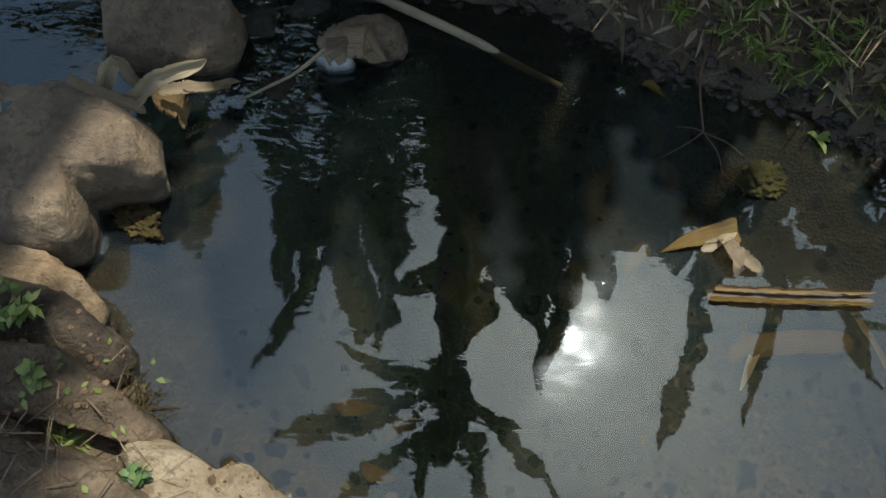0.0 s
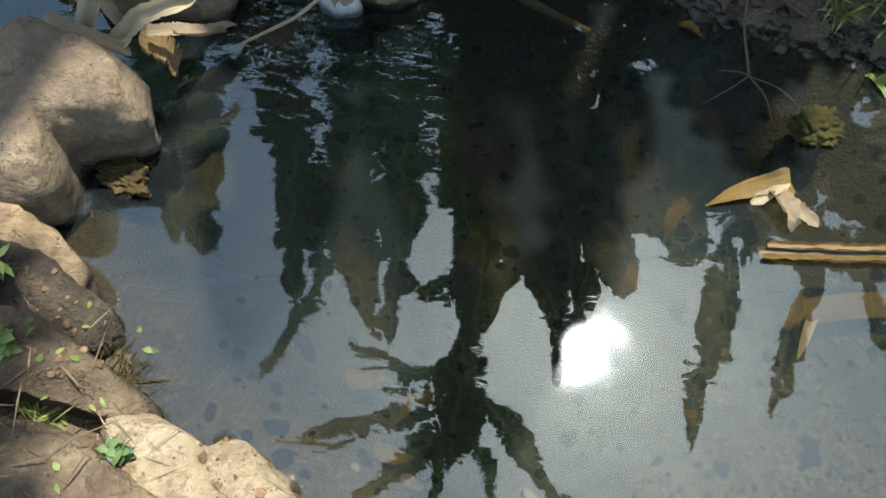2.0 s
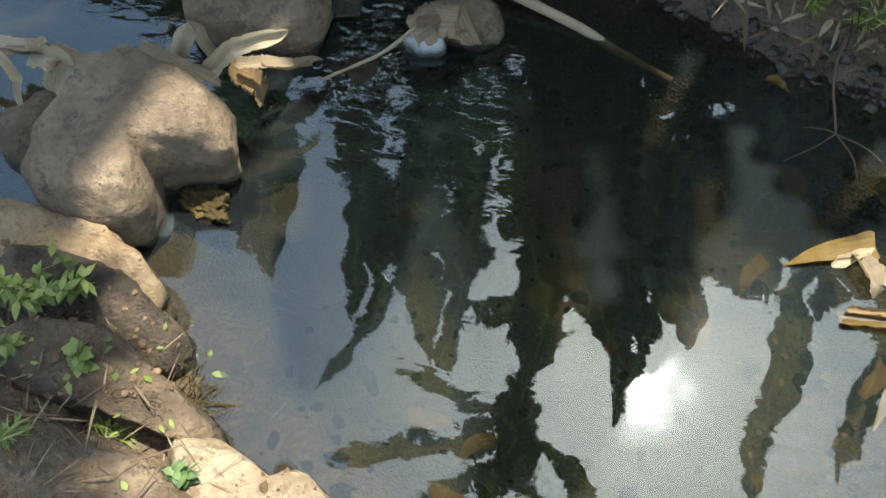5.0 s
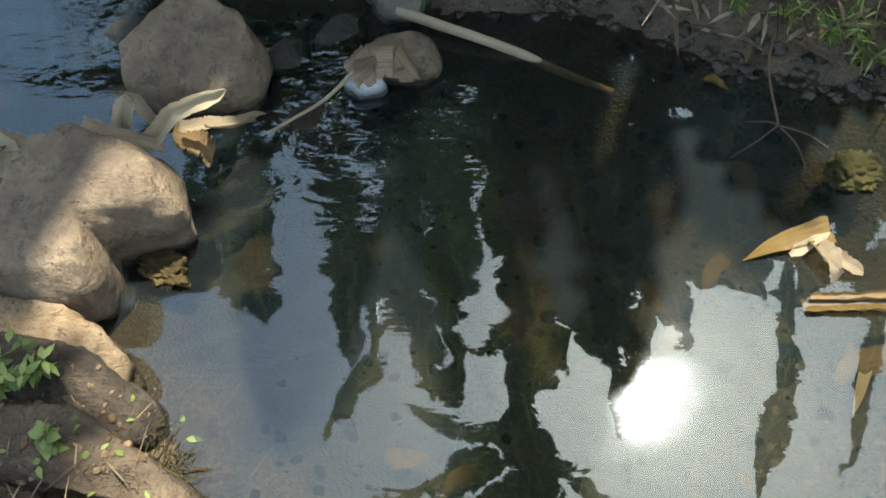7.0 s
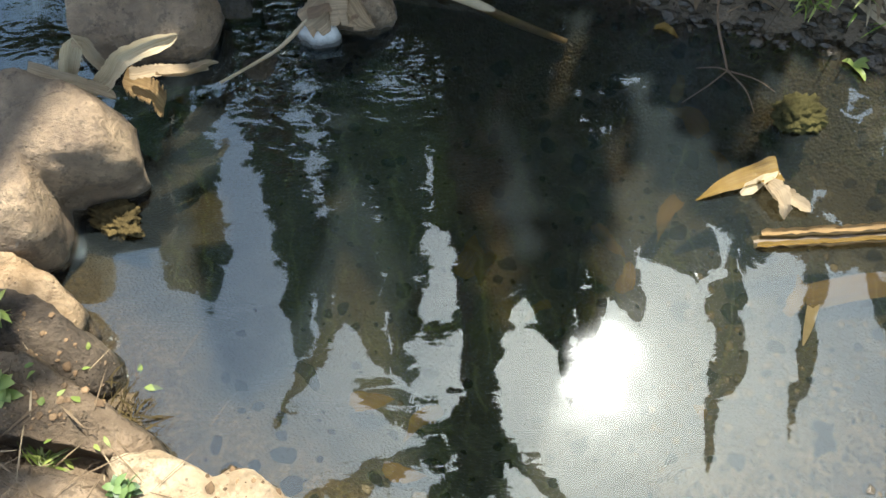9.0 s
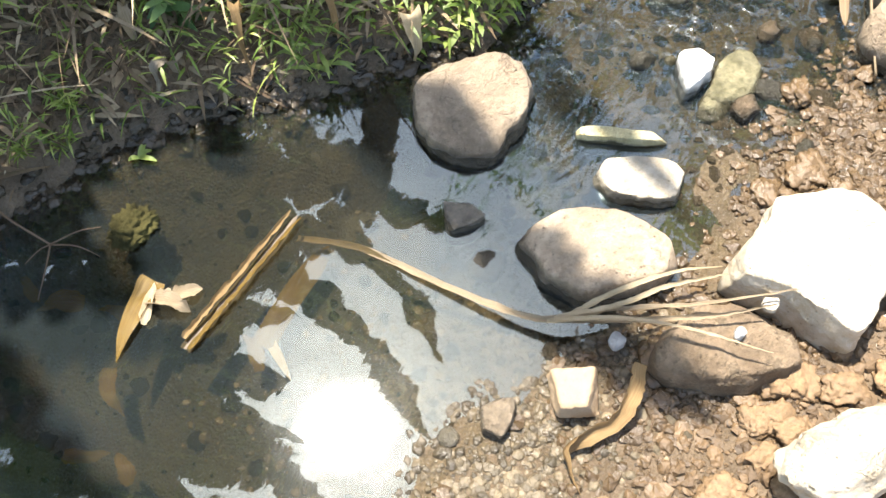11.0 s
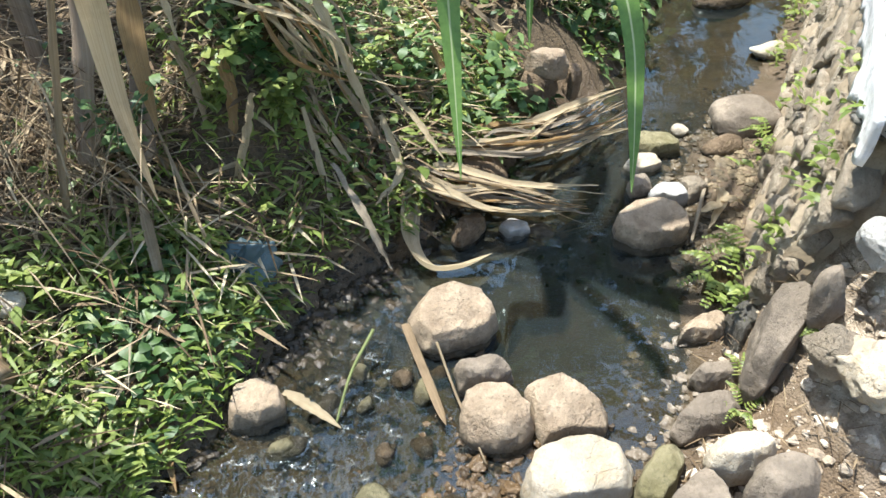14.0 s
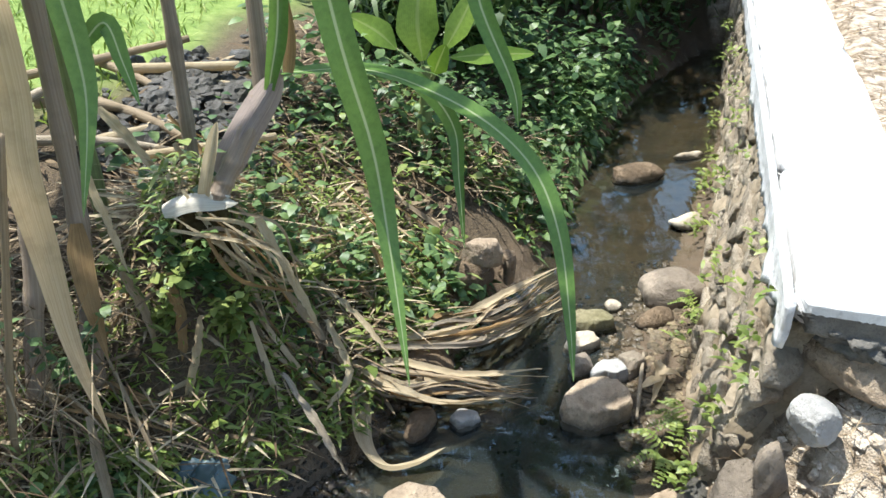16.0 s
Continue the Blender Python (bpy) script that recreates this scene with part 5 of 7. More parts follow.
    return thing(name, mesh_of(name, v, f, mat, uv), label, category, group)


def stick(points, radii, mat, label, name="stick", category="stick", group="", **shape):
    v, f, uv = tube(points, radii, **shape)
    return thing(name, mesh_of(name, v, f, mat, uv), label, category, group)


HUSKS = "husks caught between the pool boulders"
CRISP = {"n": 44, "rumple": 0.10, "base": 0.95, "taper": 16, "kink": True}
husk([(-0.733, 1.023, 0.190), (-0.651, 0.997, 0.180), (-0.589, 0.998, 0.130)], 0.026, BUFF, "narrow dry husk strip lying over a boulder", group=HUSKS, seed=1, fold=0.5, torn=0.2, **CRISP)
husk([(-0.694, 1.033, 0.120), (-0.666, 1.055, 0.180), (-0.642, 1.067, 0.225)], 0.036, STRAW, "pale upright fold of dry husk", group=HUSKS, seed=2, fold=0.45, face=(0.3, -0.8, 0.3), torn=0.15, **CRISP)
husk([(-0.645, 1.067, 0.225), (-0.627, 1.070, 0.215), (-0.616, 1.058, 0.175), (-0.589, 1.053, 0.140)], 0.024, BUFF, "pale upright fold of dry husk", group=HUSKS, seed=3, fold=0.5, face=(0.3, -0.8, 0.4), torn=0.15, **CRISP)
husk([(-0.660, 1.029, 0.120), (-0.615, 1.025, 0.140), (-0.584, 1.035, 0.165), (-0.564, 1.049, 0.190), (-0.515, 1.069, 0.200), (-0.469, 1.106, 0.180)], 0.034, STRAW, "long arched strip of dry husk", group=HUSKS, seed=4, fold=0.5, face=(0.1, -0.8, 0.5), roll=(20, -10), torn=0.2, **CRISP)
husk([(-0.576, 1.054, 0.120), (-0.533, 1.073, 0.100), (-0.475, 1.098, 0.070), (-0.429, 1.140, 0.050)], 0.03, BUFF, "dry husk trailing towards the water", group=HUSKS, seed=5, fold=0.45, torn=0.3, roll=(-10, 30), **CRISP)
husk([(-0.591, 1.053, 0.110), (-0.560, 1.057, 0.060), (-0.546, 1.058, 0.012)], 0.075, RUST, "torn dry leaf hanging into the water", group=HUSKS, seed=7, fold=0.15, torn=0.5, **CRISP)
husk([(-0.538, 1.080, 0.090), (-0.486, 1.094, 0.070), (-0.448, 1.122, 0.050)], 0.045, BUFF, "small curled piece of husk", group=HUSKS, seed=8, fold=0.3, torn=0.4, roll=(20, 50), **CRISP)
husk([(-1.122, 1.082, 0.080), (-1.019, 1.053, 0.110), (-0.966, 1.045, 0.130), (-0.949, 1.049, 0.150)], 0.03, STRAW, "pale folded husk strip behind the boulder", group=HUSKS, seed=31, fold=0.4, torn=0.2, **CRISP)
husk([(-1.006, 1.051, 0.110), (-0.919, 1.024, 0.130), (-0.932, 1.005, 0.100), (-0.957, 0.986, 0.060)], 0.055, STRAW, "broad wrinkled dry leaf on the boulder", group=HUSKS, seed=6, fold=0.3, torn=0.3, face=(0.2, -0.7, 0.6), **CRISP)
husk([(-0.926, 1.019, 0.120), (-0.873, 1.012, 0.130), (-0.807, 1.029, 0.130)], 0.034, BUFF, "short dry husk strip behind the boulder", group=HUSKS, seed=32, fold=0.4, torn=0.25, **CRISP)
husk([(-1.141, 1.065, 0.080), (-1.052, 1.017, 0.120), (-1.026, 0.994, 0.080), (-1.032, 0.960, 0.030)], 0.02, STRAW, "curved dry straw strip hanging behind the boulder", group=HUSKS, seed=33, fold=0.4, torn=0.2, **CRISP)
husk([(-1.176, 1.031, 0.060), (-1.060, 1.042, 0.100), (-0.951, 1.053, 0.110), (-0.894, 1.048, 0.100)], 0.024, BUFF, "long dry strip of leaf lying behind the boulder", group=HUSKS, seed=34, fold=0.4, torn=0.25, **CRISP)
stick([(-0.432, 1.111, 0.020), (-0.333, 1.171, 0.030), (-0.290, 1.204, 0.040), (-0.249, 1.228, 0.070)], (0.003, 0.004, 0.005), STRAW, "thin pale stalk by the wrapped stone", seed=3, bumpy=0.3)
husk([(-0.268, 1.232, 0.080), (-0.212, 1.256, 0.112), (-0.150, 1.252, 0.112), (-0.112, 1.226, 0.050)], 0.095, BARKY, "stiff brown husk wrapped over a stone", seed=9, torn=0.5, fold=-0.3, n=50, rumple=0.16, base=0.9, taper=9, kink=True)
husk([(-0.245, 1.232, 0.092), (-0.190, 1.236, 0.105), (-0.140, 1.228, 0.075)], 0.03, BARK, "torn strip of husk curling over a white stone", seed=39, torn=0.5, fold=-0.3, n=30, rumple=0.2, base=0.9, taper=9)
stick([(-0.17, 1.41, 0.045), (0.07, 1.325, 0.012), (0.17, 1.29, -0.02), (0.30, 1.255, -0.06)], (0.012, 0.011, 0.010, 0.007), STRAW, "pale peeled stick sloping into the pool", seed=4, bumpy=0.1)
twig = root("twig", 0.61, 1.11, 0.0, "thin bare reddish twig drooping into the pool", "twig")
part("stem", joined("stem", [tube([(0.66, 1.44, 0.16), (0.64, 1.36, 0.10), (0.60, 1.24, 0.05), (0.61, 1.11, 0.012)], (0.004, 0.003, 0.0025), seg=6)], BARK), twig)
for k, tip in enumerate([(0.55, 1.125), (0.51, 1.04), (0.65, 1.01), (0.70, 1.06)]):
    part("branch", joined("branch", [tube([(0.61, 1.11, 0.012), ((0.61 + tip[0]) / 2 + 0.008, (1.11 + tip[1]) / 2, 0.014), (*tip, 0.004)], (0.002, 0.0016, 0.001), n=8, seg=5, seed=k)], BARK), twig)
husk([(0.675, 0.875, 0.010), (0.59, 0.85, 0.012), (0.505, 0.815, 0.003)], 0.056, AMBER, "amber fallen leaf floating on the pool", "fallen_leaf", "leaf", seed=9, n=24, base=0.85, taper=1.3, fold=0.10, rumple=0.12)
# Pale strip laid on the amber leaf as its sunlit edge.
husk([(0.59, 0.822, 0.006), (0.625, 0.84, 0.016), (0.665, 0.868, 0.012)], 0.024, STRAW, "sunlit edge of a floating leaf, drawn as a pale strip", "fallen_leaf", "leaf", seed=10, n=20, fold=0.3, rumple=0.25)
husk([(0.645, 0.855, 0.012), (0.655, 0.81, 0.028), (0.66, 0.765, 0.006)], 0.045, BUFF, "crumpled tan leaf floating on the pool", "fallen_leaf", "leaf", seed=11, n=30, fold=0.3, torn=0.2, rumple=0.42)
husk([(0.66, 0.83, 0.02), (0.685, 0.80, 0.012), (0.71, 0.785, 0.004)], 0.04, BUFF, "crumpled tan leaf floating on the pool", "fallen_leaf", "leaf", seed=12, n=30, fold=0.3, torn=0.2, rumple=0.42)
split = root("split_cane", 0.61, 0.725, 0.0, "straight split cane floating half open on the pool", "cane")
part("trough", joined("trough", [blade([(0.60, 0.728, 0.002), (0.75, 0.731, 0.002), (0.95, 0.738, 0.004)], 0.026, n=30, fold=-0.25, taper=14, base=0.9, rumple=0.1, seed=12)], OLDWOOD), split, "dark wet inside of the cane")
part("rim", joined("rim", [blade([(0.605, 0.714, 0.006), (0.75, 0.716, 0.012), (0.95, 0.723, 0.012)], 0.011, n=30, fold=0.5, taper=14, base=0.9, wave=0.05, roll=(15, 30), rumple=0.15, torn=0.4, seed=13)], AMBER), split, "amber lower edge of the cane")
part("rim", joined("rim", [blade([(0.615, 0.742, 0.008), (0.75, 0.744, 0.015), (0.95, 0.752, 0.015)], 0.012, n=30, fold=0.5, taper=14, base=0.9, wave=0.05, roll=(-20, -35), rumple=0.18, torn=0.5, seed=14)], RUST), split, "dull tan upper edge of the cane")
q = np.random.default_rng(88)
for k, (x, y, l) in enumerate([(0.07, 0.745, 0.10), (0.105, 0.71, 0.07), (0.47, 0.81, 0.11), (0.68, 0.645, 0.09), (0.52, 1.12, 0.08), (0.53, 1.04, 0.10), (-0.02, 0.41, 0.09), (0.35, 0.765, 0.09), (0.505, 1.22, 0.06), (-0.05, 0.33, 0.08), (0.47, 0.425, 0.03), (-0.11, 0.46, 0.08), (0.37, 0.69, 0.07), (0.58, 0.93, 0.08), (0.20, 0.62, 0.06)]):
    a = q.uniform(0, 6.28)
    dx, dy, z = 0.5 * l * math.cos(a), 0.5 * l * math.sin(a), max(gz(x, y) + 0.02, -0.062)
    husk([(x - dx, y - dy, z), (x + 0.2 * dy, y - 0.2 * dx, z + 0.012), (x + dx, y + dy, z - 0.004)], l * q.uniform(0.35, 0.55), AMBER, "yellow-brown leaf sunk in the murky pool", "sunken_leaf", "leaf", "sunken leaves in the pool", 820 + k, n=18, fold=0.12, base=0.5, taper=2, rumple=0.2, torn=0.2)
husk([(0.70, 0.64, -0.06), (0.82, 0.66, -0.055), (0.95, 0.665, -0.05)], 0.05, AMBER, "sunken piece of cane under the surface", "split_cane", "cane", seed=13, fold=-0.2, taper=10, base=0.9)
husk([(0.73, 0.66, -0.07), (0.705, 0.60, -0.068), (0.68, 0.545, -0.066)], 0.02, STRAW, "sunken pale strip of leaf", seed=14, base=0.9)
reed = root("reed", 1.02, 0.19, 0.0, "long dry split reed running from the pool onto mud", "reed")
for k, (q, w, turn) in enumerate([
    ([(0.92, 0.72, -0.035), (0.965, 0.58, -0.008), (0.99, 0.35, 0.012), (1.02, 0.19, 0.035), (1.09, 0.085, 0.085), (1.17, -0.04, 0.12), (1.28, -0.17, 0.15)], 0.019, (0, 20)),
    ([(1.02, 0.18, 0.045), (1.07, 0.08, 0.09), (1.11, -0.04, 0.125), (1.15, -0.18, 0.13)], 0.012, (0, 40)),
    ([(1.03, 0.17, 0.05), (1.10, 0.08, 0.095), (1.17, 0.03, 0.11), (1.27, -0.05, 0.09)], 0.012, (20, -30)),
    ([(1.04, 0.16, 0.045), (1.12, 0.1, 0.09), (1.22, 0.03, 0.085), (1.29, -0.035, 0.07)], 0.012, (-20, 40)),
    ([(1.02, 0.19, 0.035), (1.08, 0.07, 0.08), (1.16, -0.06, 0.118), (1.24, -0.15, 0.135)], 0.012, (0, -60))]):
    part("strip", joined("strip", [blade(q, w * 0.8, n=44, fold=0.45, base=0.8, taper=3, roll=turn, rumple=0.2, torn=0.25, seed=15 + k)], (BUFF, STRAW, STRAW, STRAW, BUFF)[k]), reed)
husk([(1.03, -0.005, 0.075), (0.98, -0.015, 0.06), (0.92, -0.01, 0.045), (0.84, 0.03, 0.035), (0.785, -0.03, 0.03)], 0.03, RUST, "twisted tan husk on the gravel", "reed", "reed", "", 19, n=36, fold=0.4, roll=(0, 90), base=0.7, taper=5, rumple=0.25, torn=0.3)
sprig = root("sprig", 0.87, 1.12, 0.0, "small green sprig floating on the pool", "leaf")
for k, (dx, dy) in enumerate([(0.04, 0.015), (0.015, -0.04), (-0.02, 0.012), (0.03, -0.01)]):
    part("leaf", joined("leaf", [blade([(0.87, 1.12, 0.003), (0.87 + dx * 0.6, 1.12 + dy * 0.6, 0.01), (0.87 + dx, 1.12 + dy, 0.004)], 0.012, n=8, seed=k)], WEED), sprig)
husk([(2.31, 0.155, 0.085), (2.18, 0.085, 0.055), (2.04, 0.01, 0.02)], 0.022, BARKY, "weathered split plank leaning on the stones", "plank", "plank", seed=20, fold=-0.15, taper=12, base=0.9)
stick([(2.24, 0.06, 0.10), (2.1, -0.01, 0.06), (1.93, -0.1, 0.03)], (0.0035, 0.0035, 0.0025), BUFF, "thin dry stalk beside the plank", seed=5)
stick([(2.27, 0.235, 0.09), (2.14, 0.27, 0.06), (2.01, 0.285, 0.01)], (0.005, 0.004, 0.003), CULM_GREEN, "thin greenish stalk in the riffle", seed=6)
husk([(2.06, 0.43, 0.05), (2.03, 0.35, 0.035), (2.0, 0.27, 0.012)], 0.035, STRAW, "pale husk by a stone in the riffle", seed=21, fold=0.3, torn=0.4)
husk([(2.10, 0.90, 0.21), (2.02, 0.79, 0.17), (1.90, 0.69, 0.06), (1.77, 0.61, 0.012)], 0.045, RUST, "brown drooping dead leaf over the grass", seed=22, fold=0.25, base=0.9)
stick([(1.60, -0.30, 0.10), (1.80, -0.46, 0.13), (1.72, -0.40, 0.16)], (0.003, 0.003, 0.002), STRAW, "bent dry straw on the mud", seed=7, seg=6)
husk([(3.08, 0.22, 0.13), (2.88, 0.225, 0.10), (2.67, 0.205, 0.07), (2.58, 0.13, 0.045), (2.60, 0.03, 0.04), (2.67, -0.06, 0.05)], 0.085, STRAW, "long curled husk bent round at the water's edge", seed=23, n=40, fold=0.2, roll=(55, 35), base=0.7, taper=6)
BUNDLE = "husk bundles on the bank"
BUNDLES = (([(3.109, 0.142, 0.170), (3.228, -0.073, 0.150), (3.426, -0.287, 0.120), (3.727, -0.503, 0.060)], [(3.007, 0.154, 0.150), (3.042, -0.075, 0.140), (3.196, -0.287, 0.090), (3.512, -0.522, 0.035)], 17), ([(2.947, 0.223, 0.160), (2.930, 0.129, 0.140), (2.934, -0.076, 0.110), (3.003, -0.376, 0.050)], [(2.911, 0.221, 0.130), (2.854, 0.124, 0.120), (2.853, -0.077, 0.090), (2.921, -0.361, 0.030)], 14))
for m, (one, other, count) in enumerate(BUNDLES):
    one, other = np.array(one), np.array(other)
    for k in range(count):
        f, cut = (k + 0.5) / count, rng.uniform(0.62, 1.0) if k % 4 else 1.0
        line = one * (1 - f) + other * f + rng.normal(0, 0.032, (4, 3)) * (1, 1, 0.6)
        line[3] = line[2] + (line[3] - line[2]) * cut
        if k % 3 == 0:
            line[0] = 0.5 * line[0] + 0.5 * line[1]
        husk([tuple(q) for q in line], 0.007 + 0.03 * rng.random() ** 1.6, (STRAW, BUFF, ASHEN, RUST, STRAW, BUFF, ASHEN)[k % 7], ("dry husk in a bundle beside the water", "dry husk in a bundle reaching over the water")[m], "dry_leaf", "dry leaf", BUNDLE, 30 + 100 * m + k, n=30, fold=0.35, roll=(rng.uniform(-60, 60), rng.uniform(-70, 70)), base=0.7, taper=3, rumple=0.15, torn=0.25)
star = root("fallen_leaf", 3.0, -0.79, 0.03, "pale lobed dry leaf on the muddy shore", "leaf")
for k, q in enumerate([[(3.12, -0.80, 0.05), (3.02, -0.79, 0.06), (2.90, -0.74, 0.04)], [(3.03, -0.79, 0.06), (3.03, -0.83, 0.065), (3.03, -0.87, 0.05)], [(3.0, -0.785, 0.06), (2.98, -0.75, 0.065), (2.97, -0.71, 0.045)]]):
    part("lobe", joined("lobe", [blade(q, 0.04, n=16, fold=0.25, base=0.4, rumple=0.15, seed=k)], STRAW), star)
stick([(3.16, -0.76, 0.05), (3.0, -0.72, 0.05), (2.84, -0.68, 0.03)], (0.006, 0.007, 0.005), WOOD, "pale bit of stick on the muddy shore", seed=31, bumpy=0.3)
stick([(2.25, 0.80, 1.25), (2.25, 0.90, 0.82), (2.26, 0.99, 0.43), (2.27, 1.0, 0.30)], (0.008, 0.009, 0.01), BUFF, "thin pale knotted stem standing in the vines", "stem", "stem", seed=32, bumpy=0.4, n=30)
for k, (q, w, m) in enumerate([
    ([(2.55, 0.58, 0.62), (2.55, 0.61, 0.50), (2.54, 0.66, 0.34), (2.53, 0.69, 0.28)], 0.03, STRAW), ([(2.6, 0.67, 0.72), (2.6, 0.66, 0.56), (2.58, 0.67, 0.44)], 0.045, RUST), ([(2.6, 0.79, 0.72), (2.6, 0.75, 0.58), (2.59, 0.74, 0.48)], 0.03, BUFF),
    ([(2.6, 0.83, 1.0), (2.6, 0.80, 0.85), (2.59, 0.77, 0.72)], 0.03, STRAW), ([(2.76, 0.46, 0.80), (2.75, 0.38, 0.61), (2.74, 0.31, 0.44)], 0.034, STRAW), ([(3.2, 1.03, 0.94), (3.2, 0.94, 0.81), (3.18, 0.85, 0.64)], 0.045, STRAW),
    ([(2.66, 0.42, 0.34), (2.56, 0.30, 0.22), (2.5, 0.22, 0.10)], 0.03, WOOD), ([(2.9, 0.32, 0.36), (2.78, 0.24, 0.25), (2.66, 0.30, 0.20)], 0.03, STRAW), ([(3.05, 0.36, 0.40), (2.98, 0.22, 0.3), (2.9, 0.12, 0.22)], 0.028, STRAW)]):
    husk(q, w * 0.72, m, "dead cane leaf hanging over the bank", "dead_leaf", "dead leaf", "dead leaves round the canes", 900 + k, n=24, fold=0.35, roll=(rng.uniform(-40, 40), rng.uniform(-40, 40)), base=0.7, taper=5, rumple=0.3, torn=0.35, face=(-0.7, -0.4, 0.5))
for k, (q0, q1) in enumerate([((4.1, 1.26), (4.15, 0.82)), ((3.8, 1.36), (3.59, 0.80)), ((3.49, 1.56), (3.96, 1.38)), ((3.7, 1.5), (3.75, 1.0)), ((3.5, 1.2), (3.9, 0.9)), ((4.2, 1.5), (3.9, 1.0)), ((3.4, 1.4), (3.6, 0.9))]):
    z0, z1 = gz(*q0) + 0.03, gz(*q1) + 0.03
    stick([(*q0, z0 + 0.02), ((q0[0] + q1[0]) / 2, (q0[1] + q1[1]) / 2, (z0 + z1) / 2 + rng.uniform(0.0, 0.06)), (*q1, z1)], (0.02, 0.018, 0.012), (STRAW, BUFF, WOOD, BUFF)[k % 4], "dry cane stalk in a heap on the bank", "cane_stalk", "cane", "heap of cane stalks", seed=40 + k, bumpy=0.2, n=16)

# ---- the far bank: dead trunk, log, leaf heap ----
dead = root("banana_stump", 1.97, 1.40, gz(1.97, 1.40), "dead banana trunk in shreds of brown fibre", "trunk")
part("trunk", joined("trunk", [tube([(1.96, 1.38, 0.1), (1.98, 1.41, 0.6), (2.02, 1.47, 1.1), (2.05, 1.55, 1.6)], (0.11, 0.095, 0.085, 0.06), n=30, seg=16, bumpy=0.22)], BARK), dead)
for k in range(14):
    a, h0 = rng.random() * 6.28, rng.uniform(0.5, 1.2)
    c, s_ = math.cos(a), math.sin(a)
    part("fibre", joined("fibre", [blade([(2.0 + 0.10 * c, 1.43 + 0.10 * s_, h0), (2.0 + 0.15 * c, 1.43 + 0.15 * s_, h0 - 0.2), (2.0 + rng.uniform(0.16, 0.26) * c, 1.43 + rng.uniform(0.16, 0.26) * s_, max(0.3, h0 - 0.55))], rng.uniform(0.02, 0.05), n=14, fold=0.3, roll=(0, 80), face=(c, s_, 0.2), seed=k, torn=0.5)], (BARK, RUST, BUFF)[k % 3]), dead)
# Dead leaves above the view, added only to shade the bank below.
for k, (q, w, m) in enumerate([
    ([(2.04, 1.53, 1.55), (1.9, 1.62, 1.95), (1.68, 1.66, 1.9), (1.5, 1.66, 1.55)], 0.26, BUFF), ([(2.05, 1.55, 1.6), (1.95, 1.85, 2.0), (1.80, 2.1, 2.0), (1.7, 2.3, 1.6)], 0.26, RUST), ([(2.05, 1.55, 1.6), (2.1, 1.85, 2.1), (2.1, 2.15, 2.2), (2.05, 2.4, 1.8)], 0.28, BUFF),
    ([(2.04, 1.53, 1.5), (1.88, 1.75, 1.75), (1.66, 1.95, 1.7), (1.46, 2.05, 1.3)], 0.26, RUST), ([(2.05, 1.55, 1.6), (1.9, 1.95, 2.5), (1.65, 2.15, 2.6), (1.4, 2.2, 2.2)], 0.26, BUFF)]):
    part("dead_leaf", joined("dead_leaf", [blade(q, w, n=40, fold=0.25, torn=0.6, rumple=0.12, base=0.4, taper=4, seed=950 + k)], m), dead, "unseen dead banana leaf added to shade the bank")
stick([(2.10, 1.40, 0.47), (1.95, 1.19, 0.40), (1.80, 0.96, 0.30)], (0.058, 0.05, 0.042), BARKY, "pale peeling log lying down the bank", "log", "log", bumpy=0.35, seg=22, n=44)
stick([(1.75, 0.93, 0.27), (1.66, 1.05, 0.30), (1.52, 1.22, 0.30)], (0.008, 0.007, 0.005), CULM, "thin grey stick propped on the leaves", seed=9)
stone(1.99, 1.02, 0.36, (0.04, 0.035, 0.03), PALE, "pale broken stone beside the log", 0, 91, level=3, facets=8)
q = np.random.default_rng(360)
for k in range(26):
    along, back = q.uniform(-0.34, 0.08), q.uniform(0.02, 0.30)
    a, l = -1.12 + q.normal(0, 0.35), q.uniform(0.10, 0.24)
    x, y = 1.35 + 0.43 * along + 0.9 * back, 1.04 - 0.9 * along + 0.43 * back
    run = [(x + l * f * math.cos(a + bend), y + l * f * math.sin(a + bend)) for f, bend in ((0, 0), (0.35, 0.2), (0.7, -0.2), (1.0, 0.15))]
    lift = 0.01 + 0.0025 * k
    line = [(px, py, max(gz(px, py), 0) + lift + q.uniform(0.0, 0.045)) for px, py in run]
    husk(line, q.uniform(0.035, 0.10), (ASHEN, OLDWOOD, ASHEN, BUFF, ASHEN, OLDWOOD)[k % 6], "crumpled ashen dead leaf in a heap on the bank", "dead_leaf", "dead leaf", "heap of dead leaves", 60 + k, rumple=0.32, torn=0.2, fold=0.25, wave=0.2, n=48, kink=True, base=0.6, taper=5, face=(-0.35, -0.45, 0.8), roll=(q.uniform(-50, 50), q.uniform(-60, 60)))
for k in range(46):
    x, y, a = rng.uniform(1.0, 1.6), rng.uniform(0.8, 1.35), rng.random() * 6.28
    z = gz(x, y)
    if z < 0.02:
        continue
    l = rng.uniform(0.05, 0.12)
    husk([(x, y, z + 0.03), (x + l * 0.5 * math.cos(a), y + l * 0.5 * math.sin(a), z + 0.05 + rng.random() * 0.05), (x + l * math.cos(a), y + l * math.sin(a), max(gz(x + l * math.cos(a), y + l * math.sin(a)), 0) + 0.02)], rng.uniform(0.02, 0.05), (BUFF, RUST, ASHEN, STRAW)[k % 4], "curled dead leaf on the shady bank", "dead_leaf", "dead leaf", "dead leaves on the shady bank", 600 + k, wave=0.2, torn=0.35, fold=0.25, n=14, roll=(rng.uniform(-50, 50), rng.uniform(-60, 60)))
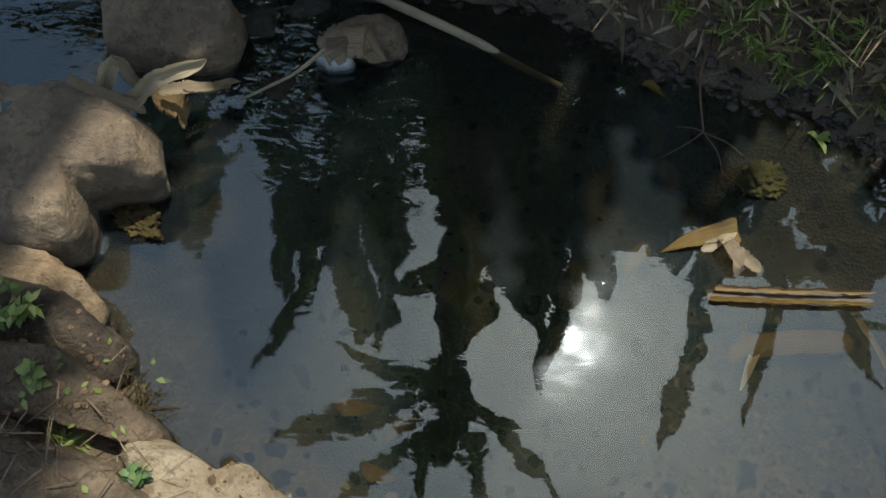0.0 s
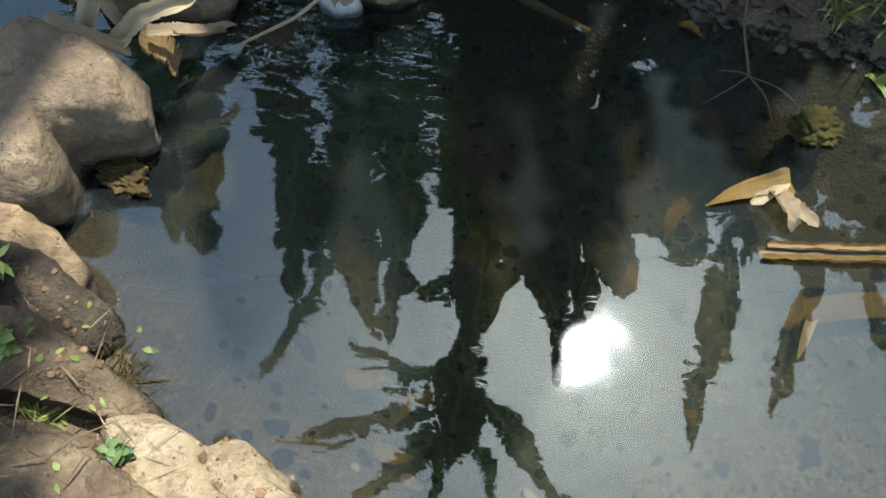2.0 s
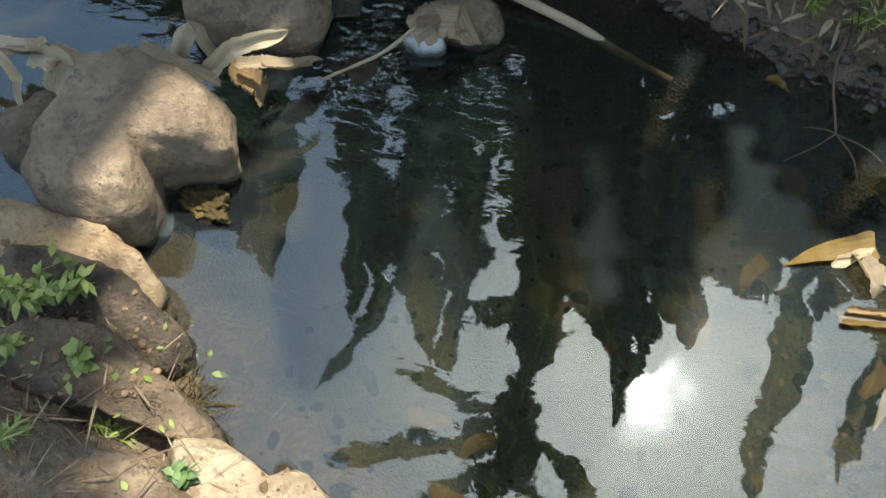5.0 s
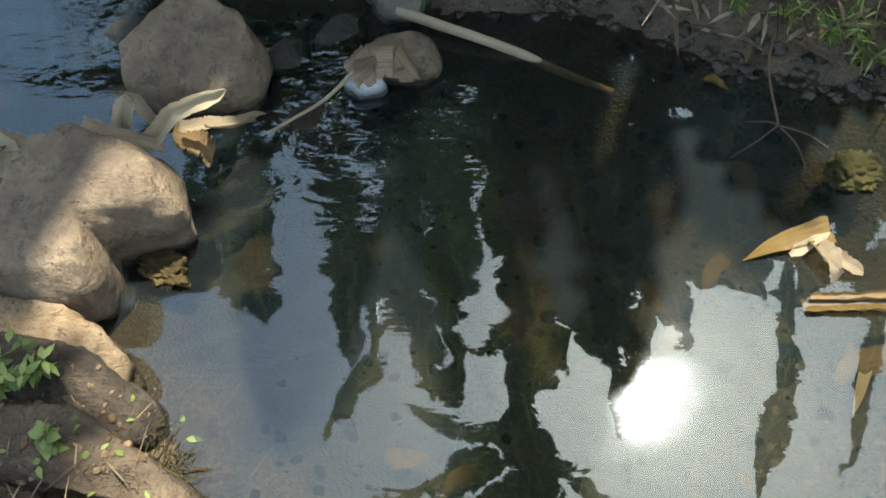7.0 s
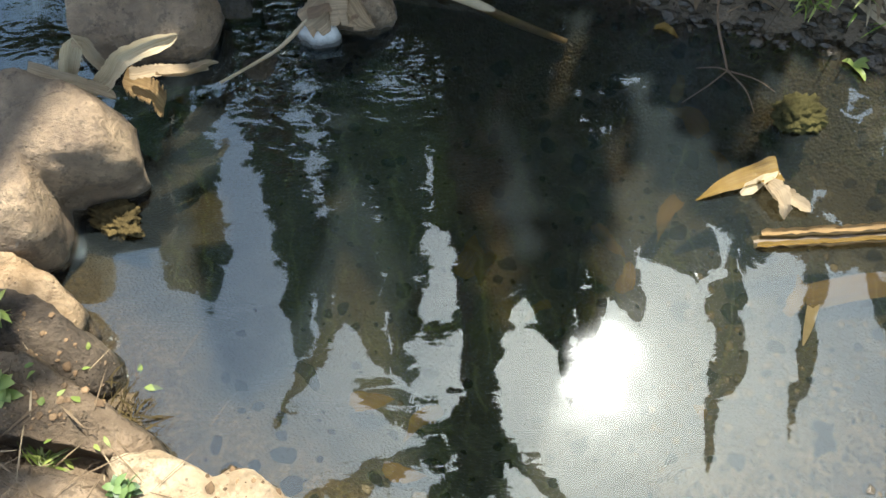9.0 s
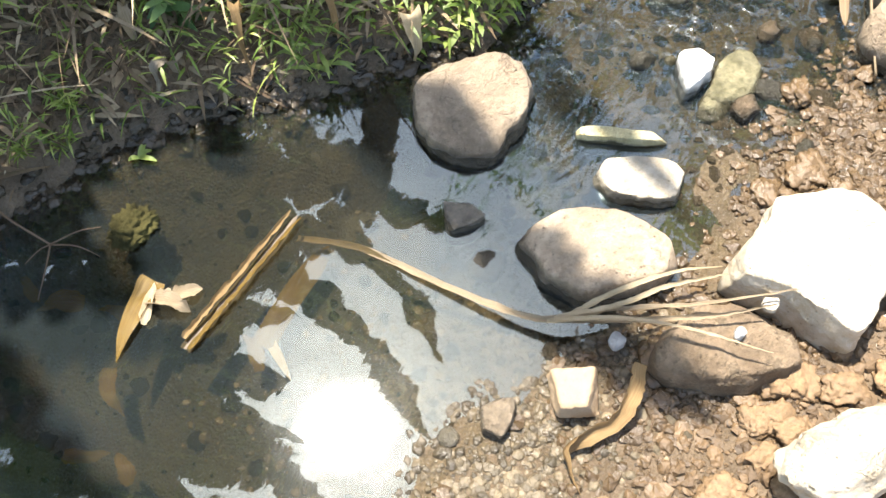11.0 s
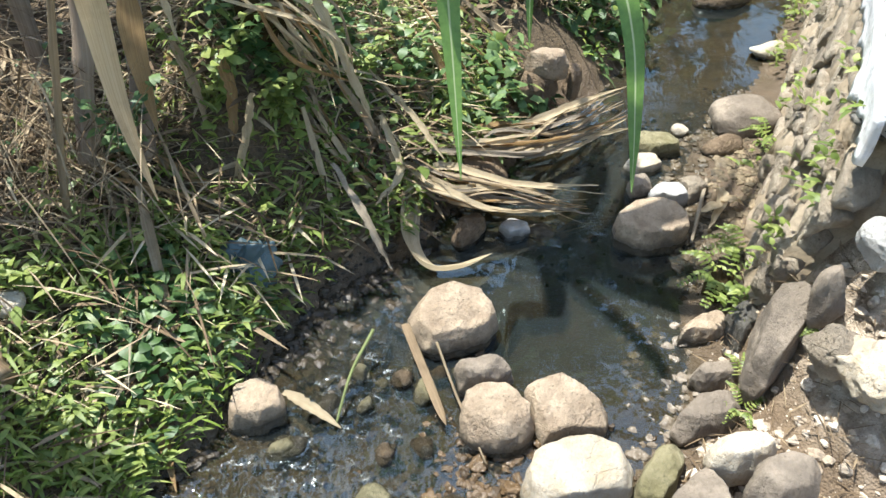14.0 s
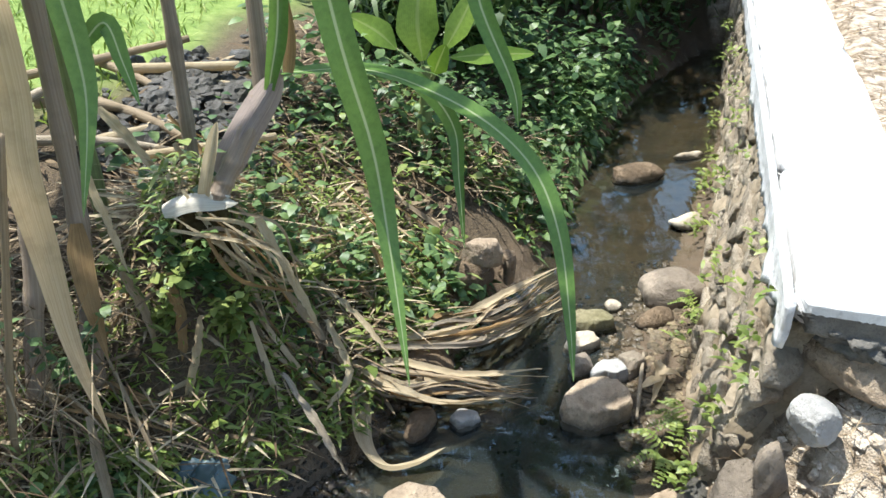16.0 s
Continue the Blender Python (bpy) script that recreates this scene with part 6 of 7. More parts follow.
bagv, bagf = boulder((0.035, 0.075, 0.08), 95, box=0.2, facets=12, lump=0.6, rough=0.2, level=5)
thing("plastic_bag", mesh_of("plastic_bag", bagv, bagf, PLASTIC), "crumpled slate-blue plastic bag among leaf litter", "bag", at=pose(2.37, 0.585, gz(2.37, 0.585) + 0.055, 0, 20, 30))

# ---- cane stand beside the stream ----
CANES = "sugar canes on the bank"


def cane(base, mid, top, radius, label, mat=CULM, extra=()):
    ob = root("sugar_cane", base[0], base[1], base[2], label, "sugar cane", CANES)
    part("culm", joined("culm", [tube([base, *extra, mid, top], (radius * 1.1, radius, radius * 0.8), n=60, seg=12, knots=(0.12, 0.24, 0.37, 0.5, 0.63, 0.77, 0.9))], mat), ob)
    return ob


def frond(ob, points, width, mat=CANELEAF, label="", name="leaf", **shape):
    part(name, joined(name, [blade(points, width, **shape)], mat), ob, label)


c = cane((2.75, 0.562, 0.845), (2.96, 0.455, 1.22), (3.14, 0.5, 2.6), 0.025, "grey sugar cane bent up from a purplish sheath", CULM, [(2.765, 0.545, 0.89), (2.80, 0.51, 0.96), (2.89, 0.462, 1.08)])
sv, sf = boulder((0.075, 0.075, 0.5 * (0.87 - gz(2.80, 0.61)) + 0.03), 97, rough=0.3, lump=0.3, level=4)
part("root_stool", mesh_of("root_stool", sv + np.array([2.80, 0.61, 0.5 * (0.87 + gz(2.80, 0.61)) - 0.03]), sf, MOSS), c, "dark matted root stool")
frond(c, [(2.71, 0.70, 0.845), (2.72, 0.62, 0.87), (2.735, 0.50, 0.855)], 0.055, SHEATH, "bleached dry sheath stub", "sheath", fold=-0.3, base=0.7, taper=6, face=(-0.6, 0, 0.8))
frond(c, [(2.73, 0.66, 0.86), (2.735, 0.57, 0.885), (2.74, 0.52, 0.87)], 0.035, SHEATH, "bleached dry sheath stub", "sheath", fold=-0.4, base=0.7, taper=6, face=(-0.6, 0, 0.8))
frond(c, [(2.735, 0.585, 0.88), (2.74, 0.56, 0.97), (2.75, 0.53, 1.08)], 0.032, STRAW, "dry stalk stub", "sheath", fold=0.4, base=0.9, taper=9, face=(-0.8, 0, 0.4))
frond(c, [(2.765, 0.545, 0.92), (2.82, 0.475, 1.04), (2.90, 0.385, 1.17)], 0.085, MAUVE, "purplish brown sheath", "sheath", fold=-0.4, base=0.75, taper=9, face=(-0.7, -0.3, 0.6))
frond(c, [(3.12, 0.49, 2.3), (2.95, 0.40, 2.2), (2.76, 0.30, 1.8), (2.70, 0.20, 1.32), (2.69, 0.13, 1.04), (2.63, 0.09, 0.8), (2.42, 0.03, 0.5)], 0.08, n=40, face=(-0.9, -0.2, 0.3), fold=0.08, taper=5)
frond(c, [(3.1, 0.48, 2.0), (3.3, 0.1, 1.9), (3.33, -0.1, 1.5), (3.30, -0.14, 1.26), (3.22, -0.25, 1.02), (3.18, -0.27, 0.9)], 0.075, n=30, face=(-0.9, 0.1, 0.3), taper=4)
frond(c, [(2.88, 0.42, 1.12), (2.91, 0.385, 1.3), (2.94, 0.38, 1.55), (2.97, 0.40, 1.9)], 0.05, CANELEAF, "", "shoot", n=24, face=(-0.8, -0.3, 0.3), fold=0.4, base=0.5)
frond(c, [(2.90, 0.37, 1.16), (2.92, 0.36, 1.24), (2.93, 0.36, 1.36)], 0.03, RUST, "rusty dry sheath edge", "sheath", fold=0.3, base=0.8, face=(-0.8, -0.3, 0.3))
frond(c, [(2.90, 0.39, 1.16), (2.98, 0.18, 1.145), (3.03, 0.0, 1.07), (2.99, -0.18, 0.98), (2.93, -0.31, 0.86), (2.84, -0.38, 0.70), (2.72, -0.41, 0.51), (2.61, -0.42, 0.37)], 0.07, n=44, face=(-0.3, 0.1, 0.95), fold=0.1, taper=4)
frond(c, [(3.0, 0.15, 1.13), (3.14, 0.03, 1.05), (3.18, -0.07, 0.9), (3.11, -0.09, 0.75), (3.02, -0.11, 0.56)], 0.055, n=28, face=(-0.8, 0.2, 0.5), taper=3)
# Upper leaves out of view, added for their shadow streaks on the stream.
for k in range(12):
    a, h0 = rng.uniform(3.3, 6.2), rng.uniform(2.0, 2.55)
    co, si, l = math.cos(a), math.sin(a), rng.uniform(0.55, 0.95)
    frond(c, [(3.13, 0.5, h0), (3.13 + 0.3 * l * co, 0.5 + 0.3 * l * si, h0 + 0.3), (3.13 + 0.7 * l * co, 0.5 + 0.7 * l * si, h0 + 0.25), (3.13 + l * co, 0.5 + l * si, h0 - 0.1)], rng.uniform(0.045, 0.07), n=24, seed=800 + k, taper=4)
c = cane((2.50, 0.88, 0.42), (2.68, 0.90, 1.08), (2.9, 1.0, 2.6), 0.024, "sugar cane at the bank's top with hanging leaves")
frond(c, [(2.85, 0.97, 2.2), (2.72, 0.88, 1.9), (2.63, 0.81, 1.5), (2.60, 0.78, 1.3), (2.56, 0.77, 1.17), (2.45, 0.78, 0.96)], 0.07, n=30, face=(-0.8, -0.5, 0.3), taper=4)
frond(c, [(2.70, 0.82, 1.28), (2.73, 0.76, 1.335), (2.72, 0.73, 1.24), (2.70, 0.70, 1.14)], 0.05, n=20, face=(-0.8, -0.5, 0.3))
frond(c, [(2.60, 0.88, 0.86), (2.55, 0.865, 0.78), (2.50, 0.84, 0.68), (2.44, 0.80, 0.55)], 0.06, RUST, "brown hanging dead leaf", "dead_leaf", n=20, face=(-0.8, -0.5, 0.3))
c = cane((2.40, 0.99, 0.46), (2.55, 0.95, 1.1), (2.8, 1.05, 2.5), 0.022, "sugar cane with a long dead straw leaf")
frond(c, [(2.6, 0.97, 1.6), (2.46, 0.88, 1.45), (2.42, 0.86, 1.27), (2.37, 0.85, 1.12), (2.34, 0.83, 0.93), (2.28, 0.79, 0.71), (2.23, 0.73, 0.50)], 0.085, TANLEAF, "long dead straw-coloured leaf", "dead_leaf", n=36, face=(-0.8, -0.5, 0.3), fold=0.14, base=0.6)
# Extra cane kept out of view, added for the shadow of its leaves.
for bx, by, seed in ((3.15, 1.85, 2),):
    z = gz(bx, by)
    crown = cane((bx, by, z - 0.03), (bx + 0.05, by + 0.03, z + 1.4), (bx + 0.1, by + 0.05, z + 2.6), 0.023, "unseen tall sugar cane added to shade the bank")
    for k in range(11):
        a, h0 = rng.uniform(0, 6.28), z + rng.uniform(1.6, 2.6)
        co, si, l = math.cos(a), math.sin(a), rng.uniform(0.6, 1.0)
        frond(crown, [(bx + 0.09, by + 0.04, h0), (bx + 0.09 + 0.3 * l * co, by + 0.3 * l * si, h0 + 0.3), (bx + 0.09 + 0.7 * l * co, by + 0.7 * l * si, h0 + 0.22), (bx + 0.09 + l * co, by + l * si, h0 - 0.15)], rng.uniform(0.05, 0.08), n=24, seed=860 + 20 * seed + k, taper=4)
for k, (bx, by) in enumerate([(2.72, 1.25), (3.0, 1.0), (3.45, 0.85)]):
    z = gz(bx, by)
    c = cane((bx, by, z - 0.03), (bx + 0.06, by + 0.05, z + 1.1), (bx + rng.uniform(0, 0.3), by + rng.uniform(0, 0.3), z + 2.3), 0.022, "sugar cane in the stand with dead leaves", (CULM, CULM_GREEN)[k % 2])
    for m in range(4):
        a, h0 = rng.uniform(0.0, 2.4), rng.uniform(1.2, 2.0)
        co, si = math.cos(a), math.sin(a)
        frond(c, [(bx + 0.06, by + 0.06, z + h0), (bx + 0.3 * co, by + 0.3 * si, z + h0 + 0.2), (bx + 0.55 * co, by + 0.55 * si, z + h0 - 0.1), (bx + 0.65 * co, by + 0.65 * si, z + max(0.1, h0 - 0.6))], 0.05, (CANELEAF, BUFF)[m % 2], n=22, seed=k * 5 + m)
for k in range(75):
    x0, y0 = rng.uniform(2.25, 3.7), rng.uniform(0.2, 1.15)
    a, l = rng.uniform(3.6, 5.6), rng.uniform(0.15, 0.5)
    x1, y1 = x0 + l * math.cos(a), y0 + l * math.sin(a)
    z0, z1 = gz(x0, y0), gz(x1, y1)
    if z1 < 0.05:
        continue
    husk([(x0, y0, z0 + rng.uniform(0.03, 0.2)), ((x0 + x1) / 2, (y0 + y1) / 2, (z0 + z1) / 2 + rng.uniform(0.04, 0.13)), (x1, y1, z1 + 0.015)], rng.uniform(0.010, 0.028), (STRAW, RUST, BUFF, RUST)[k % 4], "dry cane leaf fallen on the bank", "dry_leaf", "dry leaf", "fallen cane leaves", 200 + k, n=16, fold=0.3, roll=(rng.uniform(-60, 60), rng.uniform(-60, 60)))
stick([(4.05, 1.30, 0.78), (4.2, 0.85, 0.75)], (0.022, 0.02), STRAW, "pale cane pole lying on the bank top", "cane_pole", "cane", n=12)
stick([(3.9, 1.7, 0.78), (4.35, 1.1, 0.82)], (0.02, 0.016), BUFF, "dry cane pole lying on the bank top", "cane_pole", "cane", n=12)
stick([(3.45, 1.05, 0.66), (3.75, 0.62, 0.62)], (0.018, 0.014), STRAW, "dry cane pole lying on the bank top", "cane_pole", "cane", n=12)
p = spread(420, 3.95, 0.95, 0.2, 0.15, 31)
p[:, 2] += 0.03
crowd("ash_heap", p, 0.01 + 0.04 * r.random(len(p)) ** 2, DARK, "heap of burnt black trash and ash", "ash", 32, 0.7, 2, 0.5)

# dead leaves fanning down from the cane stool
for k in range(14):
    x0, y0 = 2.77 + rng.normal(0, 0.035), 0.54 + rng.normal(0, 0.04)
    a, l = rng.uniform(4.5, 5.6), rng.uniform(0.15, 0.34)
    x1, y1 = x0 + 0.6 * l * math.cos(a), y0 + l * math.sin(a)
    z0, z1 = gz(x0, y0) + rng.uniform(0.01, 0.07), gz(x1, y1) + 0.02
    husk([(x0, y0, z0), (x0 * 0.5 + x1 * 0.5, y0 * 0.5 + y1 * 0.5, gz((x0 + x1) / 2, (y0 + y1) / 2) + rng.uniform(0.02, 0.07)), (x1, y1, z1)], rng.uniform(0.008, 0.02), (STRAW, STRAW, BUFF, RUST)[k % 4], "dead cane leaf drooping from the stool", "dead_leaf", "dead leaf", "dead leaves round the canes", 500 + k, n=18, fold=0.3, roll=(rng.uniform(-50, 50), rng.uniform(-50, 50)))

FAN = (np.array([[2.684, 0.542, 0.86], [2.697, 0.433, 0.72], [2.81, 0.334, 0.42]]), np.array([[2.679, 0.602, 0.84], [2.754, 0.555, 0.72], [2.85, 0.448, 0.55]]))
for k in range(15):
    f = rng.random()
    line = FAN[0] * (1 - f) + FAN[1] * f + rng.normal(0, 0.04, (3, 3))
    line[2] = line[1] + (line[2] - line[1]) * rng.uniform(0.5, 1.1)
    husk([tuple(q) for q in line], rng.uniform(0.006, 0.016), (STRAW, BUFF, STRAW, RUST, STRAW)[k % 5], "dead cane leaf drooping from the stool", "dead_leaf", "dead leaf", "dead leaves round the canes", 560 + k, n=20, fold=0.3, roll=(rng.uniform(-50, 50), rng.uniform(-50, 50)), face=(-0.7, -0.3, 0.6), rumple=0.12, torn=0.3)

# young banana plant
c = root("young_banana", 4.2, 0.06, gz(4.2, 0.06), "young banana plant with bright yellow-green leaves", "banana plant")
part("pseudostem", joined("pseudostem", [tube([(4.2, 0.07, gz(4.2, 0.06) - 0.02), (4.2, 0.06, 0.55), (4.2, 0.05, 0.75)], (0.035, 0.03, 0.02), n=14)], CULM_GREEN), c)
for k, (foot, mid, tip, wide) in enumerate([((4.2, 0.07, 0.78), (4.21, 0.09, 0.95), (4.26, 0.07, 1.20), 0.19), ((4.2, -0.02, 0.82), (4.23, -0.09, 0.94), (4.28, -0.17, 1.10), 0.11), ((4.2, -0.05, 0.795), (4.2, -0.2, 0.81), (4.2, -0.40, 0.815), 0.09), ((4.2, 0.18, 0.83), (4.21, 0.26, 0.90), (4.23, 0.38, 0.96), 0.12), ((4.15, 0.02, 0.74), (4.12, 0.0, 0.80), (4.1, -0.03, 0.88), 0.10)]):
    part("leaf", joined("leaf", [blade([foot, mid, tip], wide, n=24, face=(-0.9, 0, 0.5), fold=0.08, base=0.12, taper=2.5, blunt=0.6, seed=k)], YOUNG), c)
    part("leaf_stalk", joined("leaf_stalk", [tube([(4.2, 0.055, 0.66), ((4.2 + foot[0]) / 2, (0.06 + foot[1]) / 2, foot[2] - 0.05), foot], (0.014, 0.01, 0.006), n=10, seg=8)], CULM_GREEN), c)

# ---- grass, creepers, weeds and litter ----
def weed(x, y, z, n, leaf_len, leaf_wide, tall, label, seed, mat=WEED):
    q = np.random.default_rng(seed)
    ob = root("weed", x, y, z, label, "weed", "weeds on the bank")
    for k in range(n):
        a, l = q.uniform(0, 6.28), tall * q.uniform(0.5, 1.1)
        tip = (x + 0.45 * l * math.cos(a), y + 0.45 * l * math.sin(a), z + l)
        part("stem", joined("stem", [tube([(x, y, z - 0.01), (x + 0.15 * l * math.cos(a), y + 0.15 * l * math.sin(a), z + l * 0.5), tip], (0.0022, 0.0015), n=8, seg=5)], CULM_GREEN), ob)
        stem = spline([(x, y, z), tip], 8)[1:]
        base = np.repeat(stem, 2, 0)
        leaf_cloud("leaves", base, ways(len(base), 0, 40, seed * 31 + k), q.uniform(0.6, 1.1, len(base)) * leaf_len, q.uniform(0.8, 1.1, len(base)) * leaf_wide, mat, "", "", 0.3, seed + k, parent=ob)
    return ob


p = on_bank(3900, (1.25, 0.4, 3.3, 1.5), 61, 0.0, 0.6, clump=1.7, scale=9)
p = p[~((p[:, 0] < 1.85) & (p[:, 1] > 0.95)) & ((p[:, 0] > 1.5) | (rng.random(len(p)) < 0.35))]
p[:, 2] += rng.random(len(p)) * 0.07
leaf_cloud("grass", p, ways(len(p), 0, 60, 62), rng.uniform(0.03, 0.085, len(p)), rng.uniform(0.005, 0.011, len(p)), GRASS, "short creeping bank grass with pointed blades", "grass", 0.4, 63)
p = on_bank(1300, (0.5, 0.9, 1.4, 2.0), 64, 0.0, 0.6, clump=0.8)
p[:, 2] += rng.random(len(p)) * 0.12
leaf_cloud("grass", p, ways(len(p), -10, 60, 65), rng.uniform(0.03, 0.075, len(p)), rng.uniform(0.003, 0.008, len(p)), GRASS, "overhanging bank grass above the pool", "grass", 0.6, 66)
p = on_bank(1500, (2.1, -1.2, 5.6, 1.4), 67, 0.02, 0.95, clump=1.6, scale=8)
p[:, 2] += rng.random(len(p)) ** 1.5 * 0.13
leaf_cloud("creepers", p, ways(len(p), -20, 45, 68), rng.uniform(0.02, 0.05, len(p)), rng.uniform(0.014, 0.034, len(p)), CREEPER, "low green creepers over the bank", "creeper", 0.3, 69)
p = on_bank(2400, (2.0, -0.5, 4.6, 1.1), 171, 0.03, 0.95, clump=0.7, scale=8)
p[:, 2] += rng.random(len(p)) * 0.07
leaf_cloud("grass", p, ways(len(p), 0, 65, 172), rng.uniform(0.03, 0.09, len(p)), rng.uniform(0.005, 0.011, len(p)), GRASS, "thin grass tangled among the vines", "grass", 0.4, 173)
p = on_bank(1100, (2.3, -0.4, 3.6, 0.8), 211, 0.05, 0.75, clump=1.5, scale=9)
p[:, 2] += 0.05 + rng.random(len(p)) * 0.09
leaf_cloud("grass", p, ways(len(p), 0, 50, 212), rng.uniform(0.03, 0.07, len(p)), rng.uniform(0.008, 0.016, len(p)), WEED, "bright young grass tufts on the bank slope", "grass", 0.4, 213)
p = on_bank(1300, (3.1, -0.9, 5.6, 0.7), 174, 0.02, 1.1, clump=0.9, scale=6)
p[:, 2] += rng.random(len(p)) ** 1.5 * 0.25
leaf_cloud("creepers", p, ways(len(p), -20, 45, 175), rng.uniform(0.03, 0.07, len(p)), rng.uniform(0.02, 0.04, len(p)), CREEPER, "leafy vines over the bank's edge", "creeper", 0.3, 176)
p = on_bank(900, (2.0, 0.1, 3.4, 1.1), 177, 0.05, 0.9)
p[:, 2] += 0.005 + rng.random(len(p)) * 0.03
leaf_cloud("leaf_litter", p, ways(len(p), -12, 20, 178), rng.uniform(0.05, 0.2, len(p)), rng.uniform(0.004, 0.014, len(p)), LITTER, "broken cane trash under the vines", "litter", 0.1, 179)
p = on_bank(1800, (0.1, 0.85, 1.6, 1.9), 191, 0.02, 0.7)
p[:, 2] += 0.004 + rng.random(len(p)) * 0.03
leaf_cloud("leaf_litter", p, ways(len(p), -10, 25, 192), rng.uniform(0.03, 0.09, len(p)), rng.uniform(0.005, 0.016, len(p)), LITTER, "fallen dead leaves on the shady bank", "litter", 0.15, 193)
p = on_bank(520, (2.3, 0.15, 3.6, 0.9), 201, 0.05, 0.7, clump=0.6, scale=7)
p[:, 2] += 0.02 + rng.random(len(p)) * 0.07
leaf_cloud("bright_straw", p, ways(len(p), -15, 25, 202), rng.uniform(0.06, 0.22, len(p)), rng.uniform(0.004, 0.012, len(p)), STRAWBITS, "pale broken straw lying among the vines", "straw", 0.12, 203)
p = on_bank(1100, (3.2, -1.5, 6.4, 0.2), 194, 0.0, 0.3)
p[:, 2] += rng.random(len(p)) * 0.1
leaf_cloud("creepers", p, ways(len(p), -50, 20, 195) + (0, -0.4, 0), rng.uniform(0.04, 0.10, len(p)), rng.uniform(0.02, 0.045, len(p)), CREEPER, "vines trailing down to the far water", "creeper", 0.4, 196)
p = on_bank(1100, (1.4, -1.3, 2.6, -0.5), 197, 0.05, 0.9, "south")
p[:, 2] += 0.006 + rng.random(len(p)) * 0.02
leaf_cloud("straw_litter", p, ways(len(p), -5, 25, 198), rng.uniform(0.02, 0.10, len(p)), rng.uniform(0.0015, 0.005, len(p)), LITTER, "dead rootlets and straw on the rubble bank", "litter", 0.12, 199)
p = on_bank(520, (1.7, 0.45, 2.35, 1.05), 214, 0.02, 0.5, clump=1.8, scale=10)
p[:, 2] += 0.05 + rng.random(len(p)) * 0.08
leaf_cloud("grass", p, ways(len(p), 0, 55, 215), rng.uniform(0.035, 0.075, len(p)), rng.uniform(0.008, 0.015, len(p)), WEED, "sunlit yellow-green grass on the low bank", "grass", 0.4, 216)
p = on_bank(260, (1.85, 0.72, 2.9, 1.25), 217, 0.02, 0.7, clump=0.9, scale=7)
p[:, 2] += 0.03 + rng.random(len(p)) * 0.05
leaf_cloud("bright_straw", p, ways(len(p), -15, 20, 218), rng.uniform(0.05, 0.2, len(p)), rng.uniform(0.002, 0.007, len(p)), STRAWBITS, "pale broken straw strewn over the low bank", "straw", 0.12, 219)
p = on_bank(300, (1.23, 0.78, 1.53, 1.16), 231, 0.0, 0.4, clump=0.8, scale=10)
p[:, 2] += 0.02 + rng.random(len(p)) * 0.06
leaf_cloud("grass", p, ways(len(p), 5, 55, 232), rng.uniform(0.035, 0.08, len(p)), rng.uniform(0.006, 0.012, len(p)), WEED, "sunlit grass tuft hanging over the pool's end", "grass", 0.4, 233)
p = on_bank(400, (1.75, 0.4, 2.35, 0.9), 181, 0.02, 0.5, clump=1.6, scale=9)
p[:, 2] += 0.02 + rng.random(len(p)) * 0.06
leaf_cloud("broad_leaves", p, ways(len(p), -5, 40, 182), rng.uniform(0.03, 0.055, len(p)), rng.uniform(0.02, 0.034, len(p)), CREEPER, "heart-shaped vine leaves at the water's edge", "creeper", 0.3, 183)
p = on_bank(1000, (1.9, 0.78, 2.5, 1.6), 184, 0.3, 1.2, clump=0.6)
p[:, 2] += 0.04 + rng.random(len(p)) ** 1.5 * 0.38
leaf_cloud("matted_straw", p, ways(len(p), -55, 5, 185), rng.uniform(0.10, 0.30, len(p)), rng.uniform(0.002, 0.006, len(p)), LITTER, "matted brown dry grass hanging on the bank", "litter", 0.35, 186)
p = np.vstack([spread(700, 2.28, 0.36, 0.13, 0.07, 187), spread(300, 2.5, 0.24, 0.07, 0.06, 188)])
p[:, 2] = np.maximum(p[:, 2], -0.008)
crowd("shore_mud", p, 0.004 + 0.022 * rng.random(len(p)) ** 3, SILT, "black wet mud flat below the vines", "mud", 189, 0.45, 2, 0.5)
p = on_bank(900, (-0.5, 1.5, 0.5, 2.1), 107, 0.1, 0.5)
p[:, 2] += 0.05 + rng.random(len(p)) * 0.3
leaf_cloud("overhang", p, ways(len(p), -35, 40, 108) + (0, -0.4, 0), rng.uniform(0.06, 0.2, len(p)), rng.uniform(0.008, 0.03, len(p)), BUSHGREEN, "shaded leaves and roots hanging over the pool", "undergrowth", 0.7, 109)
p = on_bank(320, (0.3, 0.95, 1.3, 1.9), 221, 0.02, 0.4)
p[:, 2] += 0.02 + rng.random(len(p)) * 0.12
leaf_cloud("hanging_roots", p, ways(len(p), -50, 20, 222) + (-0.2, -0.5, 0), rng.uniform(0.03, 0.1, len(p)), rng.uniform(0.0015, 0.004, len(p)), ROOTS, "brown roots and straw hanging from the shady bank", "roots", 0.5, 223)
p = np.vstack([on_bank(1300, (1.45, 0.45, 2.4, 1.0), 161, 0.0, 0.42, clump=1.3, scale=9), on_bank(1500, (2.45, -0.1, 3.6, 0.6), 164, 0.03, 0.45, clump=0.9, scale=8)])
p[:, 2] += 0.01 + rng.random(len(p)) * 0.05
leaf_cloud("grass", p, ways(len(p), 10, 55, 162), rng.uniform(0.04, 0.08, len(p)), rng.uniform(0.008, 0.015, len(p)), WEED, "sunlit yellow-green creeping grass by the riffle", "grass", 0.4, 163)
weed(2.74, 0.60, 0.55, 9, 0.055, 0.03, 0.28, "leafy vine round the cane's foot", 11, CREEPER)
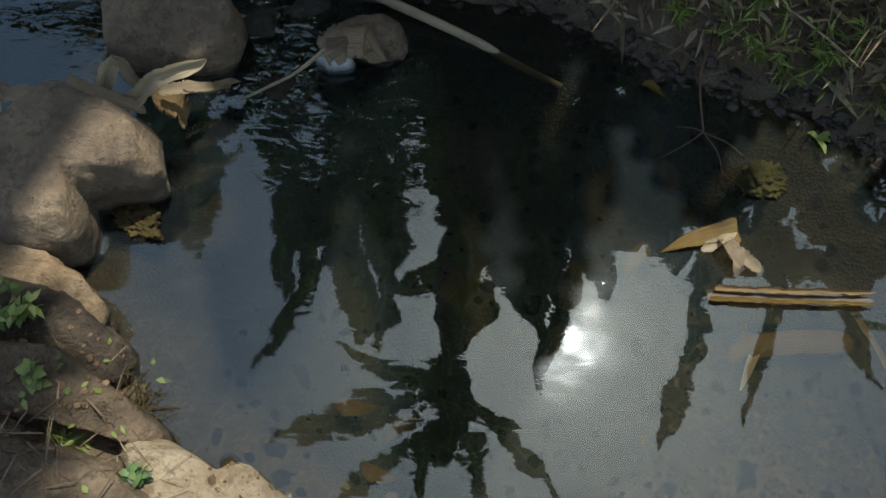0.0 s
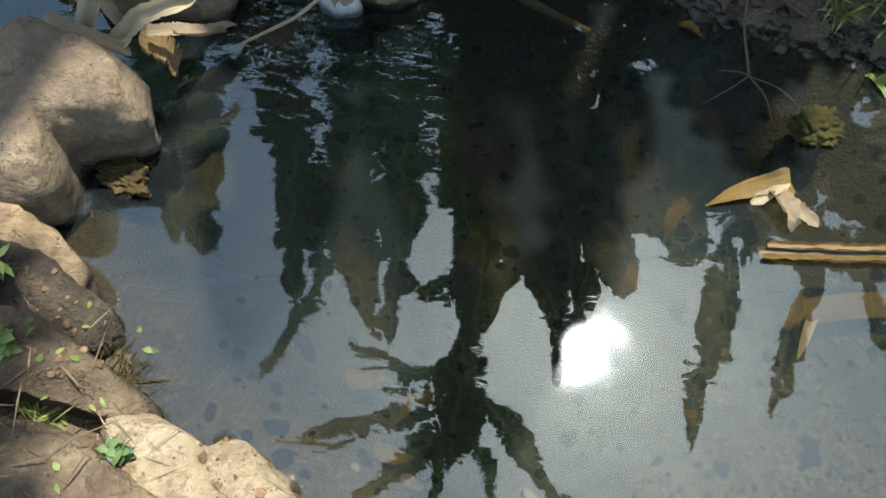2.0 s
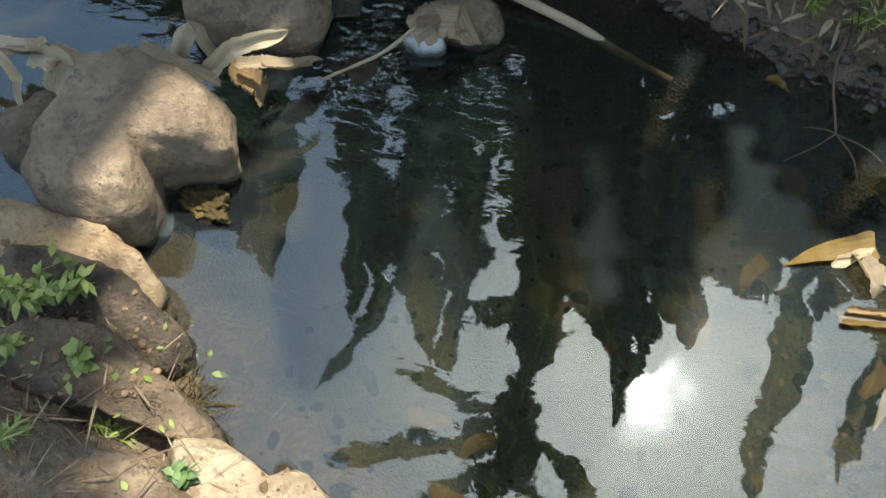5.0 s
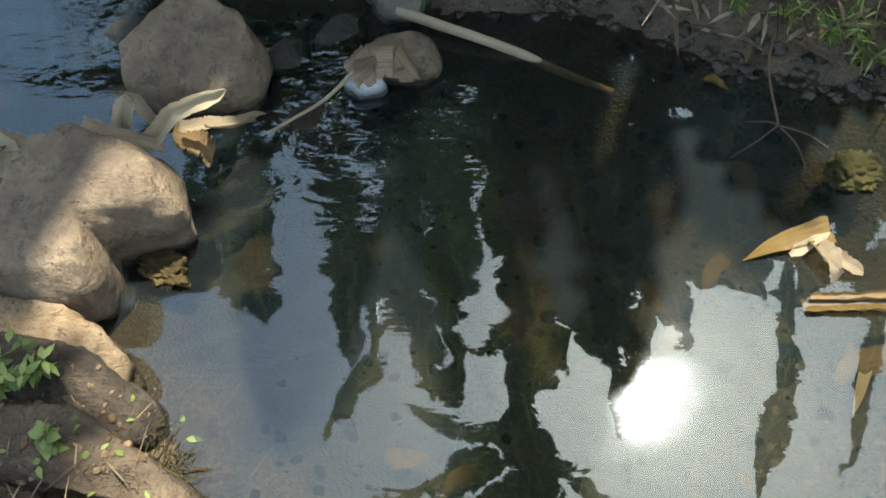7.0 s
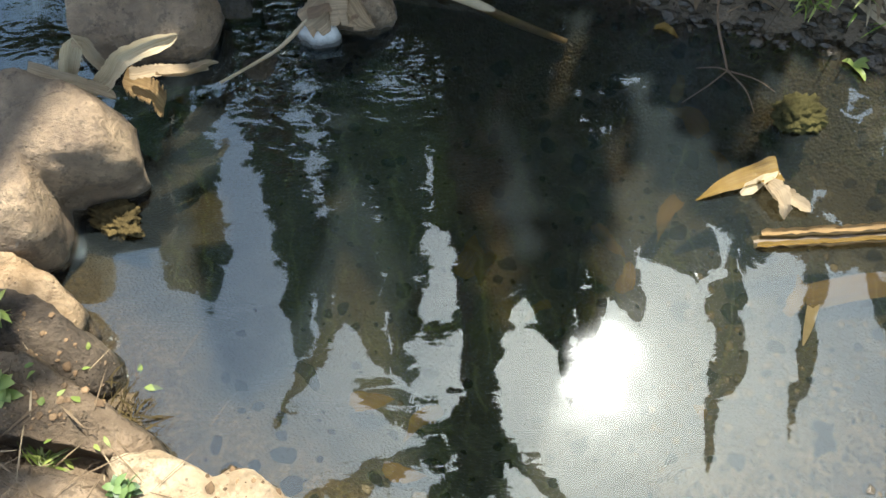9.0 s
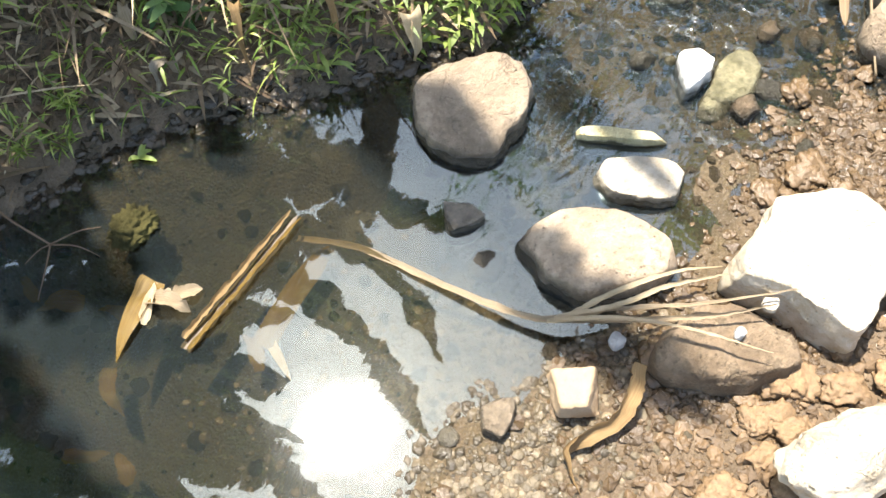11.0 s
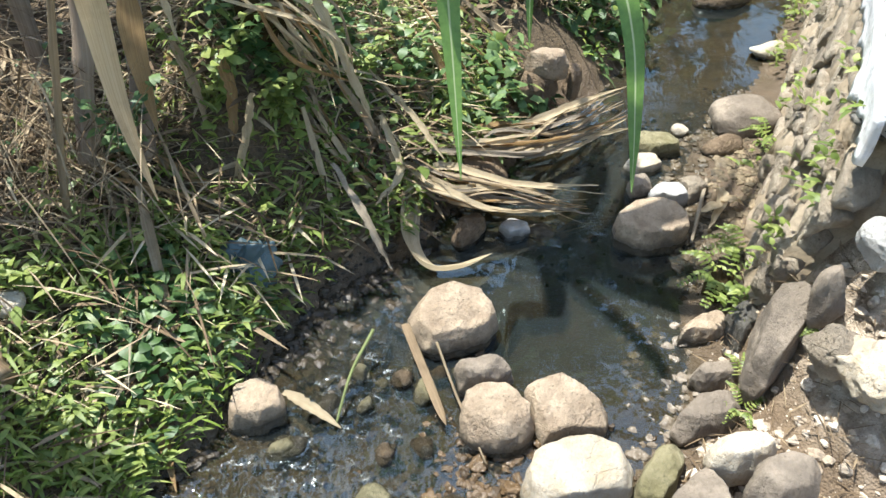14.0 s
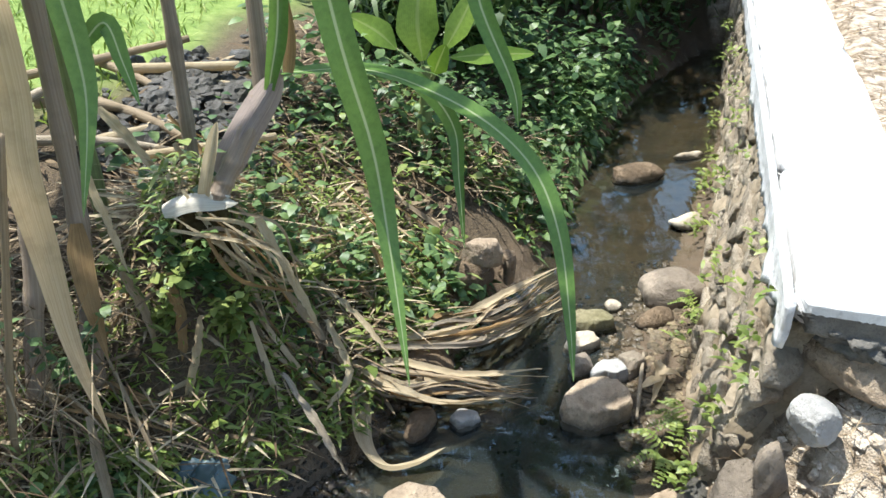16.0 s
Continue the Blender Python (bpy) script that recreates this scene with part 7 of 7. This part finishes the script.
weed(2.9, 0.5, 0.5, 9, 0.055, 0.03, 0.28, "leafy vine round the cane's foot", 12, CREEPER)
weed(2.70, 0.66, gz(2.70, 0.66), 8, 0.045, 0.026, 0.2, "leafy vine round the cane's foot", 13, CREEPER)
weed(2.70, 0.56, gz(2.70, 0.56), 8, 0.045, 0.026, 0.17, "leafy vine round the cane's foot", 14, WEED)
weed(2.62, 0.72, gz(2.62, 0.72), 8, 0.045, 0.026, 0.24, "leafy vine round the cane's foot", 15, WEED)
weed(3.02, 0.42, gz(3.02, 0.42), 9, 0.045, 0.026, 0.3, "leafy vine beside the canes", 16, WEED)
weed(3.2, 0.30, gz(3.2, 0.30), 8, 0.045, 0.026, 0.26, "leafy vine beside the canes", 17, CREEPER)
p = on_bank(750, (2.5, -0.6, 4.6, 1.2), 70, 0.25, 1.0, clump=1.4, scale=7)
p[:, 2] += rng.random(len(p)) * 0.28
leaf_cloud("creepers", p, ways(len(p), -20, 45, 71), rng.uniform(0.03, 0.06, len(p)), rng.uniform(0.02, 0.04, len(p)), CREEPER, "dense leafy vines climbing the bank", "creeper", 0.3, 72)
p = on_bank(3600, (4.0, -1.7, 7.0, 0.8), 101, 0.0, 1.3, clump=0.4, scale=3)
p[:, 2] += rng.random(len(p)) ** 1.4 * 0.45
leaf_cloud("creepers", p, ways(len(p), -20, 45, 102), rng.uniform(0.04, 0.1, len(p)), rng.uniform(0.02, 0.05, len(p)), CREEPER, "rank green growth on the far bank", "creeper", 0.3, 103)
p = on_bank(260, (1.9, -0.6, 4.2, 1.2), 104, 0.05, 0.9, clump=0.9, scale=4)
p[:, 2] += rng.random(len(p)) * 0.18
leaf_cloud("broad_leaves", p, ways(len(p), -10, 50, 105), rng.uniform(0.04, 0.065, len(p)), rng.uniform(0.022, 0.04, len(p)), WEED, "larger bright vine leaves on the bank", "creeper", 0.35, 106)
p = on_bank(3800, (-0.6, -1.0, 5.0, 2.4), 73, 0.03, 1.5)
p[:, 2] += 0.004 + rng.random(len(p)) * 0.025
leaf_cloud("leaf_litter", p, ways(len(p), -12, 25, 74), rng.uniform(0.03, 0.16, len(p)), rng.uniform(0.004, 0.016, len(p)), LITTER, "dry stems and leaf litter over the bank", "litter", 0.1, 75)
p = np.vstack([on_bank(800, (0.2, 0.2, 2.2, 2.0), 83, 0.12, 1.2, clump=0.8), on_bank(2400, (2.1, -0.6, 4.6, 2.0), 82, 0.15, 1.2, clump=0.6)])
p[:, 2] += 0.01 + rng.random(len(p)) * 0.05
leaf_cloud("dry_stems", p, ways(len(p), -10, 22, 84), rng.uniform(0.10, 0.32, len(p)), rng.uniform(0.003, 0.010, len(p)), LITTER, "tangle of thin dry stems on the bank", "litter", 0.12, 87)
p = on_bank(1500, (2.6, -2.6, 7, -0.9), 76, 0.5, 1.6, "south")
p[:, 2] += 0.01
leaf_cloud("straw_litter", p, ways(len(p), -5, 12, 77), rng.uniform(0.03, 0.12, len(p)), rng.uniform(0.003, 0.008, len(p)), LITTER, "dry straw on the path behind the wall", "litter", 0.05, 78)
p = on_bank(14000, (3.6, 1.2, 9.5, 6.5), 79, 1.5, 9)
leaf_cloud("lawn_grass", p, ways(len(p), 40, 85, 80), rng.uniform(0.05, 0.12, len(p)), rng.uniform(0.006, 0.012, len(p)), GRASS, "short sunlit lawn grass", "grass", 0.3, 81)
sv = []
for k in range(120):
    s, h = rng.uniform(0.0, 4.4), rng.choice([rng.uniform(0.02, 0.2), rng.uniform(0.35, 0.72)])
    if lumps(np.array([[s * 2.2, h * 3]]), 3.0, 91)[0] > -0.1:
        sv += [wall_place(s, h, 0.03) for _ in range(7)]
sv = np.array(sv) + rng.normal(0, 0.018, (len(sv), 3))
leaf_cloud("wall_weeds", sv, ways(len(sv), 0, 60, 92) + (WALL_N[0] * 0.6, WALL_N[1] * 0.6, 0.2), rng.uniform(0.02, 0.06, len(sv)), rng.uniform(0.008, 0.02, len(sv)), WEED, "small weeds and ferns rooted in the wall joints", "weeds", 0.4, 93)


def fern(x, y, z, n, size, label, seed):
    q = np.random.default_rng(seed)
    z = gz(x, y) + 0.02
    ob = root("fern", x, y, z, label, "fern", "ferns at the wall foot")
    for k in range(n):
        a = q.uniform(0, 6.28)
        co, si = math.cos(a), math.sin(a)
        stem = spline([(x, y, z), (x + 0.5 * size * co, y + 0.5 * size * si, z + 0.5 * size), (x + size * co, y + size * si, z + 0.3 * size)], 14)
        base = np.repeat(stem[2:], 2, 0)
        d = np.tile(np.array([[-si, co, 0.1], [si, -co, 0.1]]), (12, 1)) + np.array([co, si, 0]) * 0.5
        leaf_cloud("frond", base, d, size * 0.28 * (1 - np.linspace(0, 0.85, 24)), size * 0.08, WEED, "", "", 0.3, seed + k, parent=ob)


fern(2.62, -0.74, 0.10, 9, 0.15, "bright green fern at the wall foot", 1)
fern(2.75, -0.82, 0.16, 8, 0.13, "bright green fern at the wall foot", 2)
fern(3.35, -1.0, 0.14, 6, 0.12, "small fern against the wall", 3)
fern(2.25, -0.74, 0.26, 5, 0.08, "small fern between the stones", 4)
fern(2.15, -0.72, 0.14, 6, 0.08, "small fern between the stones", 5)
fern(2.27, -0.88, 0.14, 5, 0.07, "small fern between the stones", 6)
mossy, mf = boulder((0.06, 0.05, 0.10), 96, rough=0.25, level=4)
thing("moss_clump", mesh_of("moss_clump", mossy, mf, MOSS), "yellow-green mossy hummock under ferns", "moss", at=pose(2.62, -0.74, gz(2.62, -0.74) - 0.02))


for x, y, n, long, wide, tall, label, seed, mat in [
    (-0.77, 0.53, 6, 0.034, 0.013, 0.11, "leafy green herb growing on the bank rock", 1, WEED), (-0.72, 0.56, 4, 0.032, 0.013, 0.09, "leafy green herb growing on the bank rock", 21, WEED), (-0.67, 0.42, 2, 0.032, 0.022, 0.045, "low weed with broad yellow-green leaves", 2, WEED),
    (-0.46, 0.27, 2, 0.026, 0.015, 0.05, "small green weed on the ledge", 3, CREEPER), (-0.86, 0.40, 3, 0.045, 0.006, 0.07, "grassy weed on the bank", 4, WEED), (-0.72, 0.30, 3, 0.045, 0.004, 0.06, "grassy weed on the bank", 5, WEED),
    (-0.62, 0.33, 3, 0.06, 0.004, 0.05, "grassy weed on the bank", 22, WEED), (-0.78, 0.44, 2, 0.03, 0.014, 0.06, "leafy green herb growing on the bank rock", 23, WEED), (-0.9, 0.5, 3, 0.03, 0.012, 0.08, "leafy green herb growing on the bank rock", 24, CREEPER)]:
    weed(x, y, on_rocks([(x, y)], BANK_ROCKS)[0][2] - 0.005, n, long, wide, tall, label, seed, mat)
for k, (x, y) in enumerate([(0.54, 1.36), (0.63, 1.32), (0.72, 1.28), (0.79, 1.24), (0.70, 1.36), (0.86, 1.27)]):
    weed(x, y, max(gz(x, y), 0.03), 4, 0.045, 0.005, 0.11, "yellow-green grassy sprig over the pool's edge", 240 + k, GRASS)
weed(2.05, 1.0, 0.36, 3, 0.05, 0.022, 0.08, "bright green seedling on the bank", 6)
weed(1.35, 1.25, 0.28, 5, 0.09, 0.03, 0.22, "broad-leaved green weed in the shade", 7, CREEPER)
weed(1.15, 1.2, 0.12, 4, 0.08, 0.025, 0.2, "leafy green weed over the pool", 8, CREEPER)
weed(2.45, 0.9, 0.45, 6, 0.045, 0.026, 0.3, "leafy vine beside the canes", 9, CREEPER)
weed(2.9, 0.7, 0.6, 6, 0.07, 0.035, 0.35, "leafy vine beside the canes", 10, CREEPER)
p = np.column_stack([rng.normal(-0.525, 0.02, 60), rng.normal(0.42, 0.025, 60), rng.uniform(0.0, 0.05, 60)])
leaf_cloud("rootlets", p, ways(60, -30, 30, 44) + (0.2, 0.2, 0), rng.uniform(0.02, 0.06, 60), rng.uniform(0.0015, 0.004, 60), MOSS, "dark rootlets and dead moss at the water line", "roots", 0.4, 45)
q = np.random.default_rng(46)
p = on_rocks(np.column_stack([q.normal(-0.66, 0.14, 150), q.normal(0.30, 0.10, 150)]), BANK_ROCKS)
p[:, 2] += 0.003
leaf_cloud("dry_straw", p, ways(len(p), -8, 12, 42), q.uniform(0.03, 0.11, len(p)), q.uniform(0.0015, 0.004, len(p)), LITTER, "dry grass stalks on the bank rocks", "straw", 0.08, 43)
p = on_rocks(np.column_stack([q.uniform(-1.0, 0.0, 2600), q.uniform(-0.05, 0.62, 2600)]), BANK_ROCKS)
p = p[(lumps(p, 13, 47) > -0.05) & (p[:, 2] > 0.03)]
crowd("crumbs", p, 0.0015 + 0.009 * q.random(len(p)) ** 4, CLOD, "earth crumbs and grit lying on the ledge", "grit", 48, 0.6, 1, 0.5)
p = on_rocks(np.column_stack([q.uniform(-0.95, -0.45, 45), q.uniform(0.2, 0.55, 45)]), BANK_ROCKS)
p[:, 2] += 0.002
leaf_cloud("small_leaves", p, ways(len(p), 0, 45, 49), q.uniform(0.012, 0.035, len(p)), q.uniform(0.006, 0.015, len(p)), WEED, "tiny seedlings in cracks of the ledge", "weeds", 0.3, 50)

# ---- far end of the stream: thicket ----
for k in range(15):
    x, y = [(6.3, -0.95), (7.1, -1.6), (7.3, -2.3), (6.4, -0.5), (5.9, -0.2), (7.0, -0.6), (5.4, 0.0), (6.2, 0.2), (7.6, -2.9), (7.8, -1.5), (6.9, 0.3), (5.0, 0.15), (8.2, -2.2), (5.7, 0.5), (8.0, -0.6)][k]
    z = gz(x, y)
    ob = root("bush", x, y, z, "dense dark green bush at the stream's far end", "bush", "thicket at the far end")
    h = rng.uniform(0.5, 0.9)
    for m in range(5):
        a = rng.random() * 6.28
        part("stem", joined("stem", [tube([(x, y, z - 0.02), (x + 0.12 * math.cos(a), y + 0.12 * math.sin(a), z + h * 0.5), (x + 0.3 * math.cos(a), y + 0.3 * math.sin(a), z + h)], (0.014, 0.008, 0.004), n=10, seg=6)], BARK), ob)
    d = unit(rng.normal(size=(750, 3)))
    q = np.array([x, y, z + h * 0.55]) + d * np.array([0.48, 0.48, h * 0.65]) * (rng.random((750, 1)) ** 0.4)
    q = q[q[:, 2] > z]
    leaf_cloud("foliage", q, d[: len(q)] + (0, 0, -0.2), rng.uniform(0.05, 0.13, len(q)), rng.uniform(0.025, 0.05, len(q)), BUSHGREEN, "", "", 0.3, 300 + k, parent=ob)

# tall trees beyond the thicket, out of view: added to darken the stream's mirror
for k, (x, y, h) in enumerate([(8.6, -1.2, 6.5), (8.9, -2.2, 5.0), (9.4, -3.0, 7.5), (8.2, 0.9, 6.0), (10.4, -0.4, 8.0), (9.9, -4.8, 6.5)]):
    z = gz(x, y)
    ob = root("tree", x, y, z, "unseen tall dark green tree added behind the thicket to darken the water", "tree", "trees at the far end")
    part("trunk", joined("trunk", [tube([(x, y, z - 0.1), (x + 0.1, y + 0.05, z + 0.5 * h), (x - 0.05, y, z + 0.9 * h)], (0.16, 0.11, 0.04), n=20, seg=10, bumpy=0.15)], BARK), ob)
    q, d = [], []
    for m in range(9):
        a, s = rng.random() * 6.28, rng.uniform(0.35, 0.95)
        tip = np.array([x + rng.uniform(0.6, 1.3) * math.cos(a), y + rng.uniform(0.6, 1.3) * math.sin(a), z + h * (s + 0.12)])
        part("limb", joined("limb", [tube([(x + 0.05, y, z + h * s * 0.85), tuple(0.5 * tip + 0.5 * np.array([x, y, z + h * s])), tuple(tip)], (0.06, 0.035, 0.012), n=10, seg=6)], BARK), ob)
        n = unit(rng.normal(size=(170, 3)))
        q.append(tip + n * np.array([0.75, 0.75, 0.55]) * rng.random((170, 1)) ** 0.5)
        d.append(n + (0, 0, -0.3))
    q, d = np.vstack(q), np.vstack(d)
    leaf_cloud("crown", q, d, rng.uniform(0.14, 0.3, len(q)), rng.uniform(0.06, 0.12, len(q)), BUSHGREEN, "", "", 0.4, 340 + k, parent=ob)

# ---- banana grove leaning over the pool: its crowns show in the water ----
def banana(base, stem, radius, label):
    ob = root("banana_plant", *base, label, "banana plant", "banana grove behind the pool")
    part("pseudostem", joined("pseudostem", [tube([base, *stem], (radius * 1.2, radius, radius * 0.75), n=36, seg=14, bumpy=0.06)], BARK), ob)
    return ob


def big_leaf(ob, points, width, seed, torn=0.7, mat=BANANA, **shape):
    part("leaf", joined("leaf", [blade(points, width, n=40, torn=torn, wave=0.05, seed=seed, **{"base": 0.5, "taper": 4.0, "blunt": 0.6, "face": (0, -0.5, -0.87), **shape})], mat), ob)


b = banana((0.22, 3.24, gz(0.22, 3.24)), [(0.22, 3.13, 1.90), (0.22, 2.99, 4.02), (0.20, 2.93, 6.63), (0.17, 2.63, 9.31), (0.17, 2.35, 10.42)], 0.187, "tall banana plant leaning over the pool")
for k, (q, w) in enumerate([
    ([(0.13, 2.89, 10.35), (-0.61, 2.99, 10.35), (-1.49, 3.32, 10.05)], 0.40), ([(0.13, 2.67, 10.35), (-1.02, 2.31, 10.35), (-2.24, 1.78, 10.12)], 0.46), ([(0.13, 2.33, 10.35), (-0.52, 1.80, 10.35), (-1.20, 1.16, 10.05)], 0.46),
    ([(0.13, 2.21, 10.35), (-0.04, 1.76, 10.27), (-0.12, 1.04, 10.05)], 0.45), ([(0.30, 2.77, 10.35), (1.06, 2.14, 10.35), (1.77, 1.16, 10.05)], 0.30), ([(0.24, 2.33, 10.35), (0.65, 1.78, 10.27), (0.88, 1.04, 10.05)], 0.33),
    ([(0.21, 3.84, 7.62), (-0.20, 3.47, 7.95), (-0.52, 3.38, 7.90)], 0.30), ([(0.43, 2.99, 4.55), (0.84, 2.89, 5.45), (0.98, 2.47, 5.96), (1.01, 1.88, 6.04)], 0.25), ([(0.58, 2.99, 4.55), (1.02, 2.93, 5.60), (1.22, 2.70, 6.04), (1.23, 2.33, 6.04)], 0.21),
    ([(0.29, 2.99, 2.48), (0.55, 2.99, 3.96), (0.68, 2.77, 5.90)], 0.63), ([(0.29, 3.07, 2.48), (0.90, 3.07, 3.96), (1.11, 2.99, 5.30)], 0.63), ([(0.35, 3.07, 2.18), (0.34, 3.07, 3.96), (0.43, 2.93, 5.60)], 0.67)]):
    big_leaf(b, q, w, 400 + k)
# Added leaf, set where its shadow falls on the large boulder.
big_leaf(b, [(0.13, 2.74, 7.49), (0.14, 3.02, 7.49), (0.14, 3.35, 7.40), (0.15, 3.73, 7.18)], 0.36, 490, torn=0.5)
part("leaf_stalk", joined("leaf_stalk", [tube([(0.20, 2.98, 7.07), (0.17, 2.85, 7.43), (0.14, 2.79, 7.50)], (0.02, 0.014, 0.008), n=12, seg=8)], BARK), b)
# Two added leaves, hidden before the stem, that shade the near bank rocks.
for k, (q, w) in enumerate([
    ([(0.17, 2.35, 6.00), (0.20, 2.03, 6.00), (0.25, 1.67, 6.00), (0.29, 1.29, 5.80)], 0.34), ([(0.03, 1.90, 5.20), (0.10, 1.63, 5.20), (0.16, 1.36, 5.20), (0.14, 0.98, 5.00)], 0.3)]):
    big_leaf(b, q, w, 480 + k, torn=0.8)
# Two small added leaves that shade the boulder's top.
for k, (q, w) in enumerate([([(0.17, 3.00, 6.69), (0.14, 2.84, 6.72), (0.19, 2.70, 6.69), (0.26, 2.54, 6.60)], 0.13), ([(0.12, 2.93, 6.60), (0.26, 2.94, 6.66), (0.39, 2.94, 6.66), (0.53, 2.90, 6.60)], 0.13)]):
    big_leaf(b, q, w, 484 + k, torn=0.25, base=0.8, taper=6)
b = banana((0.5, 4.2, gz(0.5, 4.2)), [(0.5, 4.15, 2.0), (0.45, 4.0, 4.3)], 0.13, "banana plant with ragged dark leaves behind the grove")
for k, (q, w) in enumerate([
    ([(0.45, 4.0, 4.3), (-0.51, 4.51, 5.60), (-0.57, 3.46, 6.00), (-0.49, 2.11, 5.80)], 0.50), ([(0.45, 4.0, 4.3), (0.04, 3.18, 4.00), (0.22, 2.22, 3.70), (0.22, 1.50, 3.50)], 0.42),
    ([(0.45, 4.0, 4.3), (0.35, 3.45, 4.40), (0.55, 2.47, 4.20), (0.77, 1.78, 4.00)], 0.42), ([(1.00, 2.44, 4.00), (0.92, 2.04, 4.00), (0.82, 1.76, 4.00), (0.70, 1.40, 3.90)], 0.19),
    ([(0.45, 4.0, 4.3), (0.89, 3.59, 4.70), (1.15, 2.82, 4.60), (1.38, 2.20, 4.40)], 0.36), ([(0.45, 4.0, 4.3), (1.28, 4.10, 5.10), (1.63, 3.37, 5.00), (1.95, 2.68, 4.80)], 0.45),
    ([(0.45, 4.0, 4.3), (0.61, 3.76, 4.50), (0.80, 2.82, 4.40), (0.92, 2.05, 4.20)], 0.45), ([(0.45, 4.0, 4.3), (-1.12, 5.38, 6.40), (-1.04, 4.10, 6.40), (-0.93, 2.88, 6.20)], 0.60)]):
    big_leaf(b, q, w, 491 + k, torn=0.8)
b = banana((-1.35, 3.6, gz(-1.35, 3.6)), [(-1.34, 3.55, 2.2), (-1.32, 3.5, 4.6)], 0.15, "leafy banana plant behind the boulders")
for k, (q, w) in enumerate([
    ([(-1.81, 3.50, 2.53), (-2.10, 3.38, 4.57), (-2.75, 3.33, 6.95)], 0.51), ([(-1.98, 3.58, 2.53), (-2.36, 3.41, 4.57), (-2.88, 3.33, 6.61)], 0.51), ([(-1.39, 3.41, 4.74), (-1.37, 3.23, 6.95), (-1.63, 2.77, 7.21), (-1.98, 2.05, 7.04)], 0.22),
    ([(-1.32, 3.50, 2.70), (-1.34, 3.36, 4.57), (-1.66, 2.89, 7.12)], 0.44), ([(-0.74, 3.50, 2.70), (-0.83, 3.36, 4.40), (-0.98, 3.33, 6.44), (-0.74, 2.56, 7.12)], 0.44), ([(-0.54, 3.50, 2.70), (-0.44, 3.36, 4.23), (-0.40, 3.33, 5.42), (-0.45, 3.30, 6.44)], 0.48), ([(-1.30, 3.47, 4.91), (-1.08, 3.38, 5.93), (-1.08, 3.16, 6.95)], 0.51)]):
    big_leaf(b, q, w, 430 + k)
b = banana((1.35, 2.3, gz(1.35, 2.3)), [(1.35, 2.25, 1.2), (1.4, 2.15, 2.0)], 0.12, "banana plant with ragged leaves on the far bank")
for k, (q, w) in enumerate([
    ([(0.75, 2.1, 1.6), (0.79, 2.02, 2.3), (0.95, 2.0, 2.85), (1.21, 1.94, 3.6)], 0.24), ([(1.2, 2.1, 1.2), (1.05, 2.02, 1.9), (1.2, 2.0, 2.4), (1.46, 2.0, 3.1)], 0.26), ([(1.4, 2.1, 2.0), (1.99, 2.66, 4.20), (2.00, 2.38, 4.40), (1.95, 1.98, 4.40), (1.81, 1.64, 4.40), (1.75, 1.40, 4.40), (1.71, 1.12, 4.40)], 0.25),
    ([(1.5, 2.1, 1.6), (1.73, 2.0, 2.3), (2.22, 1.95, 3.5), (1.97, 1.15, 3.65)], 0.22), ([(2.0, 2.1, 1.8), (2.38, 2.0, 2.9), (2.77, 1.8, 3.6), (2.92, 1.45, 3.6)], 0.16), ([(1.2, 2.15, 0.9), (0.92, 2.08, 1.6), (0.92, 2.05, 2.3)], 0.5),
    ([(1.4, 2.15, 0.9), (1.4, 2.08, 2.0), (1.65, 2.03, 2.8)], 0.5), ([(1.3, 2.2, 0.9), (1.1, 2.15, 1.4), (1.0, 2.1, 2.1)], 0.5), ([(2.2, 2.2, 1.2), (2.42, 2.05, 1.9), (2.97, 2.0, 2.6)], 0.3)]):
    big_leaf(b, q, w, 460 + k)
# Three leaves added overhead to shade the soil of the far bank.
for k, (q, w) in enumerate([([(1.35, 2.2, 1.9), (1.05, 2.08, 2.25), (0.75, 2.06, 2.25), (0.42, 2.10, 2.05)], 0.30), ([(1.38, 2.15, 2.0), (1.15, 1.92, 2.25), (0.92, 1.86, 2.2), (0.68, 1.90, 2.0)], 0.26), ([(1.4, 2.15, 2.0), (1.42, 1.90, 2.25), (1.38, 1.72, 2.2), (1.28, 1.60, 2.0)], 0.26)]):
    big_leaf(b, q, w, 475 + k, torn=0.8)
p = np.column_stack([rng.uniform(-1.2, 1.9, 2200), rng.uniform(1.8, 2.8, 2200), rng.uniform(0.45, 0.9, 2200)])
p[:, 2] += rng.random(2200) ** 2 * (0.15 + 0.9 * ease(p[:, 0], -0.2, 0.3))
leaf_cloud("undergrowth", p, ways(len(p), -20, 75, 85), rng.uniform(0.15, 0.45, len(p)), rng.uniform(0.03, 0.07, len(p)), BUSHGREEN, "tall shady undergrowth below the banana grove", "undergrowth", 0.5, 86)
